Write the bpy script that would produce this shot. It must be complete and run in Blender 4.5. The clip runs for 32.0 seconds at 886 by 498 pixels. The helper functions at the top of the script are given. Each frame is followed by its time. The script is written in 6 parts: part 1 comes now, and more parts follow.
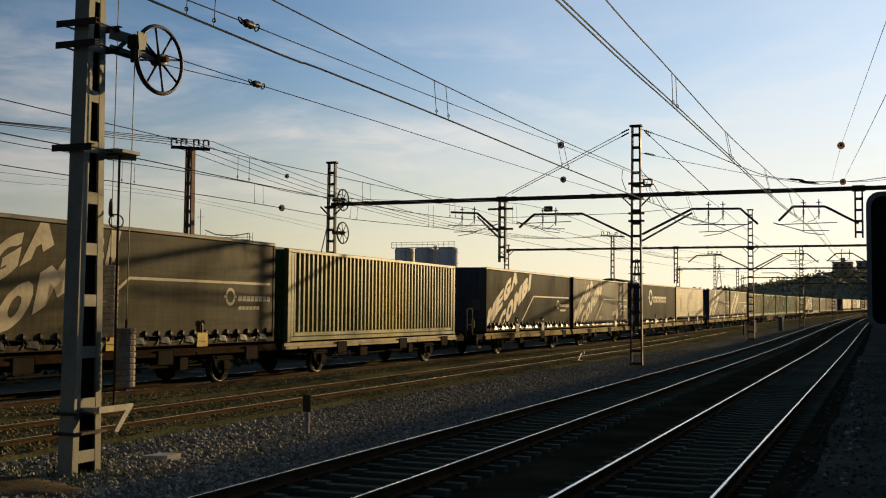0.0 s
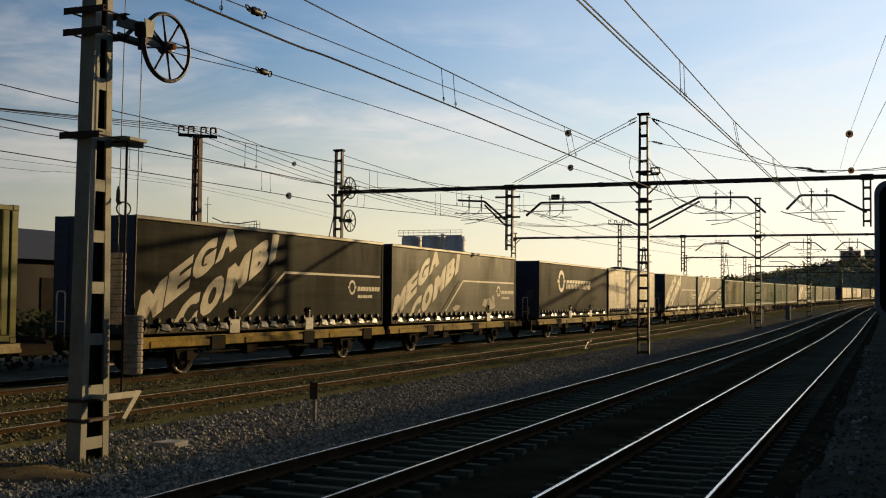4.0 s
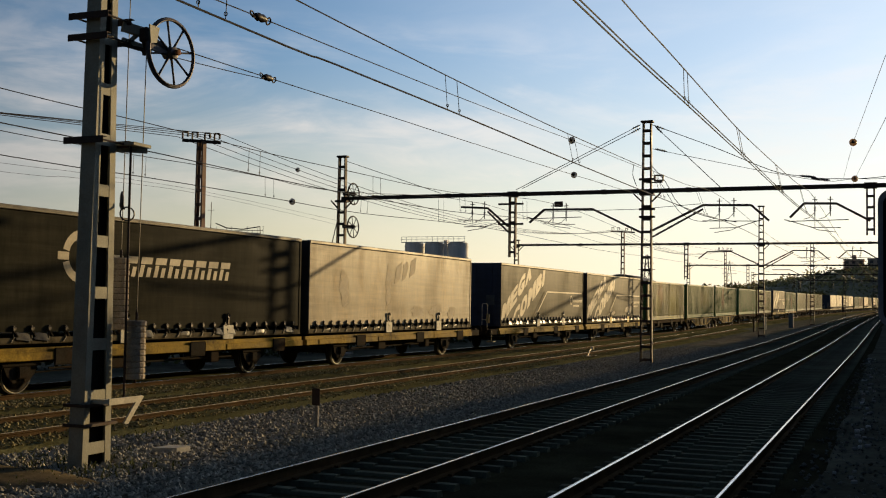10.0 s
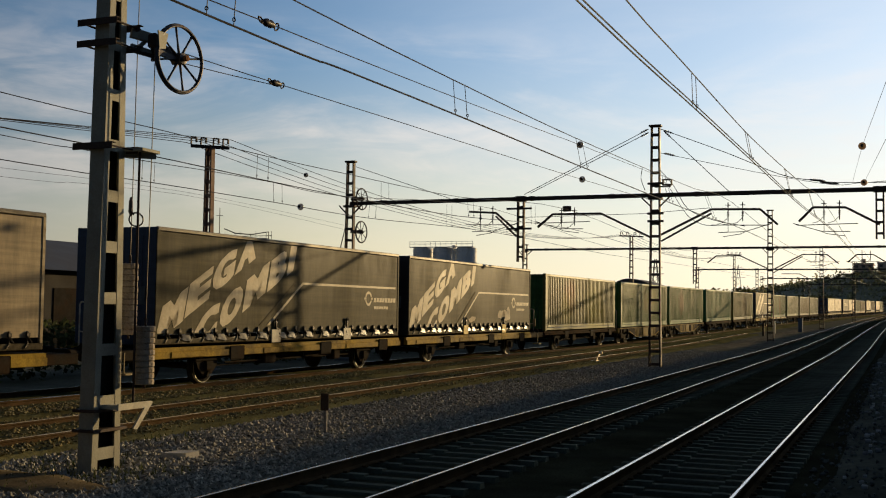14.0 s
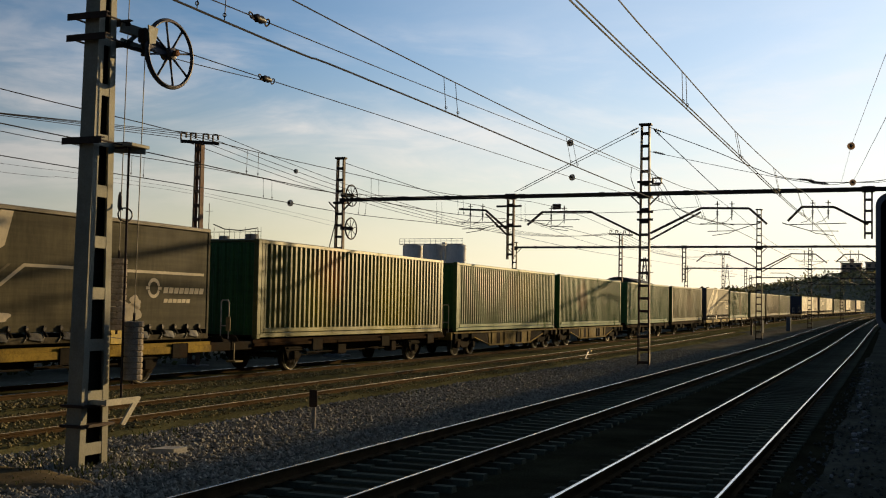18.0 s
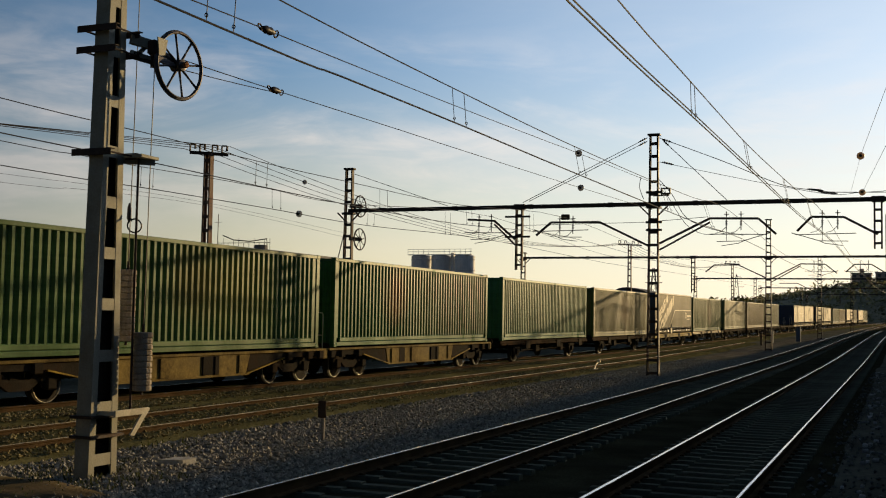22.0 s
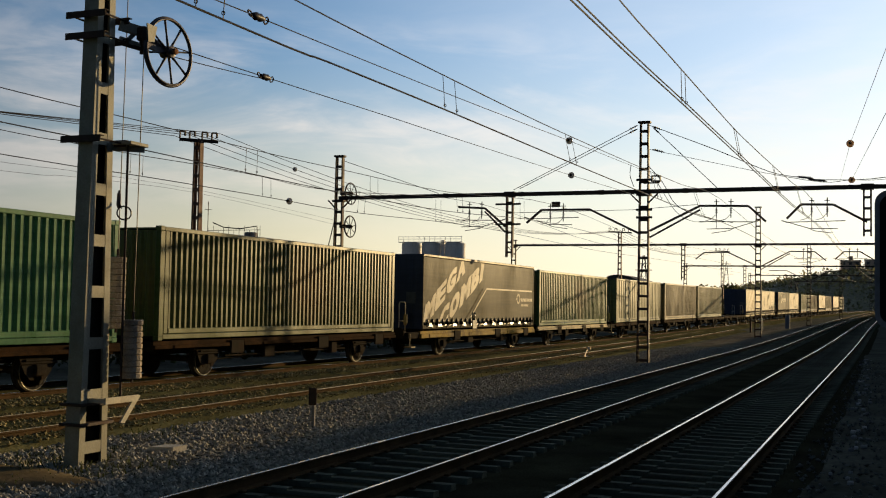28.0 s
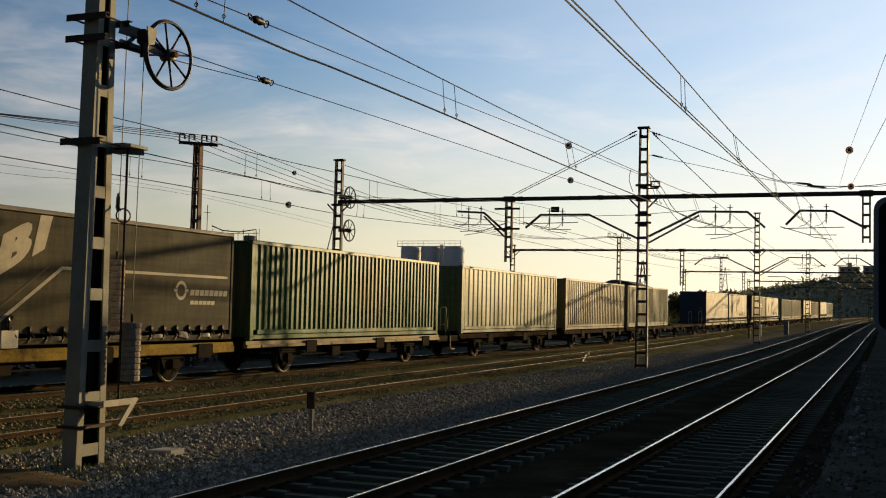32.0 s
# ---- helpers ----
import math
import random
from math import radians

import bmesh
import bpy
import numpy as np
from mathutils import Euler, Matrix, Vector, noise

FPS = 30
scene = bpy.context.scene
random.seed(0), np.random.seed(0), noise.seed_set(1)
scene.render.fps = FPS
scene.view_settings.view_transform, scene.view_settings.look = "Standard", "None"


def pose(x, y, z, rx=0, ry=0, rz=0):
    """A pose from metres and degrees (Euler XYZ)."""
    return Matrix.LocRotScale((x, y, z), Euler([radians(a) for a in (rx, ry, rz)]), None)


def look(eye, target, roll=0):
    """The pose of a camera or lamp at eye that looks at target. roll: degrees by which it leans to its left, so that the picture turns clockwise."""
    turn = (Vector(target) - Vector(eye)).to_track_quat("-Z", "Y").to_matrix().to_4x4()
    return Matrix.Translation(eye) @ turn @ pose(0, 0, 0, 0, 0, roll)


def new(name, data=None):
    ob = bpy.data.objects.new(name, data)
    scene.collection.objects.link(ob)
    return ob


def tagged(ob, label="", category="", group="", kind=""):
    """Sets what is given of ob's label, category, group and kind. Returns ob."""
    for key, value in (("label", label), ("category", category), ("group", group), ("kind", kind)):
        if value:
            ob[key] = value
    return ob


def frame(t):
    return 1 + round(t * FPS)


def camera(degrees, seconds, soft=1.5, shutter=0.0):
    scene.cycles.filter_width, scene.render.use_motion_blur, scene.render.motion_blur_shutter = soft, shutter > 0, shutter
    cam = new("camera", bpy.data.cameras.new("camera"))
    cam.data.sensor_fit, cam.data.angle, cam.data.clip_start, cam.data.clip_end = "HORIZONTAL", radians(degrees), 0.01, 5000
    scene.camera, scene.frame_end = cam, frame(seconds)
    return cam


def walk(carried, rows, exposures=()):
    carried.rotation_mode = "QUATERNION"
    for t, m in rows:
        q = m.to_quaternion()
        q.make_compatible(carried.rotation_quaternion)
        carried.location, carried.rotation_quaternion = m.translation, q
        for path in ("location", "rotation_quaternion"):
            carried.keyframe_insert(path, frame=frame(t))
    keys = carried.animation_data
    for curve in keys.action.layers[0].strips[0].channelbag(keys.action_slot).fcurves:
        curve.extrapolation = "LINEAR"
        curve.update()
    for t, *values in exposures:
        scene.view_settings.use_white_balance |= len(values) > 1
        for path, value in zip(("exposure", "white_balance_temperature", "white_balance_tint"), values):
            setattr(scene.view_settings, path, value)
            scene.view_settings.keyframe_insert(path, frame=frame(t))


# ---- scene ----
EYE = Vector((0.0, 0.0, 2.179))


def aim(yaw, pitch, roll):
    y, p = radians(yaw), radians(pitch)
    ahead = Vector((-math.sin(y) * math.cos(p), math.cos(y) * math.cos(p), math.sin(p)))
    return look(EYE, EYE + ahead, roll)


cam = camera(43.38, 32.0, soft=1.1)
walk(cam, [(t, aim(a, b, c)) for t, a, b, c in (
    (0, 21.451, 3.120, 0.436), (0.5, 21.533, 3.107, 0.744), (1, 21.660, 3.151, 0.606), (1.5, 21.635, 3.055, 0.607),
    (2, 21.595, 2.942, 0.522), (2.5, 21.768, 2.803, 0.572), (3, 21.870, 2.551, 0.421), (3.5, 21.766, 2.512, 0.554),
    (5.5, 21.907, 2.413, 0.551), (6, 21.927, 2.366, 0.570), (6.5, 21.959, 2.335, 0.707), (7, 21.894, 2.382, 0.705),
    (7.5, 21.976, 2.538, 0.696), (8, 22.003, 2.675, 0.839), (8.5, 22.092, 2.649, 0.866), (9, 22.045, 2.670, 0.743),
    (9.5, 21.895, 2.807, 0.777), (10, 21.962, 2.839, 0.838), (10.5, 22.094, 2.780, 0.805), (11, 22.282, 2.740, 0.676),
    (11.5, 22.262, 2.716, 0.749), (12, 22.299, 2.786, 0.810), (12.5, 22.265, 2.848, 0.783), (13, 22.435, 2.890, 0.805),
    (13.5, 22.373, 2.970, 0.843), (14, 22.393, 3.081, 0.729), (14.5, 22.178, 3.202, 0.771), (16.5, 21.875, 2.915, 0.830),
    (17, 21.775, 2.910, 0.935), (17.5, 21.868, 2.818, 0.943), (18, 21.858, 2.943, 1.057), (18.5, 22.005, 3.006, 1.020),
    (19, 22.075, 3.095, 1.038), (19.5, 22.047, 3.233, 1.137), (20, 22.222, 3.286, 1.114), (20.5, 22.558, 3.360, 1.126),
    (21, 22.452, 3.386, 0.856), (21.5, 22.407, 3.397, 1.067), (22, 22.314, 3.479, 1.003), (22.5, 22.236, 3.471, 1.359),
    (23, 22.061, 3.267, 1.152), (23.5, 22.034, 2.938, 1.121), (24, 22.007, 2.576, 1.158), (24.5, 21.885, 2.467, 1.064),
    (25, 21.958, 2.291, 1.125), (25.5, 22.046, 2.462, 1.278), (27.5, 21.807, 2.797, 0.970), (28, 21.813, 2.839, 0.989),
    (28.5, 21.714, 2.946, 1.170), (29, 21.782, 2.986, 1.060), (29.5, 21.788, 2.947, 1.037), (30, 21.582, 2.861, 1.159),
    (30.5, 21.729, 2.902, 1.157), (31, 21.763, 3.010, 1.257), (31.5, 21.737, 3.062, 1.296), (32, 21.766, 3.064, 1.284))],
     exposures=((0, -0.08), (1, -0.10), (2, -0.10), (3, -0.06), (6, 0.04), (9, 0.08), (10, 0.02), (11, 0.0), (13, -0.06), (14, -0.04), (18, 0.06),
                (20, -0.05), (22, -0.07), (23, -0.10), (24, 0.06), (25, 0.14), (28, 0.08), (29, 0.0), (32, 0.0)))

# world, sun and exposure
SUN_AZ, SUN_EL = radians(21.0), radians(8.2)
world = bpy.data.worlds.new("evening_sky")
scene.world = world
world.use_nodes = True
wn, wl = world.node_tree.nodes, world.node_tree.links
wn.clear()
sky = wn.new("ShaderNodeTexSky")
sky.sky_type, sky.sun_disc = "NISHITA", False
sky.sun_elevation, sky.sun_rotation = SUN_EL, SUN_AZ
sky.air_density, sky.dust_density, sky.ozone_density = 1.0, 0.8, 3.5


def math_node(op, a, b):
    m = wn.new("ShaderNodeMath")
    m.operation = op
    for sock, val in zip(m.inputs, (a, b)):
        if isinstance(val, (int, float)):
            sock.default_value = val
        else:
            wl.new(val, sock)
    return m.outputs[0]


def range_node(src, p0, p1, lo, hi):
    m = wn.new("ShaderNodeMapRange")
    m.interpolation_type = "SMOOTHSTEP"
    for k, v in (("From Min", p0), ("From Max", p1), ("To Min", lo), ("To Max", hi)):
        m.inputs[k].default_value = v
    wl.new(src, m.inputs["Value"])
    return m.outputs[0]


# soft wisps of thin cloud low in the sky
coord, split = wn.new("ShaderNodeTexCoord"), wn.new("ShaderNodeSeparateXYZ")
wl.new(coord.outputs["Generated"], split.inputs[0])
veil_map, veil, wisp = wn.new("ShaderNodeMapping"), wn.new("ShaderNodeTexNoise"), wn.new("ShaderNodeTexNoise")
veil_map.inputs["Scale"].default_value, veil_map.inputs["Rotation"].default_value = (4.0, 4.0, 17.0), (radians(3), radians(-5), 0)
veil_map.inputs["Location"].default_value = (3.3, 1.2, 0.4)
wl.new(coord.outputs["Generated"], veil_map.inputs["Vector"])
for tex, sc, det in ((veil, 0.8, 7), (wisp, 2.6, 9)):
    tex.inputs["Scale"].default_value, tex.inputs["Detail"].default_value, tex.inputs["Roughness"].default_value = sc, det, 0.58
    tex.inputs["Distortion"].default_value = 0.5
    wl.new(veil_map.outputs[0], tex.inputs["Vector"])
thick = math_node("MULTIPLY", range_node(veil.outputs["Fac"], 0.38, 0.58, 0.0, 1.0), range_node(wisp.outputs["Fac"], 0.30, 0.72, 0.25, 1.0))
thick = math_node("MULTIPLY", thick, range_node(split.outputs["Z"], 0.05, 0.13, 0.25, 1.0))
thick = math_node("MULTIPLY", thick, range_node(split.outputs["Z"], 0.17, 0.27, 1.0, 0.1))
cloud = wn.new("ShaderNodeMix")
cloud.data_type = "RGBA"
wl.new(math_node("MULTIPLY", thick, 0.85), cloud.inputs[0])
wl.new(sky.outputs[0], cloud.inputs[6])
cloud.inputs[7].default_value = (5.6, 5.35, 5.3, 1)
# pale evening haze that thickens towards the horizon
haze = wn.new("ShaderNodeMix")
haze.data_type = "RGBA"
wl.new(range_node(split.outputs["Z"], -0.02, 0.24, 0.78, 0.0), haze.inputs[0])
wl.new(cloud.outputs[2], haze.inputs[6])
sunward, warm = wn.new("ShaderNodeVectorMath"), wn.new("ShaderNodeMix")
sunward.operation, warm.data_type = "DOT_PRODUCT", "RGBA"
wl.new(coord.outputs["Generated"], sunward.inputs[0])
sunward.inputs[1].default_value = (math.sin(SUN_AZ), math.cos(SUN_AZ), 0)
wl.new(range_node(sunward.outputs["Value"], 0.0, 1.0, 0.0, 1.0), warm.inputs[0])
warm.inputs[6].default_value, warm.inputs[7].default_value = (2.6, 2.72, 3.0, 1), (8.7, 6.92, 3.5, 1)
wl.new(warm.outputs[2], haze.inputs[7])
# the wide pale glow round the low sun
glow, aureole = wn.new("ShaderNodeMix"), wn.new("ShaderNodeVectorMath")
glow.data_type, aureole.operation = "RGBA", "DOT_PRODUCT"
wl.new(coord.outputs["Generated"], aureole.inputs[0])
aureole.inputs[1].default_value = (math.sin(SUN_AZ) * math.cos(SUN_EL), math.cos(SUN_AZ) * math.cos(SUN_EL), math.sin(SUN_EL))
wl.new(range_node(aureole.outputs["Value"], 0.55, 1.0, 0.0, 0.45), glow.inputs[0])
wl.new(haze.outputs[2], glow.inputs[6])
glow.inputs[7].default_value = (5.2, 5.75, 6.2, 1)
bg = wn.new("ShaderNodeBackground")
bg.inputs["Strength"].default_value = 0.165
out = wn.new("ShaderNodeOutputWorld")
# the sky deepens overhead and away from the sun
deep, shade_rgb = wn.new("ShaderNodeMix"), wn.new("ShaderNodeCombineColor")
deep.data_type, deep.blend_type = "RGBA", "MULTIPLY"
deep.inputs[0].default_value = 1.0
fall = math_node("MULTIPLY", range_node(split.outputs["Z"], 0.22, 0.95, 1.0, 0.4), range_node(sunward.outputs["Value"], -0.15, 0.98, 0.25, 1.0))
for k, tint in enumerate((0.983, 1.0, 1.033)):
    wl.new(math_node("MULTIPLY", fall, tint), shade_rgb.inputs[k])
wl.new(glow.outputs[2], deep.inputs[6])
wl.new(shade_rgb.outputs[0], deep.inputs[7])
wl.new(deep.outputs[2], bg.inputs["Color"])
wl.new(bg.outputs[0], out.inputs["Surface"])

sun_data = bpy.data.lights.new("sun", "SUN")
sun_data.energy, sun_data.angle, sun_data.color = 3.9, radians(0.55), (1.0, 0.71, 0.34)
sun = new("sun", sun_data)
sun_from = Vector((math.sin(SUN_AZ) * math.cos(SUN_EL), math.cos(SUN_AZ) * math.cos(SUN_EL), math.sin(SUN_EL)))
sun.matrix_world = look(sun_from * 100, (0, 0, 0))
scene.view_settings.exposure = 0.0


# ---- mesh and material helpers ----
class Geo:
    """Vertices and faces gathered into one mesh."""

    def __init__(self):
        self.v, self.f = [], []

    def quad(self, pts):
        n = len(self.v)
        self.v += [tuple(p) for p in pts]
        self.f.append(tuple(range(n, n + len(pts))))
        return self

    def hexa(self, c):
        """Eight corners: bottom loop of four, then top loop of four."""
        n = len(self.v)
        self.v += [tuple(p) for p in c]
        self.f += [tuple(n + i for i in q) for q in
                   ((3, 2, 1, 0), (4, 5, 6, 7), (0, 1, 5, 4), (1, 2, 6, 5), (2, 3, 7, 6), (3, 0, 4, 7))]
        return self

    def box(self, x0, x1, y0, y1, z0, z1):
        return self.hexa([(x0, y0, z0), (x1, y0, z0), (x1, y1, z0), (x0, y1, z0),
                          (x0, y0, z1), (x1, y0, z1), (x1, y1, z1), (x0, y1, z1)])

    def bevbox(self, x0, x1, y0, y1, z0, z1, b=0.01):
        """A box with bevelled edges."""
        n, cs = len(self.v), []
        for sx, x in ((1, x0), (-1, x1)):
            for sy, y in ((1, y0), (-1, y1)):
                for sz, z in ((1, z0), (-1, z1)):
                    cs.append(((x, y + sy * b, z + sz * b), (x + sx * b, y, z + sz * b), (x + sx * b, y + sy * b, z)))
        for c in cs:
            self.v += list(c)
        k = lambda i, j, m, a: n + (i * 4 + j * 2 + m) * 3 + a
        f = []
        for a in range(2):
            f.append((k(a, 0, 0, 0), k(a, 0, 1, 0), k(a, 1, 1, 0), k(a, 1, 0, 0)))
            f.append((k(0, a, 0, 1), k(1, a, 0, 1), k(1, a, 1, 1), k(0, a, 1, 1)))
            f.append((k(0, 0, a, 2), k(0, 1, a, 2), k(1, 1, a, 2), k(1, 0, a, 2)))
        for a in range(2):
            for b2 in range(2):
                f.append((k(a, b2, 0, 0), k(a, b2, 1, 0), k(a, b2, 1, 1), k(a, b2, 0, 1)))
                f.append((k(a, 0, b2, 0), k(a, 1, b2, 0), k(a, 1, b2, 2), k(a, 0, b2, 2)))
                f.append((k(0, a, b2, 1), k(1, a, b2, 1), k(1, a, b2, 2), k(0, a, b2, 2)))
        for i in range(2):
            for j in range(2):
                for m in range(2):
                    f.append((k(i, j, m, 0), k(i, j, m, 1), k(i, j, m, 2)))
        self.f += f
        return self

    def bar(self, p, q, w, h, up=(0, 0, 1)):
        """A bar of section w by h from p to q; h along up."""
        p, q = Vector(p), Vector(q)
        d = (q - p).normalized()
        s = d.cross(Vector(up))
        if s.length < 1e-4:
            s = d.cross(Vector((0, 1, 0)))
        s.normalize()
        u = s.cross(d)
        s, u = s * w / 2, u * h / 2
        return self.hexa([p - s - u, p + s - u, q + s - u, q - s - u, p - s + u, p + s + u, q + s + u, q - s + u])

    def tube(self, pts, r, n=6, caps=True):
        """A round rod along points; r is one radius or one for each point."""
        pts = [Vector(p) for p in pts]
        rs = r if isinstance(r, (list, tuple)) else [r] * len(pts)
        base = len(self.v)
        for i, p in enumerate(pts):
            d = (pts[min(i + 1, len(pts) - 1)] - pts[max(i - 1, 0)]).normalized()
            a = d.cross(Vector((0, 0, 1)))
            if a.length < 1e-3:
                a = d.cross(Vector((0, 1, 0)))
            a.normalize()
            b = d.cross(a)
            for k in range(n):
                t = 2 * math.pi * k / n
                self.v.append(tuple(p + (a * math.cos(t) + b * math.sin(t)) * rs[i]))
        for i in range(len(pts) - 1):
            for k in range(n):
                k2 = (k + 1) % n
                self.f.append((base + i * n + k, base + i * n + k2, base + (i + 1) * n + k2, base + (i + 1) * n + k))
        if caps:
            self.f.append(tuple(base + k for k in range(n)))
            self.f.append(tuple(base + (len(pts) - 1) * n + n - 1 - k for k in range(n)))
        return self

    def ring(self, c, axis, radius, r, n=24, m=6):
        """A torus round c."""
        c, axis = Vector(c), Vector(axis).normalized()
        a = axis.orthogonal().normalized()
        b = axis.cross(a)
        base = len(self.v)
        for i in range(n):
            t = 2 * math.pi * i / n
            o = a * math.cos(t) + b * math.sin(t)
            for k in range(m):
                s = 2 * math.pi * k / m
                self.v.append(tuple(c + o * (radius + r * math.cos(s)) + axis * r * math.sin(s)))
        for i in range(n):
            for k in range(m):
                i2, k2 = (i + 1) % n, (k + 1) % m
                self.f.append((base + i * m + k, base + i2 * m + k, base + i2 * m + k2, base + i * m + k2))
        return self

    def lathe(self, c, axis, prof, n=16):
        """A turned body: prof is rows of (distance along axis, radius)."""
        c, axis = Vector(c), Vector(axis).normalized()
        return self.tube([c + axis * a for a, _ in prof], [max(r, 1e-4) for _, r in prof], n)

    def extrude(self, loop, vec):
        """A flat loop of points, pushed along vec to a solid."""
        n, k, vec = len(self.v), len(loop), Vector(vec)
        self.v += [tuple(p) for p in loop] + [tuple(Vector(p) + vec) for p in loop]
        self.f.append(tuple(n + k - 1 - i for i in range(k)))
        self.f.append(tuple(n + k + i for i in range(k)))
        for i in range(k):
            j = (i + 1) % k
            self.f.append((n + i, n + j, n + k + j, n + k + i))
        return self

    def mesh(self, name, smooth=False):
        me = bpy.data.meshes.new(name)
        me.from_pydata(self.v, [], self.f)
        bm = bmesh.new()
        bm.from_mesh(me)
        if len(self.f) < 40000:
            bmesh.ops.recalc_face_normals(bm, faces=bm.faces)
        bm.to_mesh(me)
        bm.free()
        if smooth:
            me.polygons.foreach_set("use_smooth", [True] * len(me.polygons))
        return me


def part(name, geo, material, parent=None, label="", smooth=False):
    me = geo if isinstance(geo, bpy.types.Mesh) else geo.mesh(name, smooth)
    if not me.materials:
        me.materials.append(material)
    ob = new(name, me)
    ob.parent = parent
    return tagged(ob, label=label)


def thing(name, label, category, group="", at=(0, 0, 0)):
    ob = new(name)
    ob.location = at
    ob.empty_display_size = 0.2
    return tagged(ob, label=label, category=category, group=group)


def material(name, color, rough=0.6, metal=0.0, vary=0.25, scale=3.0, fine=40.0, bump=0.15, stain=None, amount=0.35, stretch=(1, 1, 1), spec=0.12, island=0.0, objrand=0.0, fade=None, streak=0.0, spots=()):
    """A procedural surface: base colour varied at two scales, optional stains, fine relief."""
    m = bpy.data.materials.new(name)
    m.use_nodes = True
    nt = m.node_tree
    n, l = nt.nodes, nt.links
    b = n["Principled BSDF"]
    tc, mp = n.new("ShaderNodeTexCoord"), n.new("ShaderNodeMapping")
    mp.inputs["Scale"].default_value = stretch
    l.new(tc.outputs["Object"], mp.inputs["Vector"])

    def noise_tex(s, detail, rough_):
        t = n.new("ShaderNodeTexNoise")
        t.inputs["Scale"].default_value, t.inputs["Detail"].default_value, t.inputs["Roughness"].default_value = s, detail, rough_
        l.new(mp.outputs[0], t.inputs["Vector"])
        return t

    big, small = noise_tex(scale, 5, 0.6), noise_tex(fine, 3, 0.6)

    def mix(kind, fac, a, c):
        x = n.new("ShaderNodeMix")
        x.data_type, x.blend_type = "RGBA", kind
        for sock, val in ((x.inputs[0], fac), (x.inputs[6], a), (x.inputs[7], c)):
            if isinstance(val, (int, float)):
                sock.default_value = val
            elif isinstance(val, tuple):
                sock.default_value = val
            else:
                l.new(val, sock)
        return x.outputs[2]

    def ramp(src, lo, hi, p0, p1):
        r = n.new("ShaderNodeMapRange")
        r.inputs["From Min"].default_value, r.inputs["From Max"].default_value = p0, p1
        r.inputs["To Min"].default_value, r.inputs["To Max"].default_value = lo, hi
        l.new(src, r.inputs["Value"])
        return r.outputs[0]

    c4 = (*color, 1)
    dark = tuple(x * (1 - vary) for x in color) + (1,)
    lite = tuple(min(1, x * (1 + vary)) for x in color) + (1,)
    col = mix("MIX", ramp(big.outputs["Fac"], 0, 1, 0.3, 0.7), dark, lite)
    grain = ramp(small.outputs["Fac"], 1 - vary * 0.8, 1 + vary * 0.5, 0.3, 0.7)
    comb = n.new("ShaderNodeCombineColor")
    for i in range(3):
        l.new(grain, comb.inputs[i])
    col = mix("MULTIPLY", 1.0, col, comb.outputs[0])
    if stain:
        st = noise_tex(scale * 0.6, 8, 0.72)
        col = mix("MIX", ramp(st.outputs["Fac"], 0, amount, 0.48, 0.66), col, (*stain, 1))
    for k, (tint, much) in enumerate(fade or ()):
        # wide soft patches of faded paint
        t = noise_tex(0.32 + 0.08 * k, 2, 0.5)
        t.noise_dimensions = "4D"
        t.inputs["W"].default_value = 3.7 * k + 1.3
        col = mix("MIX", ramp(t.outputs["Fac"], 0, much, 0.52, 0.66), col, (*tint, 1))
    for sc, much in (((0.6, 0.22, 5.5), streak), ((2.6, 2.6, 0.22), streak * 0.8)) if streak else ():
        # level creases and grime that has run down
        m2, t = n.new("ShaderNodeMapping"), n.new("ShaderNodeTexNoise")
        m2.inputs["Scale"].default_value = sc
        l.new(tc.outputs["Object"], m2.inputs["Vector"])
        t.inputs["Scale"].default_value, t.inputs["Detail"].default_value, t.inputs["Roughness"].default_value = 1.6, 6, 0.7
        l.new(m2.outputs[0], t.inputs["Vector"])
        v, cc = ramp(t.outputs["Fac"], 1 - much, 1 + much * 0.7, 0.36, 0.66), n.new("ShaderNodeCombineColor")
        for i in range(3):
            l.new(v, cc.inputs[i])
        col = mix("MULTIPLY", 1.0, col, cc.outputs[0])
    for (py, pz, ry, rz), tint, much in spots:
        # a tinted patch with a soft ragged edge, at a place on the side
        m3, ln = n.new("ShaderNodeMapping"), n.new("ShaderNodeVectorMath")
        m3.inputs["Scale"].default_value, m3.inputs["Location"].default_value = (0, 1 / ry, 1 / rz), (0, -py / ry, -pz / rz)
        l.new(tc.outputs["Object"], m3.inputs["Vector"])
        ln.operation = "LENGTH"
        l.new(m3.outputs[0], ln.inputs[0])
        ad = n.new("ShaderNodeMath")
        ad.operation = "ADD"
        l.new(ln.outputs["Value"], ad.inputs[0])
        l.new(noise_tex(1.3, 5, 0.6).outputs["Fac"], ad.inputs[1])
        col = mix("MIX", ramp(ad.outputs[0], much, 0, 0.75, 1.5), col, (*tint, 1))
    if island or objrand:
        g = n.new("ShaderNodeNewGeometry" if island else "ShaderNodeObjectInfo")
        src = g.outputs["Random Per Island"] if island else g.outputs["Random"]
        k = island or objrand
        v = ramp(src, 1 - k, 1 + k, 0, 1)
        cc = n.new("ShaderNodeCombineColor")
        for i in range(3):
            l.new(v, cc.inputs[i])
        col = mix("MULTIPLY", 1.0, col, cc.outputs[0])
    l.new(col, b.inputs["Base Color"])
    l.new(ramp(big.outputs["Fac"], max(0.02, rough - 0.12), min(1, rough + 0.12), 0.3, 0.7), b.inputs["Roughness"])
    b.inputs["Metallic"].default_value = metal
    b.inputs["Specular IOR Level"].default_value = spec
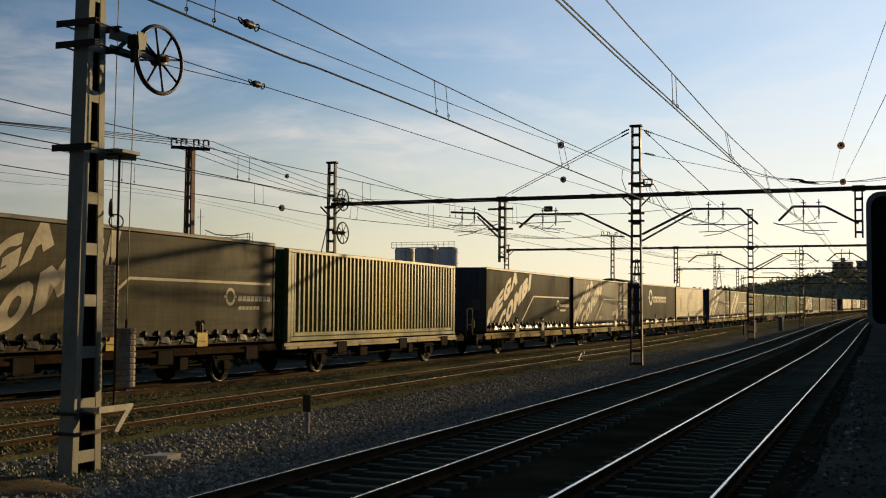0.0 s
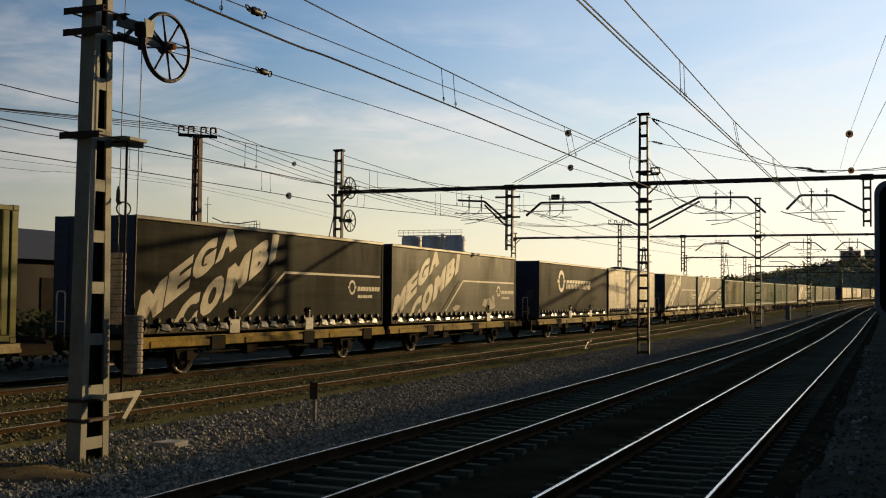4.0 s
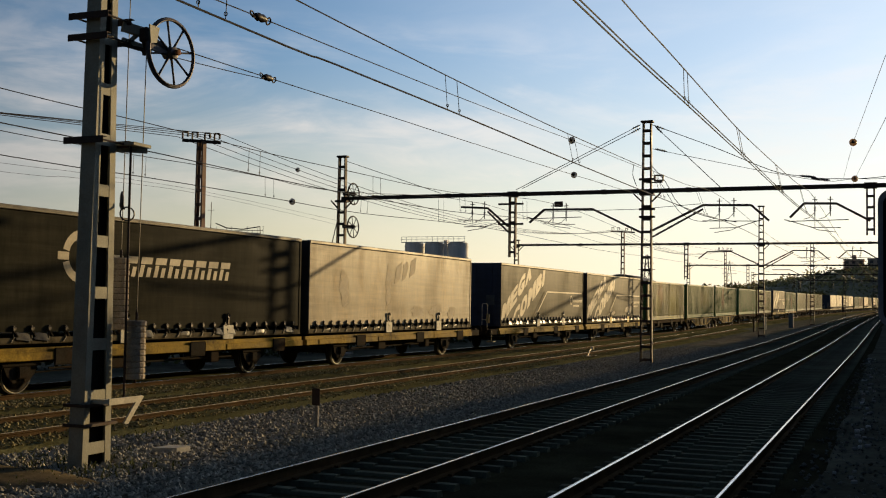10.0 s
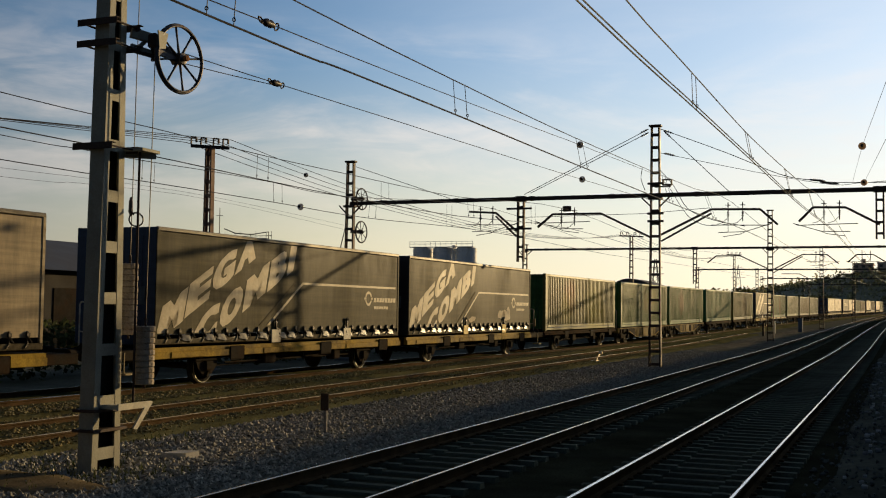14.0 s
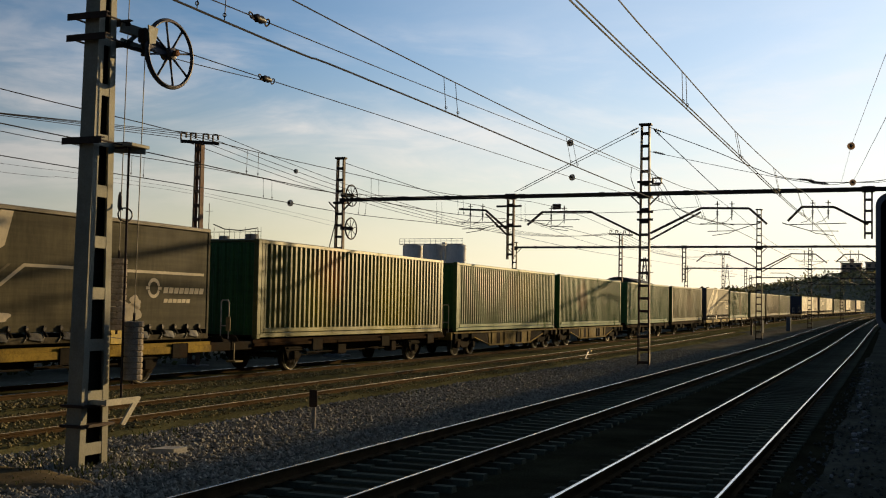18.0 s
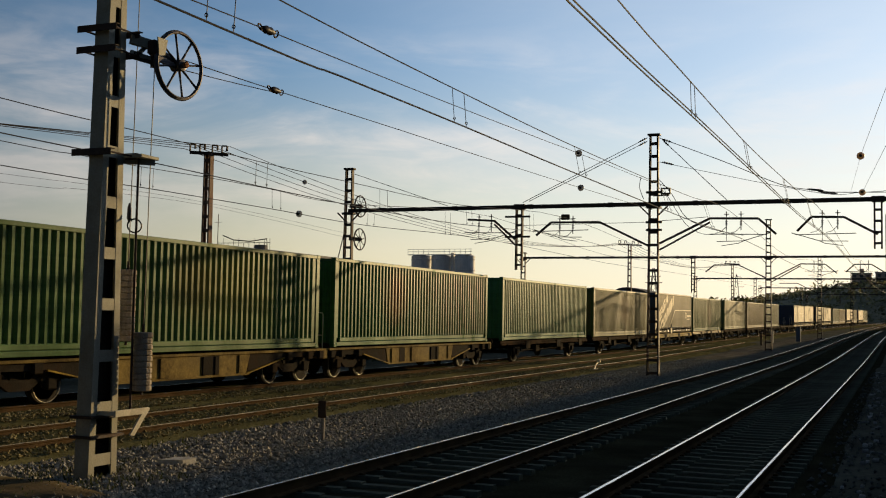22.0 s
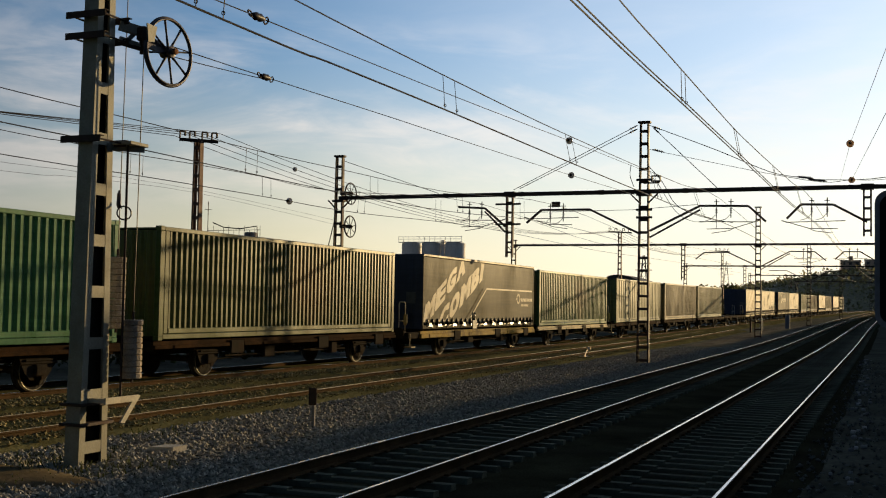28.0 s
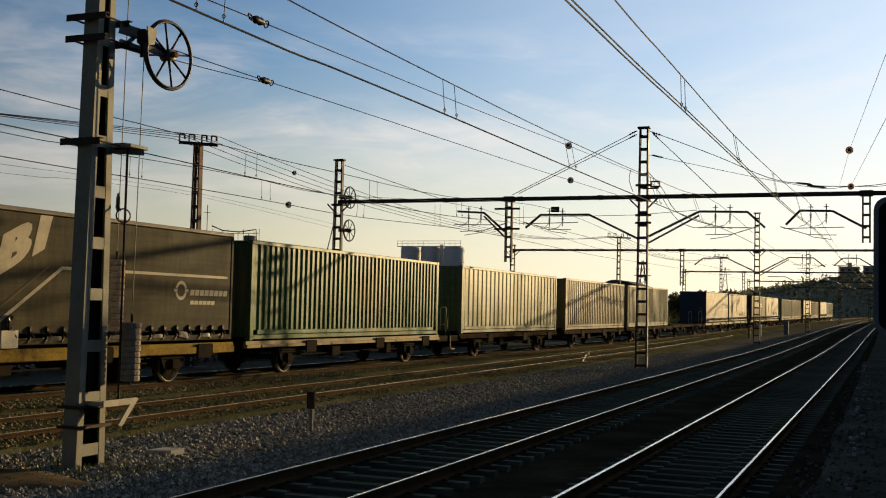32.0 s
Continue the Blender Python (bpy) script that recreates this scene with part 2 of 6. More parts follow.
    if bump:
        bp = n.new("ShaderNodeBump")
        bp.inputs["Strength"].default_value, bp.inputs["Distance"].default_value = bump, 0.02
        l.new(small.outputs["Fac"], bp.inputs["Height"])
        l.new(bp.outputs[0], b.inputs["Normal"])
    return m


def leafy(m, share=0.45):
    """Lets some light through the leaves of a foliage material."""
    nt = m.node_tree
    b, o = nt.nodes["Principled BSDF"], nt.nodes["Material Output"]
    tr, mx = nt.nodes.new("ShaderNodeBsdfTranslucent"), nt.nodes.new("ShaderNodeMixShader")
    nt.links.new(b.inputs["Base Color"].links[0].from_socket, tr.inputs["Color"])
    mx.inputs[0].default_value = share
    nt.links.new(b.outputs[0], mx.inputs[1])
    nt.links.new(tr.outputs[0], mx.inputs[2])
    nt.links.new(mx.outputs[0], o.inputs["Surface"])
    return m


# ---- lie of the land and of the tracks ----
def rise(y):
    """Height of the line: level near by, climbing gently further on."""
    u = max(0.0, y - 60.0)
    return 0.0072 * (math.sqrt(u * u + 400.0) - 20.0)


def bend(y):
    return 8.5e-5 * max(0.0, y - 110.0) ** 2


X1, X2 = -2.75, -6.58


def track_main(y):
    return X1 + 0.6 * bend(y)


def track_second(y):
    return X2 - 0.003 * max(0.0, y - 20) + 0.75 * bend(y)


def track_siding(y):
    return -14.15 - 0.006 * max(0.0, y - 30.0) + bend(y)


def track_train(y):
    return -18.60 + 0.0135 * y + bend(y)


# ---- materials ----
M_GROUND = material("dry_earth", (0.16, 0.158, 0.122), 0.95, vary=0.35, scale=0.35, fine=9.0, bump=0.6, stain=(0.08, 0.085, 0.05), amount=0.5, spec=0.0)
M_BALLAST = material("ballast_stone", (0.054, 0.052, 0.031), 0.9, vary=0.4, scale=0.8, fine=24.0, bump=1.0, stain=(0.035, 0.032, 0.024), amount=0.5, spec=0.0)
M_BED_EARTH = material("dry_siding_earth", (0.135, 0.127, 0.060), 0.95, vary=0.4, scale=0.7, fine=16.0, bump=0.9, stain=(0.05, 0.054, 0.025), amount=0.6, stretch=(1.4, 0.5, 1), spec=0.0)
M_STONE = material("loose_ballast", (0.375, 0.35, 0.285), 0.85, vary=0.25, scale=4.0, fine=60.0, bump=0.4, island=0.4, spec=0.02)
M_STONE_BROWN = material("oily_brown_ballast", (0.29, 0.245, 0.125), 0.85, vary=0.3, scale=4.0, fine=60.0, bump=0.4, island=0.4, spec=0.0)
M_STONE_DARK = material("dark_ballast_stone", (0.20, 0.205, 0.185), 0.9, vary=0.3, scale=4.0, fine=60.0, bump=0.4, island=0.5, spec=0.0)
M_RAIL_TOP = material("polished_rail", (0.66, 0.65, 0.64), 0.2, 0.95, vary=0.12, scale=1.0, fine=30.0, bump=0.03, stretch=(1, 0.1, 1))
M_RAIL_DULL = material("dulled_rail", (0.58, 0.53, 0.46), 0.25, 0.95, vary=0.2, scale=1.0, fine=30.0, bump=0.04, stretch=(1, 0.1, 1))
M_RAIL_RUST = material("rusty_rail", (0.085, 0.056, 0.030), 0.8, 0.0, vary=0.3, scale=2.0, fine=50.0, bump=0.3, stain=(0.12, 0.07, 0.032), amount=0.5, spec=0.004)
M_RAIL_OLD = material("rusty_rail_head", (0.80, 0.64, 0.40), 0.36, 0.65, vary=0.25, scale=1.5, fine=40.0, bump=0.1)
M_SLEEPER = material("concrete_sleeper", (0.15, 0.158, 0.112), 0.85, vary=0.25, scale=2.5, fine=45.0, bump=0.3, stain=(0.06, 0.055, 0.04), amount=0.6, objrand=0.2, spec=0.02)
M_WOOD = material("old_timber_sleeper", (0.115, 0.098, 0.058), 0.9, vary=0.35, scale=2.0, fine=30.0, bump=0.6, stretch=(0.3, 2, 1), objrand=0.3, spec=0.0)
M_STEEL = material("galvanised_steel", (0.315, 0.305, 0.245), 0.6, 0.1, vary=0.18, scale=2.0, fine=35.0, bump=0.12, stain=(0.20, 0.175, 0.125), amount=0.4)
M_STEEL_DARK = material("dull_mast_steel", (0.066, 0.050, 0.043), 0.65, 0.3, vary=0.25, scale=2.0, fine=35.0, bump=0.15, stain=(0.10, 0.05, 0.03), amount=0.5)
M_POLE = material("brown_painted_steel", (0.17, 0.10, 0.07), 0.7, 0.1, vary=0.25, scale=2.0, fine=35.0, bump=0.15, stain=(0.10, 0.05, 0.03), amount=0.5)
M_CAST = material("cast_iron_wheel", (0.09, 0.09, 0.10), 0.5, 0.5, vary=0.25, scale=5.0, fine=50.0, bump=0.15, stain=(0.18, 0.10, 0.06), amount=0.4)
M_WIRE = material("copper_wire", (0.05, 0.045, 0.04), 0.5, 0.6, vary=0.2, scale=2.0, fine=30.0, bump=0.0)
M_INSUL = material("glazed_insulator", (0.04, 0.032, 0.028), 0.45, 0.0, vary=0.2, scale=8.0, fine=40.0, bump=0.05)
M_CONC = material("weathered_concrete", (0.30, 0.285, 0.26), 0.9, vary=0.25, scale=1.2, fine=25.0, bump=0.4, stain=(0.14, 0.12, 0.10), amount=0.5)
M_CONCW = material("cast_weights", (0.44, 0.37, 0.28), 0.85, vary=0.25, scale=5.0, fine=40.0, bump=0.3, stain=(0.25, 0.15, 0.09), amount=0.5)
# grime of the wagon frames; its dark also paints the shade inside the near mast
M_UNDER = material("underframe_grime_and_shade", (0.034, 0.029, 0.022), 0.8, 0.0, vary=0.35, scale=2.0, fine=25.0, bump=0.3, stain=(0.05, 0.026, 0.013), amount=0.5, spec=0.010)
M_SILL_Y = material("ochre_wagon_paint", (0.36, 0.24, 0.038), 0.55, vary=0.3, scale=1.2, fine=22.0, bump=0.15, stain=(0.045, 0.03, 0.016), amount=0.9, spec=0.02)
M_SILL_W = material("pale_wagon_paint", (0.44, 0.345, 0.175), 0.5, vary=0.25, scale=1.2, fine=22.0, bump=0.12, stain=(0.06, 0.04, 0.024), amount=0.7, spec=0.06)
M_SILL_B = material("brown_wagon_paint", (0.034, 0.021, 0.012), 0.6, vary=0.35, scale=1.6, fine=22.0, bump=0.2, stain=(0.10, 0.052, 0.022), amount=0.6, spec=0.002)
M_SILL_O = material("rusty_ochre_paint", (0.25, 0.178, 0.055), 0.75, vary=0.35, scale=1.0, fine=18.0, bump=0.2, stain=(0.04, 0.026, 0.013), amount=0.9, spec=0.03)
M_WHEEL = material("worn_wheel_steel", (0.06, 0.053, 0.04), 0.6, 0.0, vary=0.3, scale=4.0, fine=40.0, bump=0.1, stain=(0.04, 0.03, 0.02), amount=0.6, spec=0.01)
M_TYRE = material("bright_wheel_rim", (0.30, 0.27, 0.21), 0.45, 0.8, vary=0.2, scale=6.0, fine=40.0, bump=0.05)


def paint(name, color, stain=(0.16, 0.13, 0.10), amount=0.45, rough=0.34, fade=None, spots=(), spec=0.21):
    return material(name, color, rough, 0.0, vary=0.14, scale=0.7, fine=14.0, bump=0.05, stain=stain, amount=amount, stretch=(1, 1, 0.45), spec=spec, fade=fade, streak=0.16, spots=spots)


def curtain_mat(name, color, stain, amount, spec=0.026):
    return material(name, color, 0.5, 0.0, vary=0.24, scale=1.1, fine=9.0, bump=0.12, stain=stain, amount=amount, stretch=(1, 1, 0.35), spec=spec, fade=((stain, 0.5), (tuple(0.6 * v for v in color), 0.5)), streak=0.26)


# ---- ground ----
def ground_sheet():
    g = Geo()
    xs = [-3000, -900, -300, -120, -60, -34, -28, -24, -21.5, -19, -16, -13, -11.9, -9.5, -8.4, -7.2, -5, -3, -0.6, 1.2, 4, 12, 60, 300, 900, 3000]
    ys = [-60, -20, -8, 0, 5, 10, 15, 20, 26, 33, 41, 50, 58, 66, 75, 85, 97, 110, 125, 142, 165, 190, 220, 260, 310, 370, 440, 520, 650, 900, 1400, 2400, 4200]
    for y in ys:
        for x in xs:
            z = -0.32 + rise(min(y, 700))
            if -21.5 <= x <= 1.2:
                z = -0.24 + rise(min(y, 700)) + (0.03 if -12.0 < x < -9 else (-0.10 if -8 < x < -2 else 0.0))
            g.v.append((x, y, z + 0.02 * math.sin(x * 1.7 + y * 0.9)))
    n = len(xs)
    for j in range(len(ys) - 1):
        for i in range(n - 1):
            g.f.append((j * n + i, j * n + i + 1, (j + 1) * n + i + 1, (j + 1) * n + i))
    tagged(part("ground", g, M_GROUND), label="dry trackside earth with patches of low weeds", category="ground", kind="structure")


ground_sheet()


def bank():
    """An unseen scrubby bank, added along the near side to shade the line; the low sun stands behind its crest."""
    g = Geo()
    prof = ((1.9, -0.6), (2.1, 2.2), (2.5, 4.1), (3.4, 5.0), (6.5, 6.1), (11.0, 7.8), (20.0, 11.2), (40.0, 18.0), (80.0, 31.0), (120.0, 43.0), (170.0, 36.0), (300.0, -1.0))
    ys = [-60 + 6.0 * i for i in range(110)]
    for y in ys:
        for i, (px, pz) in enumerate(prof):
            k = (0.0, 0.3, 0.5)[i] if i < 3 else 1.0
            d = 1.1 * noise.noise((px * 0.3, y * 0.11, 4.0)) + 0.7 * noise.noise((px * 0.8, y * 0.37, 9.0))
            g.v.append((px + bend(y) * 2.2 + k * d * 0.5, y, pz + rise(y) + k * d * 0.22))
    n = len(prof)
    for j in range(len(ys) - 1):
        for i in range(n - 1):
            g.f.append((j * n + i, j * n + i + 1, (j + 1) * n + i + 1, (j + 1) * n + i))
    tagged(part("embankment", g, M_SCRUB, smooth=True), label="unseen scrub covered bank, added to shade the line", category="embankment", kind="structure")


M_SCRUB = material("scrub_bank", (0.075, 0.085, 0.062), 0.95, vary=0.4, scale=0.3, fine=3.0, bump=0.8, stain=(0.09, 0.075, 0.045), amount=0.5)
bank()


def loose_stones(name, n, x0, x1, y0, y1, size, seed, base, label, mat=None):
    """Loose crushed stones strewn over the gravel, each a rough eight-sided lump."""
    rng = np.random.default_rng(seed)
    u = rng.random(n)
    y = y0 + (y1 - y0) * u ** 1.5
    x = x0 + (x1 - x0) * rng.random(n)
    sz = size * rng.uniform(0.6, 1.5, n)
    dirs = np.array([(1, 0, 0), (0, 1, 0), (-1, 0, 0), (0, -1, 0), (0, 0, 1), (0, 0, -1)], float)
    v = dirs[None] * sz[:, None, None] * rng.uniform(0.55, 1.2, (n, 6, 1)) + rng.normal(0, 0.16, (n, 6, 3)) * sz[:, None, None]
    v[:, :, 2] *= 0.75
    a = rng.uniform(0, 6.28, n)
    c, s_ = np.cos(a)[:, None], np.sin(a)[:, None]
    vx = v[:, :, 0] * c - v[:, :, 1] * s_ + x[:, None]
    vy = v[:, :, 0] * s_ + v[:, :, 1] * c + y[:, None]
    vz = v[:, :, 2] + base + sz[:, None] * 0.25
    verts = np.stack([vx, vy, vz], -1).reshape(-1, 3)
    tri = np.array([(0, 1, 4), (1, 2, 4), (2, 3, 4), (3, 0, 4), (1, 0, 5), (2, 1, 5), (3, 2, 5), (0, 3, 5)])
    faces = (tri[None] + 6 * np.arange(n)[:, None, None]).reshape(-1, 3)
    me = bpy.data.meshes.new(name)
    me.from_pydata(verts.tolist(), [], faces.tolist())
    tagged(part(name, me, mat or M_STONE), label=label, category="gravel", kind="stuff")


def gravel_strip():
    """The strip of pale crushed stone between the second line and the siding."""
    g = Geo()
    xs = [-12.4 + 0.48 * i for i in range(11)]
    ys = [4.0 + 1.6 * i for i in range(90)]
    for y in ys:
        for i, x in enumerate(xs):
            wob = 0.3 * noise.noise((x, y * 0.3, 2.0)) if i in (0, 10) else 0.0
            z = -0.27 if i in (0, 10) else -0.20 + 0.02 * noise.noise((x * 1.3, y * 0.8, 5.0))
            g.v.append((x + wob + 0.75 * bend(y), y, z + rise(y)))
    n = len(xs)
    for j in range(len(ys) - 1):
        for i in range(n - 1):
            g.f.append((j * n + i, j * n + i + 1, (j + 1) * n + i + 1, (j + 1) * n + i))
    tagged(part("gravel_strip", g, M_STRIP, smooth=True), label="strip of grey crushed stone between the tracks", category="gravel", kind="structure")


M_STRIP = material("fine_grey_gravel", (0.215, 0.195, 0.152), 0.9, vary=0.45, scale=1.3, fine=22.0, bump=1.0, stain=(0.075, 0.066, 0.048), amount=0.55, spec=0.0)
gravel_strip()
loose_stones("gravel", 34000, -12.4, -7.62, 9.0, 70.0, 0.040, 1, -0.20, "grey and brown crushed stone between the tracks")
loose_stones("gravel", 4500, -17.3, -16.0, 14.0, 60.0, 0.032, 2, 0.0, "brownish crushed stone along the freight track", M_STONE_BROWN)
loose_stones("gravel", 3500, -16.0, -15.2, 14.0, 60.0, 0.032, 5, -0.105, "brownish crushed stone between siding and train", M_STONE_BROWN)
loose_stones("gravel", 6000, -15.6, -12.5, 13.0, 60.0, 0.032, 3, -0.10, "brownish crushed stone in the rusty siding", M_STONE_BROWN)
loose_stones("gravel", 3000, -1.3, 1.6, 6.0, 60.0, 0.034, 4, -0.235, "dark crushed stone beside the main line", M_STONE_DARK)


def pale_specks():
    rng = random.Random(8)
    g = Geo()
    for i in range(70):
        y = 16 + 44 * rng.random() ** 0.8
        x = -0.25 - 0.013 * y + rng.gauss(0, 0.12)
        s = rng.uniform(0.02, 0.06)
        g.bevbox(x - s, x + s, y - s * 1.4, y + s * 1.4, -0.26, -0.235 + s * 0.7, s * 0.3)
    tagged(part("litter", g, M_LITTER), label="scattered pale scraps and stones beside the line", category="litter", kind="stuff")


M_LITTER = material("pale_scrap", (0.42, 0.42, 0.42), 0.8, vary=0.2, scale=5.0, fine=40.0, bump=0.1, island=0.5)
pale_specks()


def ballast_bed(name, xf, y0, y1, half, dz, mat=None):
    """A crowned bed of ballast along one track."""
    g = Geo()
    prof = ((-half - 0.55, -0.46), (-half, -0.215), (-0.75, -0.205), (0, -0.20), (0.75, -0.205), (half, -0.215), (half + 0.55, -0.46))
    ys = []
    y = y0
    while y < y1:
        ys.append(y)
        y += 2.0 if y < 80 else (8.0 if y < 200 else 30.0)
    ys.append(y1)
    for y in ys:
        for px, pz in prof:
            wob = 0.05 * noise.noise((px * 0.9, y * 0.45, 1.7)) if abs(px) >= half else 0.012 * noise.noise((px * 2, y, 0))
            g.v.append((xf(y) + px + wob * 2, y, pz + dz + rise(y) + wob * 0.3))
    n = len(prof)
    for j in range(len(ys) - 1):
        for i in range(n - 1):
            g.f.append((j * n + i, j * n + i + 1, (j + 1) * n + i + 1, (j + 1) * n + i))
    return tagged(part(name, g, mat or M_BALLAST, smooth=True), label="bed of dry brown earth and crushed stone" if mat else "bed of dark grey crushed stone ballast", category="ballast bed", kind="structure")


ballast_bed("ballast_bed", track_main, -12, 520, 1.72, -0.035)
ballast_bed("ballast_bed", track_second, -12, 520, 1.72, -0.035)
ballast_bed("ballast_bed", lambda y: (track_main(y) + track_second(y)) / 2, -12, 520, 0.9, -0.05)
ballast_bed("ballast_bed", track_siding, -12, 112, 1.6, 0.10, M_BED_EARTH)
ballast_bed("ballast_bed", track_train, -12, 620, 2.1, 0.21, M_BED_EARTH)


# ---- tracks ----
RAIL_PROF = ((-0.07, -0.165), (0.07, -0.165), (0.07, -0.152), (0.012, -0.13), (0.012, -0.045), (0.036, -0.034),
             (0.036, -0.004), (-0.036, -0.004), (-0.036, -0.034), (-0.012, -0.045), (-0.012, -0.13), (-0.07, -0.152))


def rail_mesh(xf, off, y0, y1, dz, shine):
    foot, head = Geo(), Geo()
    ys = []
    y = y0
    while y < y1:
        ys.append(y)
        y += 4.0 if y < 120 else 12.0
    ys.append(y1)
    k = len(RAIL_PROF)
    for y in ys:
        for px, pz in RAIL_PROF:
            foot.v.append((xf(y) + off + px, y, pz + dz + rise(y)))
        for px, pz in ((-shine, -0.0035), (shine, -0.0035), (shine - 0.003, 0.0), (0.003 - shine, 0.0)):
            head.v.append((xf(y) + off + px, y, pz + dz + rise(y)))
    for j in range(len(ys) - 1):
        for i in range(k):
            i2 = (i + 1) % k
            foot.f.append((j * k + i, j * k + i2, (j + 1) * k + i2, (j + 1) * k + i))
        for i in range(4):
            i2 = (i + 1) % 4
            head.f.append((j * 4 + i, j * 4 + i2, (j + 1) * 4 + i2, (j + 1) * 4 + i))
    return foot, head


def track(label, xf, y0, y1, dz, head_mat, concrete, pieces_to, shine=0.026):
    root = thing("railway_track", label, "railway track")
    for off in (-0.87, 0.87):
        foot, head = rail_mesh(xf, off, y0, y1, dz, shine)
        r = part("rail", foot, M_RAIL_RUST, root, smooth=False)
        part("running_surface", head, head_mat, r, "worn bright running surface" if concrete else "rusty running surface")
    g = Geo()
    if concrete:
        L, w = 1.3, 0.13
        for a, b, h in ((-L, -0.45, 0), (-0.45, 0.45, 1), (0.45, L, 0)):
            t0 = -0.168 if not h else -0.195
            g.hexa([(a, -w, -0.34), (b, -w, -0.34), (b, w, -0.34), (a, w, -0.34), (a, -w + 0.05, t0), (b, -w + 0.05, t0), (b, w - 0.05, t0), (a, w - 0.05, t0)])
    else:
        g.bevbox(-1.3, 1.3, -0.12, 0.12, -0.32, -0.166, 0.015)
    me = g.mesh("sleeper")
    clip = Geo().bevbox(-0.035, 0.035, -0.05, 0.05, -0.17, -0.135, 0.008).mesh("rail_clip")
    rest = Geo()
    y, i = y0 + 0.3, 0
    while y < y1:
        jit = 0.02 * math.sin(i * 12.9)
        if 4.0 < y < pieces_to:
            s = part("sleeper", me, M_SLEEPER if concrete else M_WOOD, root)
            s.location = (xf(y), y + jit, dz + rise(y))
            if concrete and 8 < y < 26:
                for off in (-0.975, -0.765, 0.765, 0.975):
                    part("rail_clip", clip, M_RAIL_RUST, s).location = (off, 0, 0)
        else:
            rest.box(xf(y) - 1.3, xf(y) + 1.3, y - 0.12, y + 0.12, dz + rise(y) - 0.32, dz + rise(y) - 0.17)
        y += 0.6
        i += 1
    if rest.v:
        tagged(part("far_sleeper", rest, M_SLEEPER if concrete else M_WOOD, root), kind="stuff")
    return root


track("main running line with bright rails on concrete sleepers", track_main, -10, 500, 0.0, M_RAIL_TOP, True, 130, 0.021)
track("second running line with shiny rails on concrete sleepers", track_second, -10, 500, 0.0, M_RAIL_DULL, True, 120, 0.016)
track("rusty siding track half sunk in gravel", track_siding, -10, 110, 0.0, M_RAIL_OLD, False, 60)
track("track that carries the freight train", track_train, -10, 600, 0.12, M_RAIL_TOP, False, 60)


# ---- the freight train ----
SPAN = 13.95
RAILZ = 0.12


def run(t):
    """Metres that the train has rolled by t seconds."""
    return 6.38 * t + 0.001 * t * t + 0.000133 * t ** 3


def on_line(s):
    """Pose on the train's track at s metres along it."""
    e = 0.5
    dx, dz = (track_train(s + e) - track_train(s - e)) / (2 * e), (rise(s + e) - rise(s - e)) / (2 * e)
    return pose(track_train(s), s, RAILZ + rise(s), math.degrees(math.atan(dz)), 0, -math.degrees(math.atan(dx)))


ROLLING = []   # (thing, place along the train, height above the rails)
WHEELS = []    # (wheelset, place in its wagon)

HW, HL = 1.25, SPAN / 2
DECK = 1.02


def corrugated(y0, y1, x, z0, z1, depth, pitch, sign):
    """A corrugated steel wall that runs along y; folds go in from x."""
    g = Geo()
    n = max(1, round((y1 - y0) / pitch))
    p = (y1 - y0) / n
    ys, xs = [], []
    for i in range(n):
        for f, d in ((0.0, 0), (0.26, 0), (0.44, 1), (0.76, 1), (0.94, 0)):
            ys.append(y0 + (i + f) * p)
            xs.append(x - sign * depth * d)
    ys.append(y1)
    xs.append(x)
    for a, b in zip(ys, xs):
        g.v += [(b, a, z0), (b, a, z1)]
    for i in range(len(ys) - 1):
        g.f.append((2 * i, 2 * i + 2, 2 * i + 3, 2 * i + 1))
    return g


SHARED = {}


def shared(key, make):
    if key not in SHARED:
        SHARED[key] = make()
    return SHARED[key]


def own(me, mat):
    """The same shape in another paint."""
    c = me.copy()
    c.materials.clear()
    c.materials.append(mat)
    return c


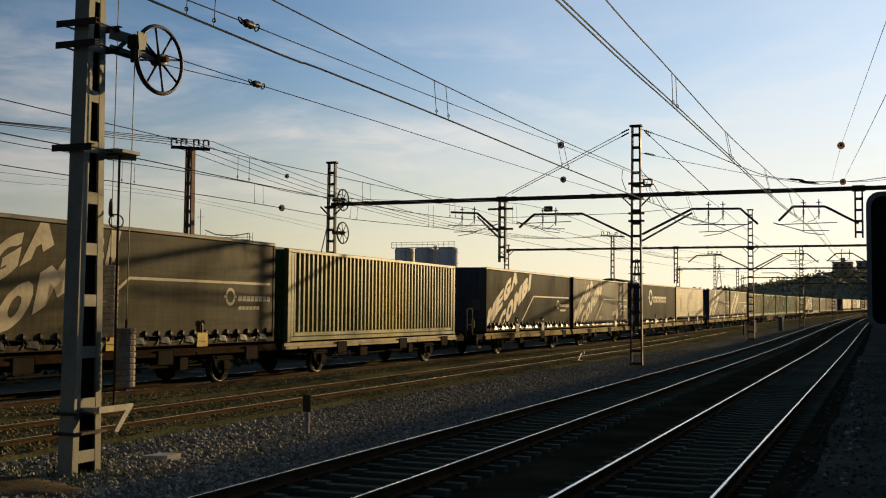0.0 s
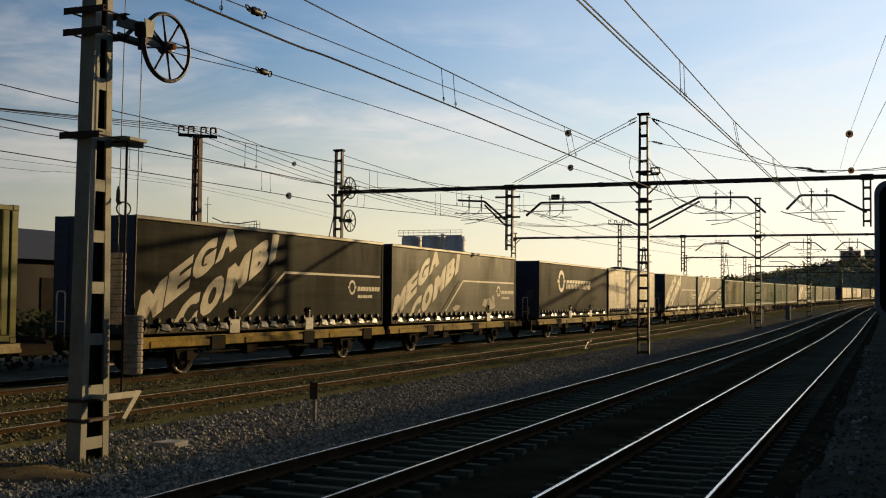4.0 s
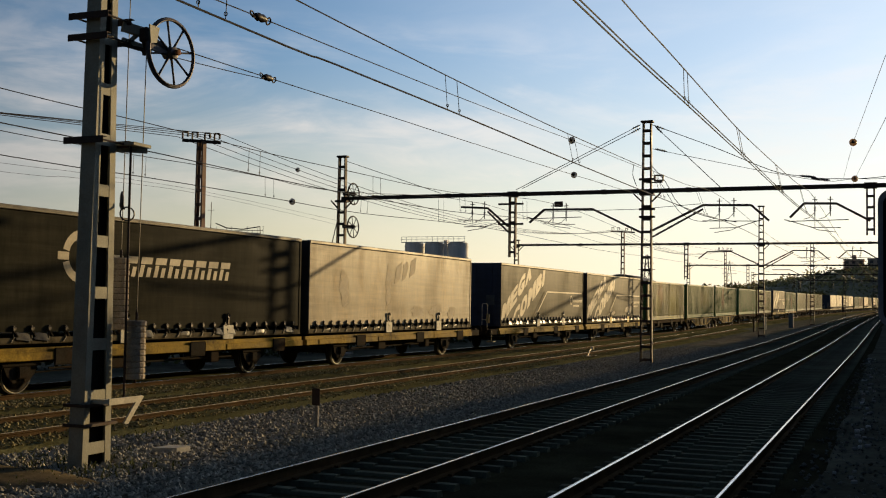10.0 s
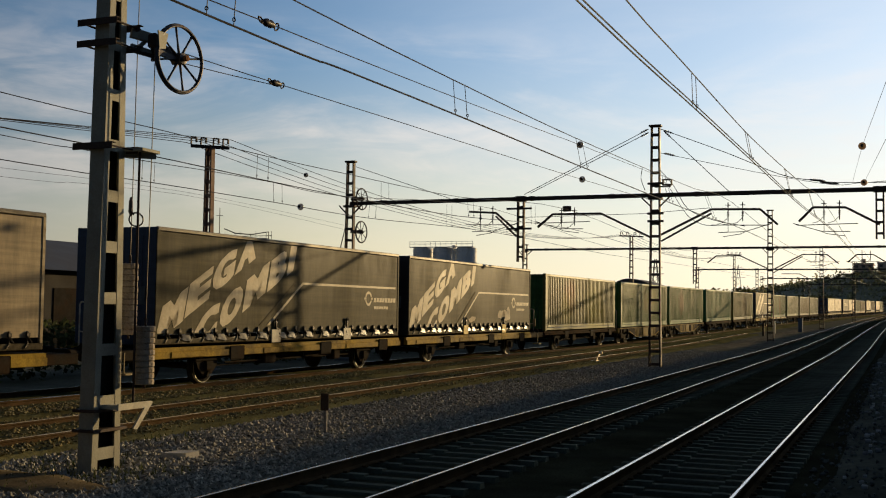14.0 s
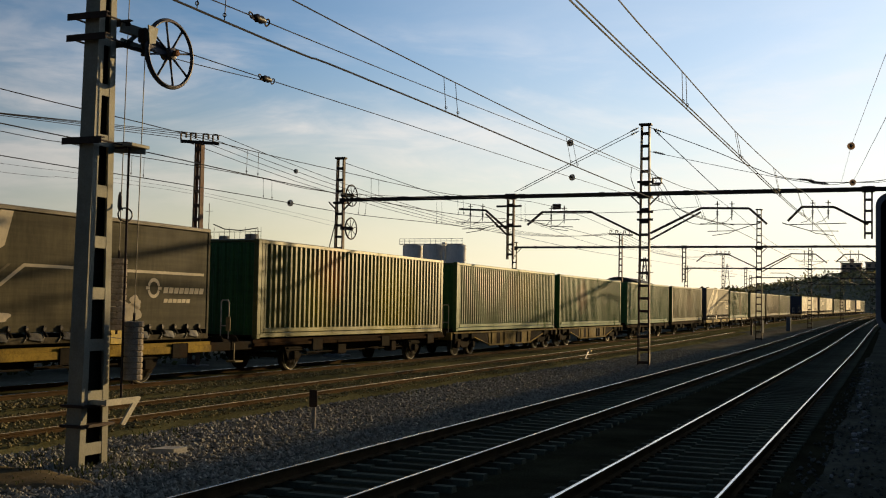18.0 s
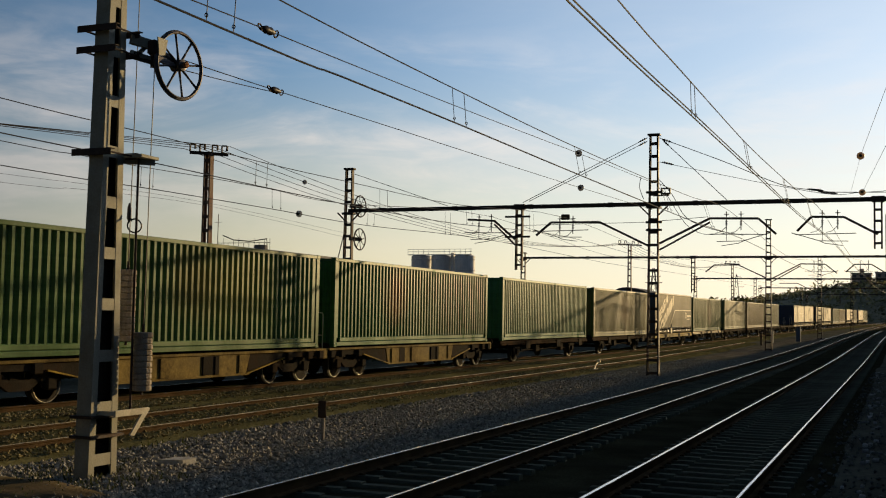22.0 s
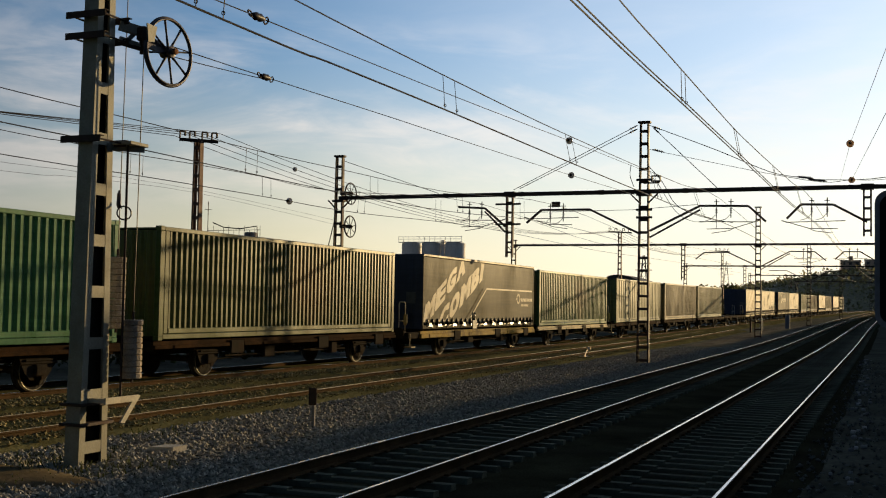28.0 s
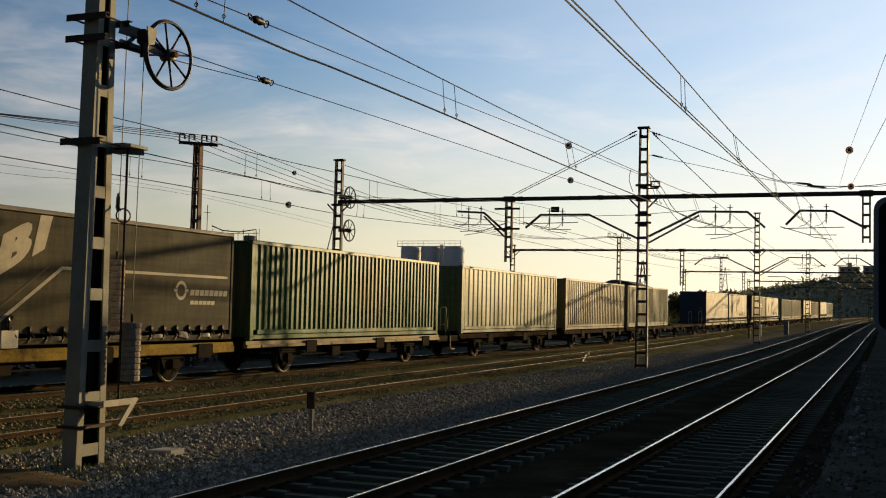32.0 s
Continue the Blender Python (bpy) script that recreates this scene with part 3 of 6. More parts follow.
def container(label, mat, height=2.9, pitch=0.29, depth=0.075, inset=0.42, front=None):
    """A corrugated steel container, 45 feet long; origin under its middle."""
    root = thing("shipping_container", label, "container", "containers on the train")
    H = height
    key = (round(H, 2), pitch, depth, inset)
    for sgn in (1, -1):
        me = shared(("side", key, sgn), lambda: corrugated(-HL + inset, HL - inset, sgn * (HW - 0.012), 0.30, H - 0.12, depth, pitch, sgn).mesh("side_panel"))
        part("side_panel", own(me, mat), mat, root)
    for sx in (-1, 1):
        for sy in (-1, 1):
            def post(sx=sx, sy=sy):
                g = Geo()
                a, b = sorted((sx * HW, sx * (HW - 0.16)))
                c, d = sorted((sy * HL, sy * (HL - 0.2)))
                g.bevbox(a, b, c, d, 0.11, H - 0.11, 0.015)
                if inset > 0.3:
                    e, f = sorted((sy * (HL - 0.23), sy * (HL - inset)))
                    a2, b2 = sorted((sx * (HW - 0.02), sx * (HW - 0.1)))
                    g.bevbox(a2, b2, e, f, 0.16, H - 0.10, 0.02)
                return g.mesh("corner_post")
            p = part("corner_post", own(shared(("post", H, sx, sy, inset), post), mat), mat, root)
            for z in (-0.004, H - 0.114):
                def cast(sx=sx, sy=sy, z=z):
                    a, b = sorted((sx * (HW + 0.006), sx * (HW - 0.17)))
                    c, d = sorted((sy * (HL + 0.006), sy * (HL - 0.18)))
                    return Geo().bevbox(a, b, c, d, z, z + 0.118, 0.012).mesh("corner_casting")
                part("corner_casting", own(shared(("cast", H, sx, sy, z), cast), mat), mat, p)
    for sgn in (1, -1):
        def rail(sgn=sgn):
            g = Geo()
            a, b = sorted((sgn * (HW + 0.004), sgn * (HW - 0.11)))
            g.bevbox(a, b, -HL + 0.18, HL - 0.18, 0.03, 0.16, 0.012)
            a, b = sorted((sgn * (HW - 0.01), sgn * (HW - 0.09)))
            g.bevbox(a, b, -HL + 0.42, HL - 0.42, 0.165, 0.31, 0.02)
            return g.mesh("bottom_rail")
        part("bottom_rail", own(shared(("brail", sgn), rail), mat), mat, root)
        def top(sgn=sgn):
            a, b = sorted((sgn * (HW + 0.002), sgn * (HW - 0.08)))
            return Geo().bevbox(a, b, -HL + 0.18, HL - 0.18, H - 0.12, H - 0.01, 0.012).mesh("top_rail")
        part("top_rail", own(shared(("trail", H, sgn), top), mat), mat, root)
    part("roof", own(shared(("roof", H), lambda: Geo().box(-HW + 0.05, HW - 0.05, -HL + 0.1, HL - 0.1, H - 0.07, H - 0.03).mesh("roof")), mat), mat, root)
    part("floor_frame", shared(("cfloor",), lambda: Geo().box(-HW + 0.1, HW - 0.1, -HL + 0.15, HL - 0.15, 0.03, 0.17).mesh("floor_frame")), M_UNDER, root)
    def end():
        return corrugated(-HW + 0.15, HW - 0.15, 0.0, 0.1, H - 0.1, 0.045, 0.28, 1).mesh("front_wall")
    # a darker green than the sides puts the shade of the front into its colour
    fw = part("front_wall", own(shared(("cend", H), end), front or mat), front or mat, root, "front wall in dark green that carries its shade" if front else "")
    fw.matrix_basis = pose(0, -HL + 0.03, 0, 0, 0, -90)
    def doors():
        g = Geo()
        for a, b in ((-HW + 0.16, -0.015), (0.015, HW - 0.16)):
            g.bevbox(a, b, HL - 0.09, HL - 0.03, 0.12, H - 0.12, 0.015)
        for x in (-0.85, -0.35, 0.35, 0.85):
            g.tube([(x, HL - 0.01, 0.15), (x, HL - 0.01, H - 0.15)], 0.022, 6)
        return g.mesh("rear_doors")
    part("rear_doors", own(shared(("cdoor", H), doors), mat), mat, root)
    return root


def curtain_sheet(sgn, H):
    """A tarpaulin side with shallow sagging folds."""
    g = Geo()
    ny, nz = 90, 12
    for j in range(nz + 1):
        z = 0.32 + (H - 0.12 - 0.32) * j / nz
        for i in range(ny + 1):
            y = -HL + 0.06 + (SPAN - 0.12) * i / ny
            d = 0.0025 * noise.noise((y * 1.4, z * 0.35, 3.1)) + 0.001 * noise.noise((y * 4.0, z * 0.5, 8.1)) + 0.002 * noise.noise((y * 0.25, z * 3.2, 5.5))
            g.v.append((sgn * (HW - 0.012 + d), y, z))
    for j in range(nz):
        for i in range(ny):
            a = j * (ny + 1) + i
            g.f.append((a, a + 1, a + ny + 2, a + ny + 1))
    return g


MARK_X = HW - 0.005


def slab_mark(g, o, u, v, shape, x):
    """A flat mark of corner points (in u and v from o) on the sheet's plane x."""
    loop = [(x, o[0] + a * u[0] + b * v[0], o[1] + a * u[1] + b * v[1]) for a, b in shape]
    g.extrude(loop, (0.001, 0, 0))


BLOCK = ((0, 0), (1, 0), (1, 1), (0, 1))


def letter_mesh(ch):
    """One bold capital, scaled to a unit square."""
    cu = bpy.data.curves.new("letter", "FONT")
    cu.body, cu.offset, cu.resolution_u = ch, 0.055, 3
    ob = bpy.data.objects.new("letter", cu)
    me = bpy.data.meshes.new_from_object(ob)
    bpy.data.objects.remove(ob)
    lo = [min(v.co[k] for v in me.vertices) for k in (0, 1)]
    hi = [max(v.co[k] for v in me.vertices) for k in (0, 1)]
    pts = [((v.co.x - lo[0]) / (hi[0] - lo[0]), (v.co.y - lo[1]) / (hi[1] - lo[1])) for v in me.vertices]
    return pts, [tuple(q.vertices) for q in me.polygons]


def slogan(root, mat):
    """Two slanting rows of large pale capitals that climb the sheet."""
    rows = [(-6.92 + 1.117 * i, 0.11 + 0.59 * i, 1.07, 1.0, c) for i, c in enumerate("MEGA")]
    at = -5.47
    for w, c in zip((1.07, 1.09, 1.19, 0.99, 0.38), "COMBI"):
        rows.append((at, -0.24 + 0.47 * (at + 5.47), w, 1.03, c))
        at += w + 0.08
    for i, (y0, z0, w, h, c) in enumerate(rows):
        def make():
            g = Geo()
            pts, faces = shared(("glyph", c), lambda: letter_mesh(c))
            # three layers, shifted a little, give the heavy strokes
            for k in (-1, 0, 1):
                base = len(g.v)
                for a, b in pts:
                    a = 0.05 + 0.9 * a + 0.045 * k
                    z = z0 + 0.50 * a * w + 0.9 * b * h
                    g.v.append((MARK_X + 0.0004 * k, y0 + a * w + 0.22 * b * h, min(max(z, 0.34), 2.88)))
                g.f += [tuple(base + i for i in f) for f in faces]
            return g.mesh("letter")
        part("letter", own(shared(("slogan", i), make), mat), mat, root, "large pale printed capital")


def ring_mark(root, mat, y, z, r):
    for tab in (-1, 1):
        g = Geo()
        slab_mark(g, (y + tab * r * 0.95 - r * 0.3, z - r * 0.15), (r * 0.6, 0), (0, r * 0.3), BLOCK, MARK_X)
        part("ring_tab", g, mat, root, "pale tab of the ring mark")
    for a0, a1 in ((-45, 105), (135, 285)):
        g = Geo()
        loop = []
        for k in range(13):
            a = radians(a0 + (a1 - a0) * k / 12 + 60)
            loop.append((MARK_X, y + r * math.cos(a), z + r * math.sin(a)))
        for k in range(12, -1, -1):
            a = radians(a0 + (a1 - a0) * k / 12 + 60)
            loop.append((MARK_X, y + r * 0.66 * math.cos(a), z + r * 0.66 * math.sin(a)))
        for k in range(12):
            g.quad([loop[k], loop[k + 1], loop[24 - k], loop[25 - k]])
        part("ring_half", g, mat, root, "half of a pale ring mark")


def bar_row(root, mat, y0, z0, n, w, h, gap, slant=0.12, name="mark_bar"):
    for i in range(n):
        g = Geo()
        o = (y0 + i * (w + gap), z0)
        slab_mark(g, o, (w, 0), (slant, h), ((0, 0), (1, 0), (1, 1), (0, 1)), MARK_X)
        part(name, g, mat, root, "plain pale bar")


def splash(root, mat, spots, seed):
    """Ragged pale smears on the sheet."""
    rng = random.Random(seed)
    for y, z, w, h in spots:
        g, n = Geo(), 26
        q, q2 = rng.uniform(0, 6), rng.uniform(0, 6)
        rs = [0.75 + 0.16 * math.sin(2 * math.pi * 2 * k / n + q) + 0.09 * math.sin(2 * math.pi * 5 * k / n + q2) for k in range(n)]
        g.quad([(MARK_X, y + w * rs[k] * math.cos(2 * math.pi * k / n), z + h * rs[k] * math.sin(2 * math.pi * k / n)) for k in range(n)])
        part("smear", g, mat, root, "pale ragged smear")


def curtain_body(label, sheet, front, marks, H=3.0, plates=(), pale=None, graffiti=None, scrawl=False):
    """A tarpaulin-sided swap body with straps, buckles and a smooth front wall."""
    root = thing("swap_body", label, "swap body", "containers on the train")
    for sgn in (1, -1):
        part("curtain", own(shared(("curtain", sgn, H), lambda: curtain_sheet(sgn, H).mesh("curtain", True)), sheet), sheet, root, "weathered tarpaulin sheet")
    def top(sgn):
        a, b = sorted((sgn * (HW + 0.012), sgn * (HW - 0.09)))
        return Geo().bevbox(a, b, -HL, HL, H - 0.10, H, 0.015).mesh("top_rail")
    for sgn in (1, -1):
        part("top_rail", shared(("ctop", sgn, H), lambda: top(sgn)), M_TOPRAIL, root, "grey aluminium roof rail")
        def sill(sgn=sgn):
            a, b = sorted((sgn * (HW + 0.01), sgn * (HW - 0.12)))
            return Geo().bevbox(a, b, -HL, HL, 0.06, 0.2, 0.012).mesh("side_sill")
        part("side_sill", shared(("csill", sgn), sill), M_SKIRT, root, "pale scuffed skirt under the sheet")
    part("roof", shared(("croof", H), lambda: Geo().box(-HW + 0.05, HW - 0.05, -HL + 0.04, HL - 0.04, H - 0.05, H - 0.015).mesh("roof")), M_TOPRAIL, root)
    part("load_floor", shared(("cf2",), lambda: Geo().box(-HW + 0.1, HW - 0.1, -HL + 0.05, HL - 0.05, 0.02, 0.18).mesh("load_floor")), M_UNDER, root)
    def frontw():
        g = Geo().bevbox(-HW, HW, -HL - 0.02, -HL + 0.05, 0.05, H - 0.01, 0.02)
        return g.mesh("front_wall")
    fw = part("front_wall", own(shared(("cfront", H), frontw), front), front, root, "smooth painted front wall")
    for x in (-0.8, 0.0, 0.8):
        part("front_rib", Geo().bevbox(x - 0.03, x + 0.03, -HL - 0.036, -HL - 0.021, 0.2, H - 0.2, 0.006), front, fw)
    part("notice_plate", Geo().bevbox(0.55, 0.95, -HL - 0.05, -HL - 0.037, 1.05, 1.5, 0.006), M_DULLPLATE, fw, "dull blue grey notice plate")
    part("rear_wall", own(shared(("crear", H), lambda: Geo().bevbox(-HW, HW, HL - 0.05, HL + 0.02, 0.05, H - 0.01, 0.02).mesh("rear_wall")), front), front, root)
    def corner(sy):
        c, d = sorted((sy * (HL + 0.015), sy * (HL - 0.09)))
        return Geo().bevbox(HW - 0.06, HW + 0.004, c, d, 0.06, H - 0.05, 0.012).mesh("corner_pillar")
    for sy in (-1, 1):
        part("corner_pillar", own(shared(("cpil", sy, H), lambda: corner(sy)), sheet), sheet, root, "worn corner pillar")
    def buckle():
        g = Geo()
        g.bevbox(HW - 0.01, HW + 0.03, -0.025, 0.025, 0.12, 0.46, 0.006)
        g.bevbox(HW + 0.0, HW + 0.05, -0.055, 0.055, 0.34, 0.43, 0.012)
        g.bar((HW + 0.03, -0.02, 0.36), (HW + 0.04, 0.10, 0.22), 0.03, 0.03)
        g.bar((HW + 0.02, 0.02, 0.22), (HW + 0.03, -0.09, 0.10), 0.025, 0.025)
        return g.mesh("strap_buckle")
    bme = shared(("buckle",), buckle)
    for i in range(26):
        b = part("strap_buckle", bme, M_BUCKLE, root)
        b.location = (0, -HL + 0.45 + i * (SPAN - 0.9) / 25, 0)
    # loose hem of the sheet, folded between the straps
    def hem(k):
        g, w, n = Geo(), (SPAN - 0.9) / 50 - 0.05, 4
        top, belly = (0.30, 0.24, 0.20)[k], (0.004, 0.008, 0.003)[k]
        for j, z in enumerate((0.14, 0.5 * (0.14 + top), top)):
            for i in range(n + 1):
                a = i / n * 2 - 1
                g.v.append((HW + 0.006 + belly * (1 - a * a) * (0.3, 1, 0.4)[j] + (0.30, 0.22, 0.10)[k] * (top - z), a * w, z + 0.02 * a * (k - 1)))
        g.f += [(j * (n + 1) + i, j * (n + 1) + i + 1, (j + 1) * (n + 1) + i + 1, (j + 1) * (n + 1) + i) for j in range(2) for i in range(n)]
        return g.mesh("hem_flap", k < 2)
    for i in range(25):
        k = (i * 7 + len(marks) * 5 + len(plates) + i * i * 3) % 7
        if k < 4:
            part("hem_flap", shared(("hem", k % 3), lambda: hem(k % 3)), M_HEM, root, "loose fold of the sheet's hem").location = (0, -HL + 0.45 + (i + 0.5) * (SPAN - 0.9) / 25, 0)
    for y, m in plates:
        p = part("placard", Geo().bevbox(HW + 0.02, HW + 0.05, y - 0.25, y + 0.25, 0.0, 0.38, 0.01), m, root, "small pale plate at the sill")
        part("latch_post", Geo().bar((HW + 0.03, y, 0.38), (HW + 0.03, y, 0.58), 0.06, 0.05, (1, 0, 0)).ring((HW + 0.04, y, 0.64), (1, 0, 0), 0.06, 0.025, 10, 5), M_BUCKLE, p)
    if marks == "blocks":
        slogan(root, pale)
        for k, (dy, w) in enumerate(((0.0, 0.09), (0.42, 0.06))):
            g = Geo()
            slab_mark(g, (-1.85 - dy, 0.5), (1, 0), (0, 1), ((0, 0), (w * 1.6, 0), (1.95 + w * 1.6, 1.27), (1.95, 1.27)), MARK_X)
            part("pale_stripe", g, pale if k == 0 else graffiti, root, "slanting pale stripe")
        g = Geo()
        slab_mark(g, (0.1, 1.72), (1, 0), (0, 1), ((0.02, 0), (HL - 0.35, 0), (HL - 0.35, 0.07), (0.02, 0.07)), MARK_X)
        part("pale_stripe", g, pale, root, "level pale stripe")
        ring_mark(root, pale, 4.6, 1.36, 0.25)
        bar_row(root, pale, 4.98, 1.24, 8, 0.18, 0.15, 0.04, 0.04)
        bar_row(root, pale, 5.0, 1.0, 6, 0.16, 0.10, 0.03, 0.03)
        if scrawl:
            splash(root, M_TANFADE, ((3.0, 0.82, 0.55, 0.30), (3.6, 0.78, 0.6, 0.36), (3.9, 1.0, 0.3, 0.2), (-0.6, 0.62, 0.5, 0.16)), 3)
    elif marks == "ring":
        ring_mark(root, pale, -2.95, 2.0, 0.60)
        bar_row(root, pale, -1.95, 1.92, 9, 0.44, 0.17, 0.13, 0.05)
        bar_row(root, pale, -2.02, 1.60, 9, 0.15, 0.30, 0.42, 0.09)
        bar_row(root, pale, -1.74, 1.60, 9, 0.15, 0.24, 0.42, 0.07)
    elif marks == "faded":
        for i, (y, z) in enumerate(((-0.7, 2.1), (-0.05, 2.22), (0.6, 2.36))):
            g = Geo()
            slab_mark(g, (y, z - 0.35), (0.5, 0.2), (0.14, 0.62), BLOCK if i != 1 else ((0, 0), (0.6, 0), (1, 0.6), (0.6, 1), (0, 1)), MARK_X)
            part("faded_block", g, graffiti, root, "faded pale block")
        splash(root, graffiti, ((-4.6, 1.5, 0.5, 0.7), (-1.2, 1.7, 0.35, 0.8), (1.4, 0.75, 0.9, 0.22), (3.2, 0.8, 0.8, 0.3), (4.8, 0.7, 0.5, 0.3)), 5)
    return root


M_TOPRAIL = material("dull_aluminium_rail", (0.221, 0.195, 0.1463), 0.45, 0.1, vary=0.2, scale=1.5, fine=20.0, bump=0.08, stain=(0.104, 0.0845, 0.065), amount=0.5)
M_DULLPLATE = material("dull_notice_plate", (0.10, 0.12, 0.14), 0.6, vary=0.2, scale=4.0, fine=30.0, bump=0.05)
M_SKIRT = material("scuffed_skirt", (0.10, 0.082, 0.05), 0.4, vary=0.4, scale=2.5, fine=18.0, bump=0.1, stain=(0.25, 0.2, 0.12), amount=0.7, spec=0.01)
M_HEM = material("shiny_sheet_hem", (0.10, 0.085, 0.055), 0.24, vary=0.4, scale=3.0, fine=14.0, bump=0.15, stain=(0.06, 0.05, 0.03), amount=0.7, spec=0.07, objrand=0.5)
M_BUCKLE = material("oily_strap_buckle", (0.045, 0.038, 0.03), 0.3, 0.5, vary=0.3, scale=9.0, fine=50.0, bump=0.1, spec=0.4)
M_PALE = material("pale_print", (0.56, 0.48, 0.33), 0.5, vary=0.15, scale=0.9, fine=10.0, bump=0.05, stain=(0.24, 0.20, 0.13), amount=0.6)
M_FADED = material("faded_print", (0.15, 0.13, 0.085), 0.7, vary=0.25, scale=1.4, fine=10.0, bump=0.05, stain=(0.09, 0.078, 0.05), amount=0.8, spec=0.01)
M_TANFADE = material("faded_tan_print", (0.62, 0.54, 0.40), 0.7, vary=0.25, scale=1.4, fine=10.0, bump=0.05, stain=(0.45, 0.37, 0.25), amount=0.8, spec=0.10)
M_YPLATE = material("yellow_plate", (0.72, 0.50, 0.08), 0.5, vary=0.2, scale=4.0, fine=30.0, bump=0.05, stain=(0.35, 0.25, 0.1), amount=0.5)
M_WPLATE = material("cream_plate", (0.60, 0.55, 0.42), 0.5, vary=0.2, scale=4.0, fine=30.0, bump=0.05, stain=(0.3, 0.24, 0.16), amount=0.5)
M_NAVY = paint("navy_front_paint", (0.042, 0.060, 0.105), (0.05, 0.06, 0.08), 0.4)
M_DARKFRONT = paint("dark_front_paint", (0.036, 0.038, 0.042), (0.05, 0.045, 0.04), 0.4)
C_GREY = curtain_mat("grey_tarpaulin", (0.066, 0.060, 0.036), (0.115, 0.10, 0.06), 0.6)
C_TAN = curtain_mat("tan_tarpaulin", (0.42, 0.33, 0.20), (0.27, 0.215, 0.135), 0.6, 0.10)
C_SLATE = curtain_mat("slate_tarpaulin", (0.026, 0.025, 0.017), (0.046, 0.042, 0.027), 0.6, 0.007)
C_BROWN = curtain_mat("brown_tarpaulin", (0.080, 0.070, 0.039), (0.13, 0.112, 0.065), 0.6)
P_OLIVE = paint("olive_cream_paint", (0.20, 0.196, 0.056), (0.12, 0.095, 0.035), spots=(((0.6, 1.5, 3.0, 2.6), (0.46, 0.35, 0.02), 0.8),))
P_OLIVE2 = paint("faded_olive_paint", (0.185, 0.185, 0.058), (0.12, 0.10, 0.035), 0.35, spots=(((2.4, 1.2, 2.6, 2.2), (0.42, 0.38, 0.02), 0.7), ((-2.6, 1.9, 1.5, 1.2), (0.50, 0.20, 0.06), 0.6), ((-3.4, 1.1, 1.4, 1.2), (0.40, 0.36, 0.03), 0.6)))
P_GREEN = paint("green_paint", (0.062, 0.172, 0.060), (0.042, 0.085, 0.036), spec=0.12, spots=(((-2.3, 1.7, 1.4, 1.2), (0.42, 0.20, 0.10), 0.6),))
P_GREEN2 = paint("weathered_green_paint", (0.098, 0.185, 0.066), (0.09, 0.105, 0.045), 0.4, spec=0.13, spots=(((0.3, 1.7, 1.4, 1.2), (0.40, 0.22, 0.06), 0.28), ((2.4, 1.9, 2.0, 1.6), (0.36, 0.32, 0.04), 0.4)))
P_PALEGREEN = paint("pale_green_paint", (0.10, 0.235, 0.115), (0.085, 0.14, 0.065), 0.4, spec=0.12)
P_SAGE = paint("pale_sage_paint", (0.19, 0.212, 0.112), (0.15, 0.13, 0.065), 0.4)
P_SAGEGREEN = paint("sage_green_paint", (0.086, 0.178, 0.056), (0.095, 0.10, 0.04), 0.35, spots=(((0.8, 1.5, 1.6, 1.6), (0.42, 0.22, 0.10), 0.4),))
P_TAN = paint("sand_paint", (0.27, 0.215, 0.115), (0.16, 0.115, 0.06), 0.4)
P_PALEOLIVE = paint("pale_olive_paint", (0.115, 0.135, 0.045), (0.10, 0.085, 0.03), 0.4, spots=(((0.6, 1.5, 2.2, 1.5), (0.34, 0.18, 0.09), 0.4),))


def load(s0, ob, h=DECK):
    ROLLING.append((ob, s0 + SPAN / 2, h))


def blocks(tone, front, plates, scrawl=False):
    return curtain_body("%s tarpaulin swap body with large pale slanting letters" % tone[0], tone[1], front, "blocks", plates=plates, pale=M_PALE, graffiti=M_FADED, scrawl=scrawl)


T_GREY, T_BROWN, T_SLATE = ("dark grey", C_GREY), ("brown grey", C_BROWN), ("slate grey", C_SLATE)
yy, ww = M_YPLATE, M_WPLATE
load(15.40, blocks(T_BROWN, M_DARKFRONT, ((-0.5, yy), (3.2, yy))))
load(30.15, container("cream olive corrugated container in worn paint", P_OLIVE, front=P_GREEN))
load(47.97, blocks(T_SLATE, M_NAVY, ((-2.6, ww), (1.6, ww))))
load(62.67, blocks(T_GREY, M_DARKFRONT, ((3.2, ww),), True))
load(80.40, curtain_body("slate grey tarpaulin swap body with ring mark and bars", C_SLATE, M_NAVY, "ring", plates=((-1.3, ww), (3.0, ww)), pale=M_PALE, graffiti=M_FADED))
load(94.89, curtain_body("tan tarpaulin swap body with faded blocks", C_TAN, M_DARKFRONT, "faded", plates=((-1.2, ww), (3.4, ww)), pale=M_PALE, graffiti=M_TANFADE))
load(112.68, blocks(T_BROWN, M_NAVY, ((-1.4, ww), (3.0, ww))))
load(127.53, blocks(T_BROWN, M_DARKFRONT, ((-1.4, yy), (3.2, yy)), True))
load(143.92, container("olive corrugated container in faded paint", P_OLIVE2, front=P_GREEN))
load(159.38, container("weathered green corrugated container in dull paint", P_GREEN2, pitch=0.26, front=P_GREEN))
load(174.34, container("green corrugated container in weathered paint", P_GREEN, pitch=0.26, inset=0.21))
load(190.23, container("pale green corrugated container in dull paint", P_PALEGREEN, pitch=0.25, depth=0.055, inset=0.21))
load(205.76, container("pale olive corrugated container in faded paint", P_PALEOLIVE, pitch=0.24))
load(222.36, blocks(("sand brown", C_BROWN), M_NAVY, ((-1.4, ww),)))
load(237.27, container("sage green corrugated container in worn paint", P_SAGEGREEN, pitch=0.31, depth=0.04, inset=0.21))
load(253.79, container("pale sage container with wide shallow ribs", P_SAGE, pitch=0.55, depth=0.03))
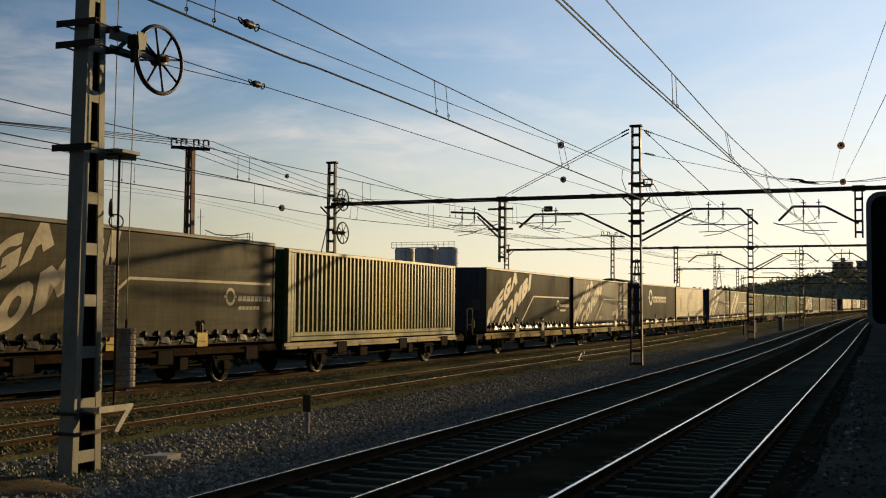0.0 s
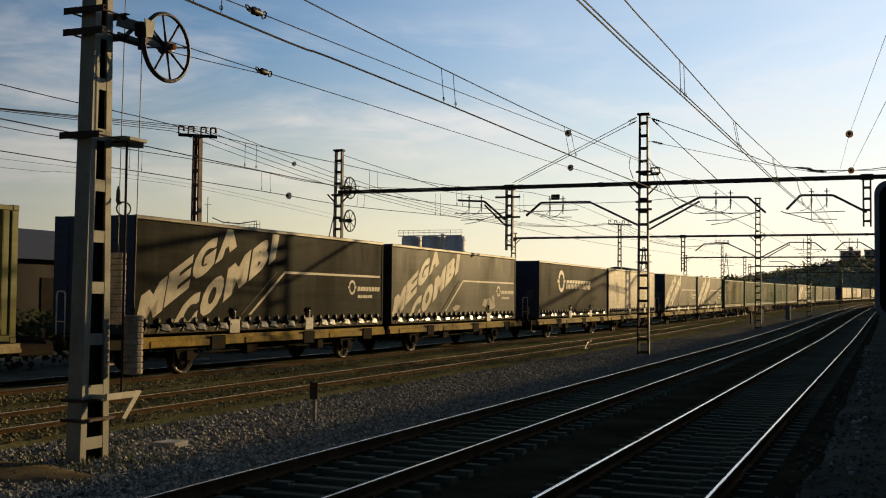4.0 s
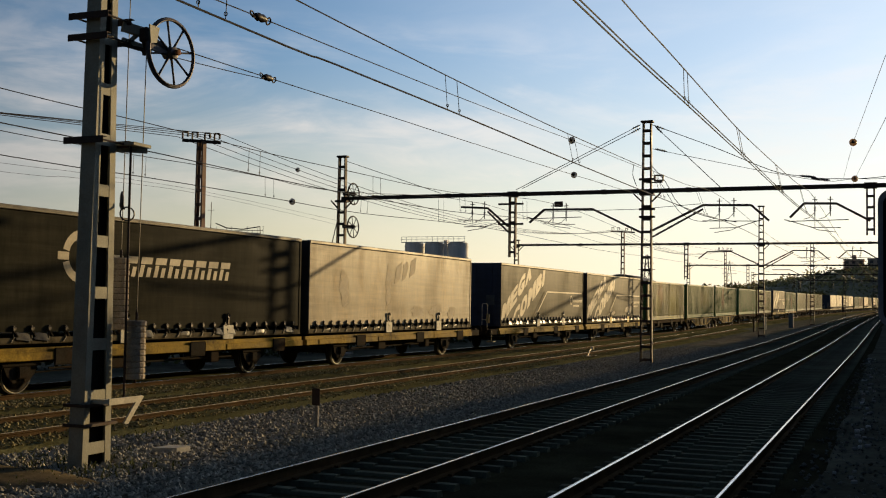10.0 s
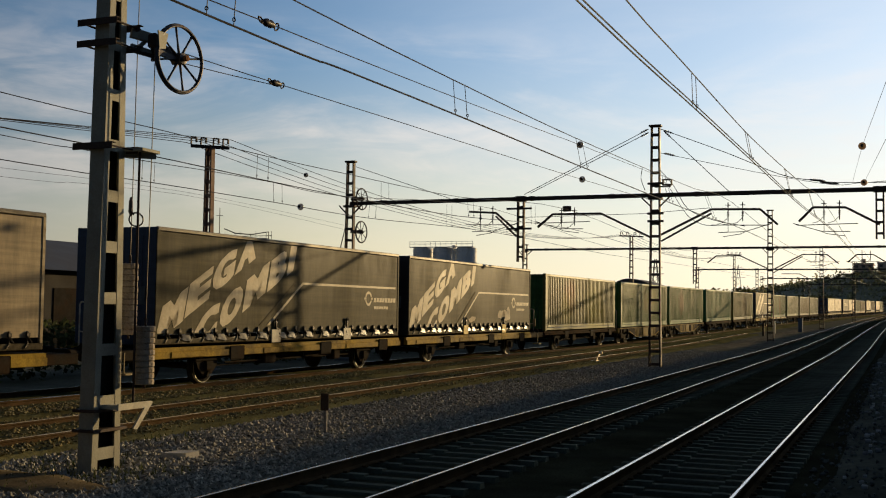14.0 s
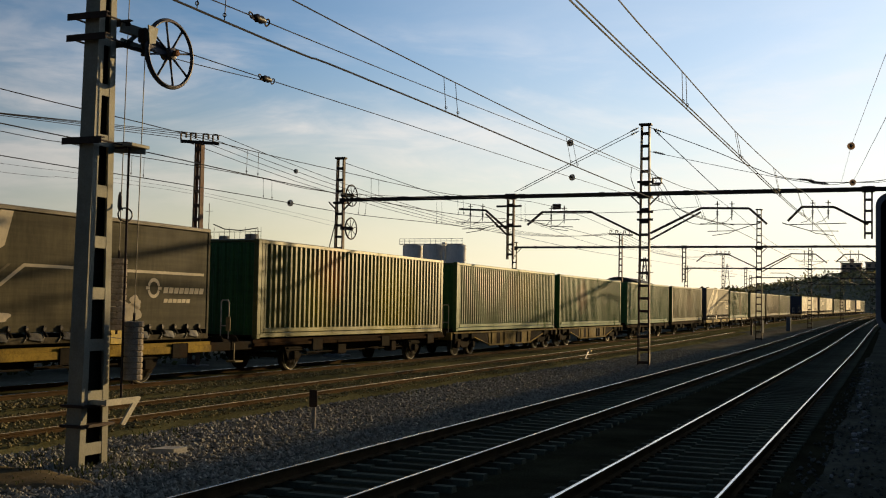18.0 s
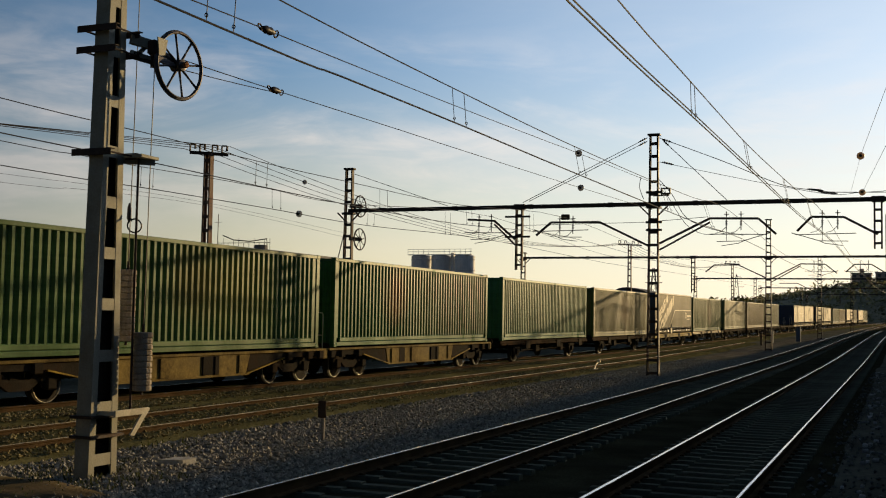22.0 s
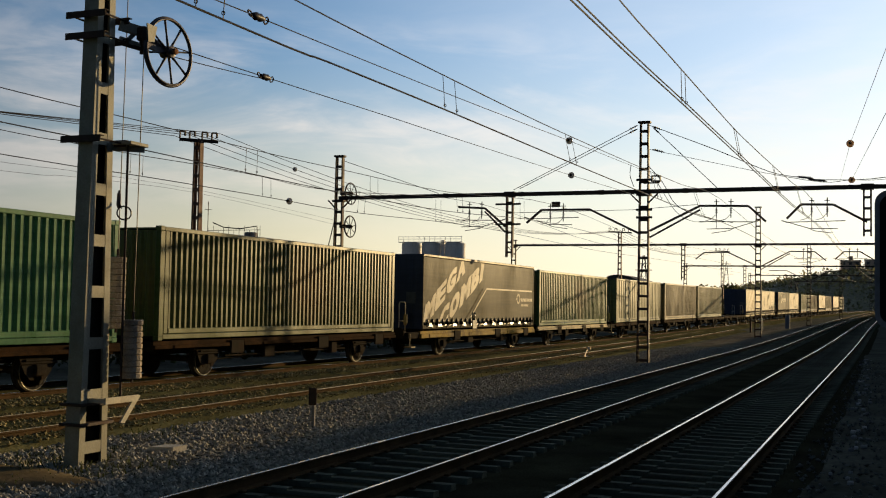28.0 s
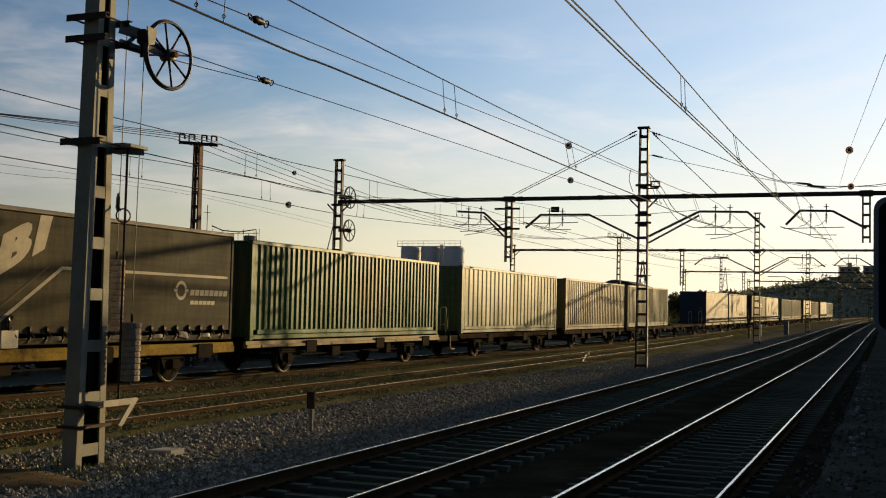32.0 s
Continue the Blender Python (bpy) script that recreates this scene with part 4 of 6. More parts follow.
load(269.50, container("sand coloured corrugated container", P_TAN, pitch=0.4, depth=0.035))
load(284.48, container("pale sage corrugated container in faded paint", P_SAGE, pitch=0.4, depth=0.035))
FAR_KINDS = (("blocks", C_TAN, M_NAVY), ("faded", C_TAN, M_DARKFRONT), ("ring", C_BROWN, M_DARKFRONT), ("faded", C_TAN, M_DARKFRONT), ("box", P_SAGE, None),
             ("box", P_TAN, None), ("faded", C_TAN, M_DARKFRONT), ("box", P_TAN, None), ("blocks", C_TAN, M_NAVY), ("box", P_SAGE, None))
FAR_AT = [317.03 + 33.4 * (i // 2) + 14.8 * (i % 2) for i in range(10)]
for s0, (kind, m, fr) in zip(FAR_AT, FAR_KINDS):
    if kind == "box":
        load(s0, container("pale corrugated container far back in the train", m, pitch=0.5, depth=0.035))
    else:
        load(s0, curtain_body("tan tarpaulin swap body far back in the train", m, fr, kind, pale=M_PALE, graffiti=M_FADED))


# ---- wagons ----
def wheelset(parent, y):
    """Two wheels on an axle, which turn together."""
    def wheel(sx):
        g = Geo()
        x = sx * 0.87
        g.lathe((x - sx * 0.07, 0, 0), (sx, 0, 0), ((0, 0.49), (0.03, 0.49), (0.032, 0.462), (0.13, 0.455), (0.13, 0.37), (0.09, 0.35), (0.085, 0.16), (0.17, 0.13), (0.17, 0.0)), 28)
        return g
    def make():
        g = Geo().tube([(-0.95, 0, 0), (0.95, 0, 0)], 0.085, 10)
        return g.mesh("axle", True)
    ax = part("wheelset", shared(("axle",), make), M_WHEEL, parent)
    ax.location = (0, y, 0.46)
    for sx in (-1, 1):
        w = part("wheel", shared(("wheel", sx), lambda: wheel(sx).mesh("wheel", False)), M_WHEEL, ax)
        g = lambda: Geo().ring((sx * 0.985, 0, 0), (1, 0, 0), 0.432, 0.011, 28, 6)
        part("rim", shared(("rim", sx), lambda: g().mesh("rim", True)), M_TYRE, ax, "bright worn wheel rim")
    WHEELS.append((ax, y))
    return ax


def axle_guard(parent, y, mat):
    def make(sx):
        g = Geo()
        x = sx * 1.10
        g.bevbox(x - 0.09, x + 0.09, -0.14, 0.14, 0.34, 0.60, 0.03)
        g.bevbox(x - 0.05, x + 0.05, -0.58, 0.58, 0.60, 0.66, 0.02)
        g.bevbox(x - 0.05, x + 0.05, -0.42, 0.42, 0.66, 0.72, 0.02)
        g.extrude([(x - 0.02, -0.62, 0.85), (x - 0.02, 0.62, 0.85), (x - 0.02, 0.40, 0.42), (x - 0.02, 0.22, 0.26), (x - 0.02, 0.12, 0.26), (x - 0.02, 0.12, 0.40), (x - 0.02, -0.12, 0.40), (x - 0.02, -0.12, 0.26), (x - 0.02, -0.22, 0.26), (x - 0.02, -0.40, 0.42)], (0.025, 0, 0))
        return g.mesh("axle_guard")
    for sx in (-1, 1):
        a = part("axle_guard", shared(("guard", sx), lambda: make(sx)), M_UNDER, parent)
        a.location = (0, y, 0)


def buffers(parent, y, sy):
    for sx in (-0.98, 0.98):
        g = Geo().lathe((sx, y, 0.95), (0, sy, 0), ((-0.1, 0.09), (0.16, 0.09), (0.16, 0.06), (0.36, 0.06), (0.36, 0.2), (0.40, 0.21), (0.42, 0.12)), 14)
        part("buffer", g, M_UNDER, parent)


M_WHITERAIL = material("white_handrail_paint", (0.72, 0.68, 0.58), 0.5, vary=0.2, scale=3.0, fine=30.0, bump=0.05, stain=(0.3, 0.22, 0.14), amount=0.6)


def handrail(parent, y, x):
    g = Geo().tube([(x, y, 0.75), (x, y, 2.05), (x + 0.04, y, 2.12), (x + 0.22, y, 2.12), (x + 0.26, y, 2.05), (x + 0.26, y, 0.75)], 0.022, 6)
    g.bar((x, y, 1.4), (x + 0.26, y, 1.4), 0.02, 0.03)
    part("handrail", g, M_WHITERAIL, parent, "pale end handrail")


def flat_wagon(label, sill, near_end, far_end):
    """One half of a low two-axle container wagon."""
    w = thing("container_wagon", label, "wagon", "wagons of the train")
    L = HL + 0.15
    def sill_geo(sx):
        g = Geo()
        a, b = sorted((sx * (HW + 0.03), sx * (HW - 0.12)))
        g.bevbox(a, b, -L, L, DECK - (0.30 if sill == M_SILL_Y else 0.22), DECK - 0.12, 0.012)
        g.box(*sorted((sx * (HW - 0.02), sx * (HW - 0.1))), -L, L, DECK - 0.125, DECK - 0.02)
        return g.mesh("side_sill")
    for sx in (-1, 1):
        s = part("side_sill", own(shared(("wsill", sx, sill == M_SILL_Y), lambda: sill_geo(sx)), sill), sill, w)
        for i, y in enumerate((-5.6, -3.4, -1.3, 1.6, 3.7, 5.7)):
            a, b = sorted((sx * (HW + 0.05), sx * (HW + 0.02)))
            if i % 2:
                part("stanchion_bracket", Geo().bevbox(a, b, y - 0.34, y + 0.34, DECK - 0.42, DECK - 0.04, 0.03), M_UNDER, s)
            else:
                part("sill_panel", Geo().bevbox(a, b, y - 0.75, y + 0.75, DECK - (0.285 if sill == M_SILL_Y else 0.21), DECK - 0.135, 0.008), M_SILL_B if sill == M_SILL_B else sill, s, "worn rubbing panel")
    def frame_geo():
        g = Geo()
        for x in (-0.5, 0.5):
            g.box(x - 0.09, x + 0.09, -L, L, 0.62, 0.9)
        for i in range(9):
            y = -L + 0.2 + i * (2 * L - 0.4) / 8
            g.box(-HW + 0.12, HW - 0.12, y - 0.07, y + 0.07, 0.74, 0.96)
        g.box(-HW + 0.12, HW - 0.12, -L, L, DECK - 0.07, DECK - 0.035)
        return g.mesh("underframe")
    part("underframe", shared(("wframe",), frame_geo), M_UNDER, w)
    def gear():
        g = Geo()
        g.lathe((-0.2, 1.1, 0.60), (1, 0, 0), ((0, 0.02), (0.02, 0.15), (0.8, 0.15), (0.82, 0.02)), 12)
        g.bevbox(0.75, 1.12, -1.7, -1.1, 0.42, 0.78, 0.03)
        g.bevbox(0.85, 1.15, 2.4, 2.8, 0.40, 0.78, 0.03)
        g.tube([(1.0, -3.6, 0.52), (1.0, 3.6, 0.52)], 0.025, 6)
        g.tube([(0.9, -3.9, 0.44), (0.9, 3.9, 0.60)], 0.018, 6)
        return g.mesh("brake_gear")
    part("brake_gear", shared(("gear",), gear), M_UNDER, w)
    for y in (-4.55, 4.55):
        wheelset(w, y)
        axle_guard(w, y, sill)
    for sy, full in ((-1, near_end), (1, far_end)):
        if full:
            y = sy * (L + 1.05)
            a, b = sorted((sy * L, y))
            part("end_platform", Geo().bevbox(-HW + 0.05, HW - 0.05, a, b, DECK - 0.30, DECK - 0.06, 0.015), M_UNDER, w)
            buffers(w, y, sy)
            if sy < 0:
                handrail(w, y + 0.15, 0.72)
                handrail(w, y + 0.15, -0.2)
                part("end_step", Geo().bevbox(HW - 0.3, HW + 0.02, a + 0.1, a + 0.5, 0.38, 0.43, 0.01).bar((HW - 0.05, a + 0.12, 0.4), (HW - 0.05, a + 0.12, DECK - 0.1), 0.03, 0.03), M_SILL_W, w, "pale end step")
                part("end_lamp_bracket", Geo().bevbox(HW - 0.28, HW - 0.14, a + 0.02, a + 0.06, 1.25, 1.65, 0.01), M_SILL_W, w, "pale notice plate")
        else:
            a, b = sorted((sy * L, sy * (L + 0.36)))
            part("drawbar", Geo().bevbox(-0.12, 0.12, a, b, 0.72, 0.9, 0.02), M_UNDER, w)
    return w


def bogie(parent, y):
    def make():
        g = Geo()
        for sx in (-1, 1):
            x = sx * 1.02
            g.extrude([(x - 0.05, -1.3, 0.62), (x - 0.05, -1.2, 0.74), (x - 0.05, -0.5, 0.72), (x - 0.05, -0.3, 0.56), (x - 0.05, 0.3, 0.56), (x - 0.05, 0.5, 0.72), (x - 0.05, 1.2, 0.74), (x - 0.05, 1.3, 0.62),
                       (x - 0.05, 0.6, 0.5), (x - 0.05, 0.3, 0.32), (x - 0.05, -0.3, 0.32), (x - 0.05, -0.6, 0.5)], (0.1, 0, 0))
            for yy_ in (-0.9, 0.9):
                g.bevbox(x - 0.03, x + 0.14, yy_ - 0.15, yy_ + 0.15, 0.32, 0.62, 0.03)
        for sx in (-1, 1):
            for yy_ in (-0.9, 0.9):
                g.bevbox(sx * 1.06 - 0.05, sx * 1.06 + 0.05, yy_ - 0.34, yy_ + 0.34, 0.48, 0.86, 0.04)
        g.box(-1.0, 1.0, -0.2, 0.2, 0.4, 0.7)
        return g.mesh("bogie_frame")
    b = part("bogie_frame", shared(("bogie",), make), M_UNDER, parent)
    b.location = (0, y, 0)
    for yy_ in (-0.9, 0.9):
        wheelset(parent, y + yy_)


def belly_wagon(label, sill):
    """A bogie container wagon with deep fish-bellied side sills."""
    w = thing("container_wagon", label, "wagon", "wagons of the train")
    L = HL + 0.35
    for sx in (-1, 1):
        x = sx * (HW - 0.05)
        g = Geo().extrude([(x, -3.1, DECK - 0.10), (x, 3.1, DECK - 0.10), (x, 2.9, 0.36), (x, -2.9, 0.36)], (sx * 0.05, 0, 0))
        s = part("side_sill", g, sill, w)
        part("top_flange", Geo().bevbox(*sorted((x - sx * 0.05, x + sx * 0.10)), -L, L, DECK - 0.10, DECK - 0.03, 0.012), sill, s)
        for sy in (-1, 1):
            part("end_web", Geo().extrude([(x, sy * 3.11, DECK - 0.11), (x, sy * L, DECK - 0.11), (x, sy * L, DECK - 0.24), (x, sy * 4.9, DECK - 0.28), (x, sy * 3.0, 0.42)], (sx * 0.03, 0, 0)), M_UNDER, s, "grimy sill end above the bogie")
            part("sloping_flange", Geo().bar((x + sx * 0.04, sy * 2.9, 0.37), (x + sx * 0.04, sy * 4.9, DECK - 0.27), 0.10, 0.035), M_SILL_Y, s, "worn edge of the sill")
            for y in (5.2, 6.4, 7.1):
                part("corner_bracket", Geo().bevbox(*sorted((x, x + sx * 0.12)), sy * y - 0.14, sy * y + 0.14, DECK - 0.34, DECK - 0.1, 0.02), M_UNDER, s)
        for y in (-2.6, -0.9, 0.9, 1.45, 2.6):
            a, b = sorted((x + sx * 0.05, x + sx * 0.09))
            part("stiffener", Geo().bevbox(a, b, y - 0.1, y + 0.1, 0.40, DECK - 0.12, 0.015), M_UNDER if y in (0.9, 1.45) else sill, s)
        for y, hw in ((-1.75, 0.22), (1.18, 0.16)):
            a, b = sorted((x + sx * 0.051, x + sx * 0.06))
            part("grimy_panel", Geo().bevbox(a, b, y - hw, y + hw, 0.40, DECK - 0.12, 0.004), M_UNDER, s, "narrow dark panel on the sill")
        a, b = sorted((x + sx * 0.0, x + sx * 0.11))
        part("lower_flange", Geo().bevbox(a, b, -3.0, 3.0, 0.335, 0.375, 0.008), sill, s)
    g = Geo()
    for i in range(9):
        y = -L + 0.2 + i * (2 * L - 0.4) / 8
        g.box(-HW + 0.05, HW - 0.05, y - 0.07, y + 0.07, 0.74, 0.95)
    g.box(-0.35, 0.35, -L, L, 0.66, 0.98)
    part("underframe", g, M_UNDER, w)
    for y in (-5.5, 5.5):
        bogie(w, y)
    for sy in (-1, 1):
        part("headstock", Geo().bevbox(-HW, HW, *sorted((sy * L, sy * (L + 0.2))), DECK - 0.36, DECK - 0.04, 0.02), sill, w)
        buffers(w, sy * (L + 0.15), sy)
    handrail(w, -L - 0.05, 0.8)
    return w


def roll(s0, ob):
    ROLLING.append((ob, s0 + SPAN / 2, 0.0))


LOW = "low two-axle container wagon with ochre sill and grimy frame"
PALE = "low two-axle container wagon with pale scuffed sill"
BROWN = "two-axle container wagon with flaking brown paint"
for s0, lab, m, a, b in ((15.40, LOW, M_SILL_B, True, False), (30.15, PALE, M_SILL_W, False, True), (47.97, LOW, M_SILL_Y, True, False), (62.67, LOW, M_SILL_Y, False, True),
                         (80.40, LOW, M_SILL_Y, True, False), (94.89, PALE, M_SILL_Y, False, True), (112.68, LOW, M_SILL_Y, True, False), (127.53, LOW, M_SILL_Y, False, True),
                         (143.92, BROWN, M_SILL_B, True, False), (190.23, BROWN, M_SILL_B, False, False), (205.76, BROWN, M_SILL_B, False, False),
                         (222.36, LOW, M_SILL_Y, True, False), (237.27, PALE, M_SILL_W, False, True), (253.79, BROWN, M_SILL_B, True, False), (269.50, BROWN, M_SILL_B, False, False),
                         (284.48, BROWN, M_SILL_B, False, True), (301.0, "empty two-axle flat wagon with brown frame", M_SILL_B, True, False)):
    roll(s0, flat_wagon(lab, m, a, b))
for s0 in (159.38, 174.34):
    roll(s0, belly_wagon("bogie container wagon with deep ochre fish-bellied sills", M_SILL_O))
FAR_WAGONS = []
for i, s0 in enumerate(FAR_AT):
    FAR_WAGONS.append(flat_wagon(PALE, M_SILL_W, i % 2 == 0, i % 2 == 1))
    roll(s0, FAR_WAGONS[-1])


# ---- masts, portals and their gear ----
def ladder_mast(root, x, y, z0, z1, w0, w1, d, mat, rung=0.7, across=True, rung_mat=None, rung_h=0.16, e=0.07):
    """Two channel legs joined by batten plates. across: the open ladder faces along the track."""
    def at(u, v, z):
        return (x + u, y + v, z) if across else (x + v, y + u, z)
    half = lambda z: (w0 + (w1 - w0) * (z - z0) / (z1 - z0)) / 2
    for s in (-1, 1):
        g = Geo()
        t = 0.02
        prof = ((0, -d / 2), (e, -d / 2), (e, -d / 2 + t), (t, -d / 2 + t), (t, d / 2 - t), (e, d / 2 - t), (e, d / 2), (0, d / 2))
        for z in (z0, z1):
            g.v += [at(s * (half(z) - u), v, z) for u, v in prof]
        g.f += [(i, (i + 1) % 8, 8 + (i + 1) % 8, 8 + i) for i in range(8)]
        g.f += [(0, 1, 2, 3), (0, 3, 4, 7), (4, 5, 6, 7), (8, 9, 10, 11), (8, 11, 12, 15), (12, 13, 14, 15)]
        part("mast_leg", g, mat, root)
    z = z0 + rung * 0.5
    while z < z1 - 0.1:
        for sv in (-1, 1):
            h, v = half(z) - e + 0.004, sv * (d / 2 - 0.009)
            c = []
            for zz in (z - rung_h / 2, z + rung_h / 2):
                for uu, vv in ((-h, v - 0.005), (h, v - 0.005), (h, v + 0.005), (-h, v + 0.005)):
                    c.append(at(uu, vv, zz))
            part("batten", Geo().hexa(c), rung_mat or mat, root)
        z += rung


def footing(root, x, y, z, r=0.45):
    part("footing", Geo().bevbox(x - r, x + r, y - r, y + r, z - 0.5, z + 0.1, 0.03), M_CONC, root, "weathered concrete footing")


def tension_wheel(root, c, axis, radius, mat=None):
    """A spoked balancing wheel on its hub."""
    c, axis = Vector(c), Vector(axis).normalized()
    mat = mat or M_CAST
    w = part("tension_wheel", Geo().ring(c, axis, radius, radius * 0.055, 36, 8), mat, root, "spoked cast iron tension wheel", smooth=True)
    part("groove_rim", Geo().ring(c + axis * 0.025, axis, radius * 0.97, radius * 0.035, 36, 6), mat, w, smooth=True)
    a = axis.orthogonal().normalized()
    b = axis.cross(a)
    for i in range(8):
        t = 2 * math.pi * i / 8 + 0.2
        o = a * math.cos(t) + b * math.sin(t)
        part("spoke", Geo().tube([c + o * 0.03, c + o * radius * 0.55, c + o * radius], [radius * 0.05, radius * 0.03, radius * 0.04], 6), mat, w)
    part("hub", Geo().lathe(c - axis * 0.12, axis, ((0, 0.03), (0.01, radius * 0.17), (0.2, radius * 0.17), (0.21, radius * 0.09), (0.26, radius * 0.08), (0.265, 0.01)), 14), mat, w, "hub with rusty centre")
    return w


def insulator(root, p, q, r=0.07, n=4, mat=None):
    p, q = Vector(p), Vector(q)
    d = q - p
    L = d.length
    prof = [(0, 0.02)]
    for i in range(n):
        a = L * (0.12 + 0.76 * (i + 0.5) / n)
        prof += [(a - L * 0.06, 0.025), (a - L * 0.02, r), (a + L * 0.04, r * 0.85), (a + L * 0.06, 0.025)]
    prof.append((L, 0.02))
    return part("insulator", Geo().lathe(p, d, prof, 10), mat or M_INSUL, root, "brown ribbed insulator")


M_RUST_END = material("orange_rust", (0.32, 0.13, 0.05), 0.8, vary=0.35, scale=9.0, fine=60.0, bump=0.3)


def near_mast():
    """The mast beside the camera with its wheel, guide rod and counterweights."""
    x, y = -10.64, 13.00
    root = thing("catenary_mast", "pale steel ladder mast with tension wheel and counterweights", "mast")
    ladder_mast(root, x, y, -0.3, 7.6, 0.62, 0.33, 0.25, M_STEEL, rung=0.735, across=False, rung_mat=M_STEEL, rung_h=0.17, e=0.125)
    # a dark sheet added between the legs paints the shade of the interior
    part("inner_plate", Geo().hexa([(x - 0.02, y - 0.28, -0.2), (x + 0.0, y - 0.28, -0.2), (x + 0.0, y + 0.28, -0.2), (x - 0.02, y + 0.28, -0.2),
                                    (x - 0.02, y - 0.17, 7.5), (x + 0.0, y - 0.17, 7.5), (x + 0.0, y + 0.17, 7.5), (x - 0.02, y + 0.17, 7.5)]), M_UNDER, root, "added dark plate that stands for the shade inside the mast")
    footing(root, x, y, -0.3, 0.75)
    for z, dx in ((6.24, 0.0), (5.93, 0.02), (4.44, 0.05)):
        h = 0.5 * (0.62 - 0.24 * (z + 0.3) / 7.9)
        for s in (-1, 1):
            g = Geo()
            yb = y + s * (h + 0.05)
            g.bevbox(x - 0.36, x + 0.34, yb - 0.045, yb - 0.03, z - 0.05, z + 0.05, 0.005)
            g.bevbox(x - 0.36, x + 0.34, yb - 0.04, yb + 0.045, z + 0.035, z + 0.05, 0.005)
            part("clamp_channel", g, M_STEEL_DARK, root, "dark clamp channel")
        for sx in (-0.3, 0.28):
            part("clamp_bolt", Geo().tube([(x + sx, y - h - 0.1, z), (x + sx, y + h + 0.1, z)], 0.015, 6), M_STEEL_DARK, root)
    # wheel carrier
    hub = Vector((-10.12, 13.95, 5.92))
    tension_wheel(root, hub, (1.0, -0.1, 0.0), 0.51)
    part("wheel_arm", Geo().bar((x + 0.2, y + 0.2, 6.18), (-10.22, 13.55, 6.12), 0.09, 0.14).bar((x + 0.2, y + 0.2, 5.98), (-10.22, 13.6, 5.90), 0.06, 0.07), M_STEEL, root)
    part("wheel_fork", Geo().bar((-10.26, 13.5, 6.1), (hub.x - 0.05, hub.y, hub.z + 0.02), 0.06, 0.11).bar((-10.20, 13.5, 5.95), (hub.x - 0.02, hub.y, hub.z - 0.03), 0.05, 0.08), M_CAST, root)
    part("carrier_box", Geo().bevbox(-10.30, -10.14, 13.38, 13.56, 5.98, 6.2, 0.03), M_STEEL_DARK, root, "dark carrier bracket")
    part("cheek_plate", Geo().extrude([(-10.12, 13.42, 6.24), (-10.12, 13.66, 6.24), (-10.12, 13.60, 6.0), (-10.12, 13.46, 5.97)], (-0.02, 0, 0)), M_STEEL, root, "pale cheek plate")
    part("gusset", Geo().extrude([(-10.34, 13.2, 5.95), (-10.34, 13.5, 6.2), (-10.34, 13.5, 6.12), (-10.34, 13.28, 5.93)], (-0.02, 0, 0)), M_STEEL, root, "pale slanting gusset")
    part("carrier_stay", Geo().bar((x + 0.2, y + 0.25, 5.92), (-10.22, 13.52, 5.86), 0.05, 0.05).bar((-10.26, 13.48, 6.0), (-10.26, 13.5, 5.80), 0.05, 0.05), M_STEEL_DARK, root)
    part("hub_end", Geo().lathe((hub.x + 0.13, hub.y - 0.01, hub.z), (1, -0.1, 0), ((0, 0.05), (0.03, 0.045), (0.035, 0.01)), 12), M_RUST_END, root, "rusty axle end")
    # guide bracket, rod and weights
    part("guide_bracket", Geo().bevbox(x + 0.1, -10.18, 13.2, 13.62, 4.42, 4.47, 0.006).bar((x + 0.1, 13.25, 4.38), (-10.2, 13.55, 4.38), 0.05, 0.08), M_STEEL, root)
    part("guide_rod", Geo().tube([(-10.32, 13.32, 4.44), (-10.32, 13.32, 0.75)], 0.018, 8), M_STEEL_DARK, root)
    part("lower_bracket", Geo().extrude([(-10.2, 12.85, 0.69), (-10.2, 13.44, 0.69), (-10.2, 13.19, 0.41), (-10.2, 13.28, 0.39), (-10.2, 13.63, 0.76), (-10.2, 13.60, 0.78), (-10.2, 12.85, 0.78)], (-0.03, 0, 0))
         .box(-10.54, -10.23, 12.88, 12.98, 0.70, 0.76), M_WPLATE, root, "pale angled bracket")
    for z in (0.68, 0.40):
        part("lower_band", Geo().box(x - 0.19, x + 0.19, y - 0.36, y + 0.36, z - 0.02, z + 0.02), M_STEEL_DARK, root)
    for name, wx, wy, z0, n, step in (("hanger_rod", -10.27, 13.50, 1.02, 10, 0.086), ("hanger_rod", -10.83, 13.82, 1.727, 12, 0.0906)):
        st = part(name, Geo().tube([(wx, wy, z0 - 0.06), (wx, wy, z0 + n * step + 0.12)], 0.02, 6), M_STEEL_DARK, root, "steel rod threaded through the counterweights")
        for i in range(n):
            r = 0.145 if n == 10 else 0.13
            part("weight", Geo().lathe((wx + 0.004 * math.sin(i * 3), wy, z0 + i * step), (0, 0, 1), ((0, r * 0.9), (0.012, r), (step - 0.018, r), (step - 0.006, r * 0.9)), 14), M_CONCW, st)
    for wx, wy, z0 in ((-10.27, 13.50, 1.98), (-10.83, 13.82, 2.90)):
        part("weight_rope", Geo().tube([(wx, wy, z0), (wx + 0.02, wy + 0.03, 5.9 if z0 < 2 else 7.6)], 0.008, 5), M_WIRE, root)
    part("rope_loop", Geo().ring((-10.36, 13.33, 3.43), (0.7, -0.7, 0.1), 0.1, 0.012, 18, 5).tube([(-10.47, 13.36, 3.6), (-10.46, 13.36, 3.55), (-10.42, 13.34, 3.5)], 0.012, 5), M_WIRE, root)
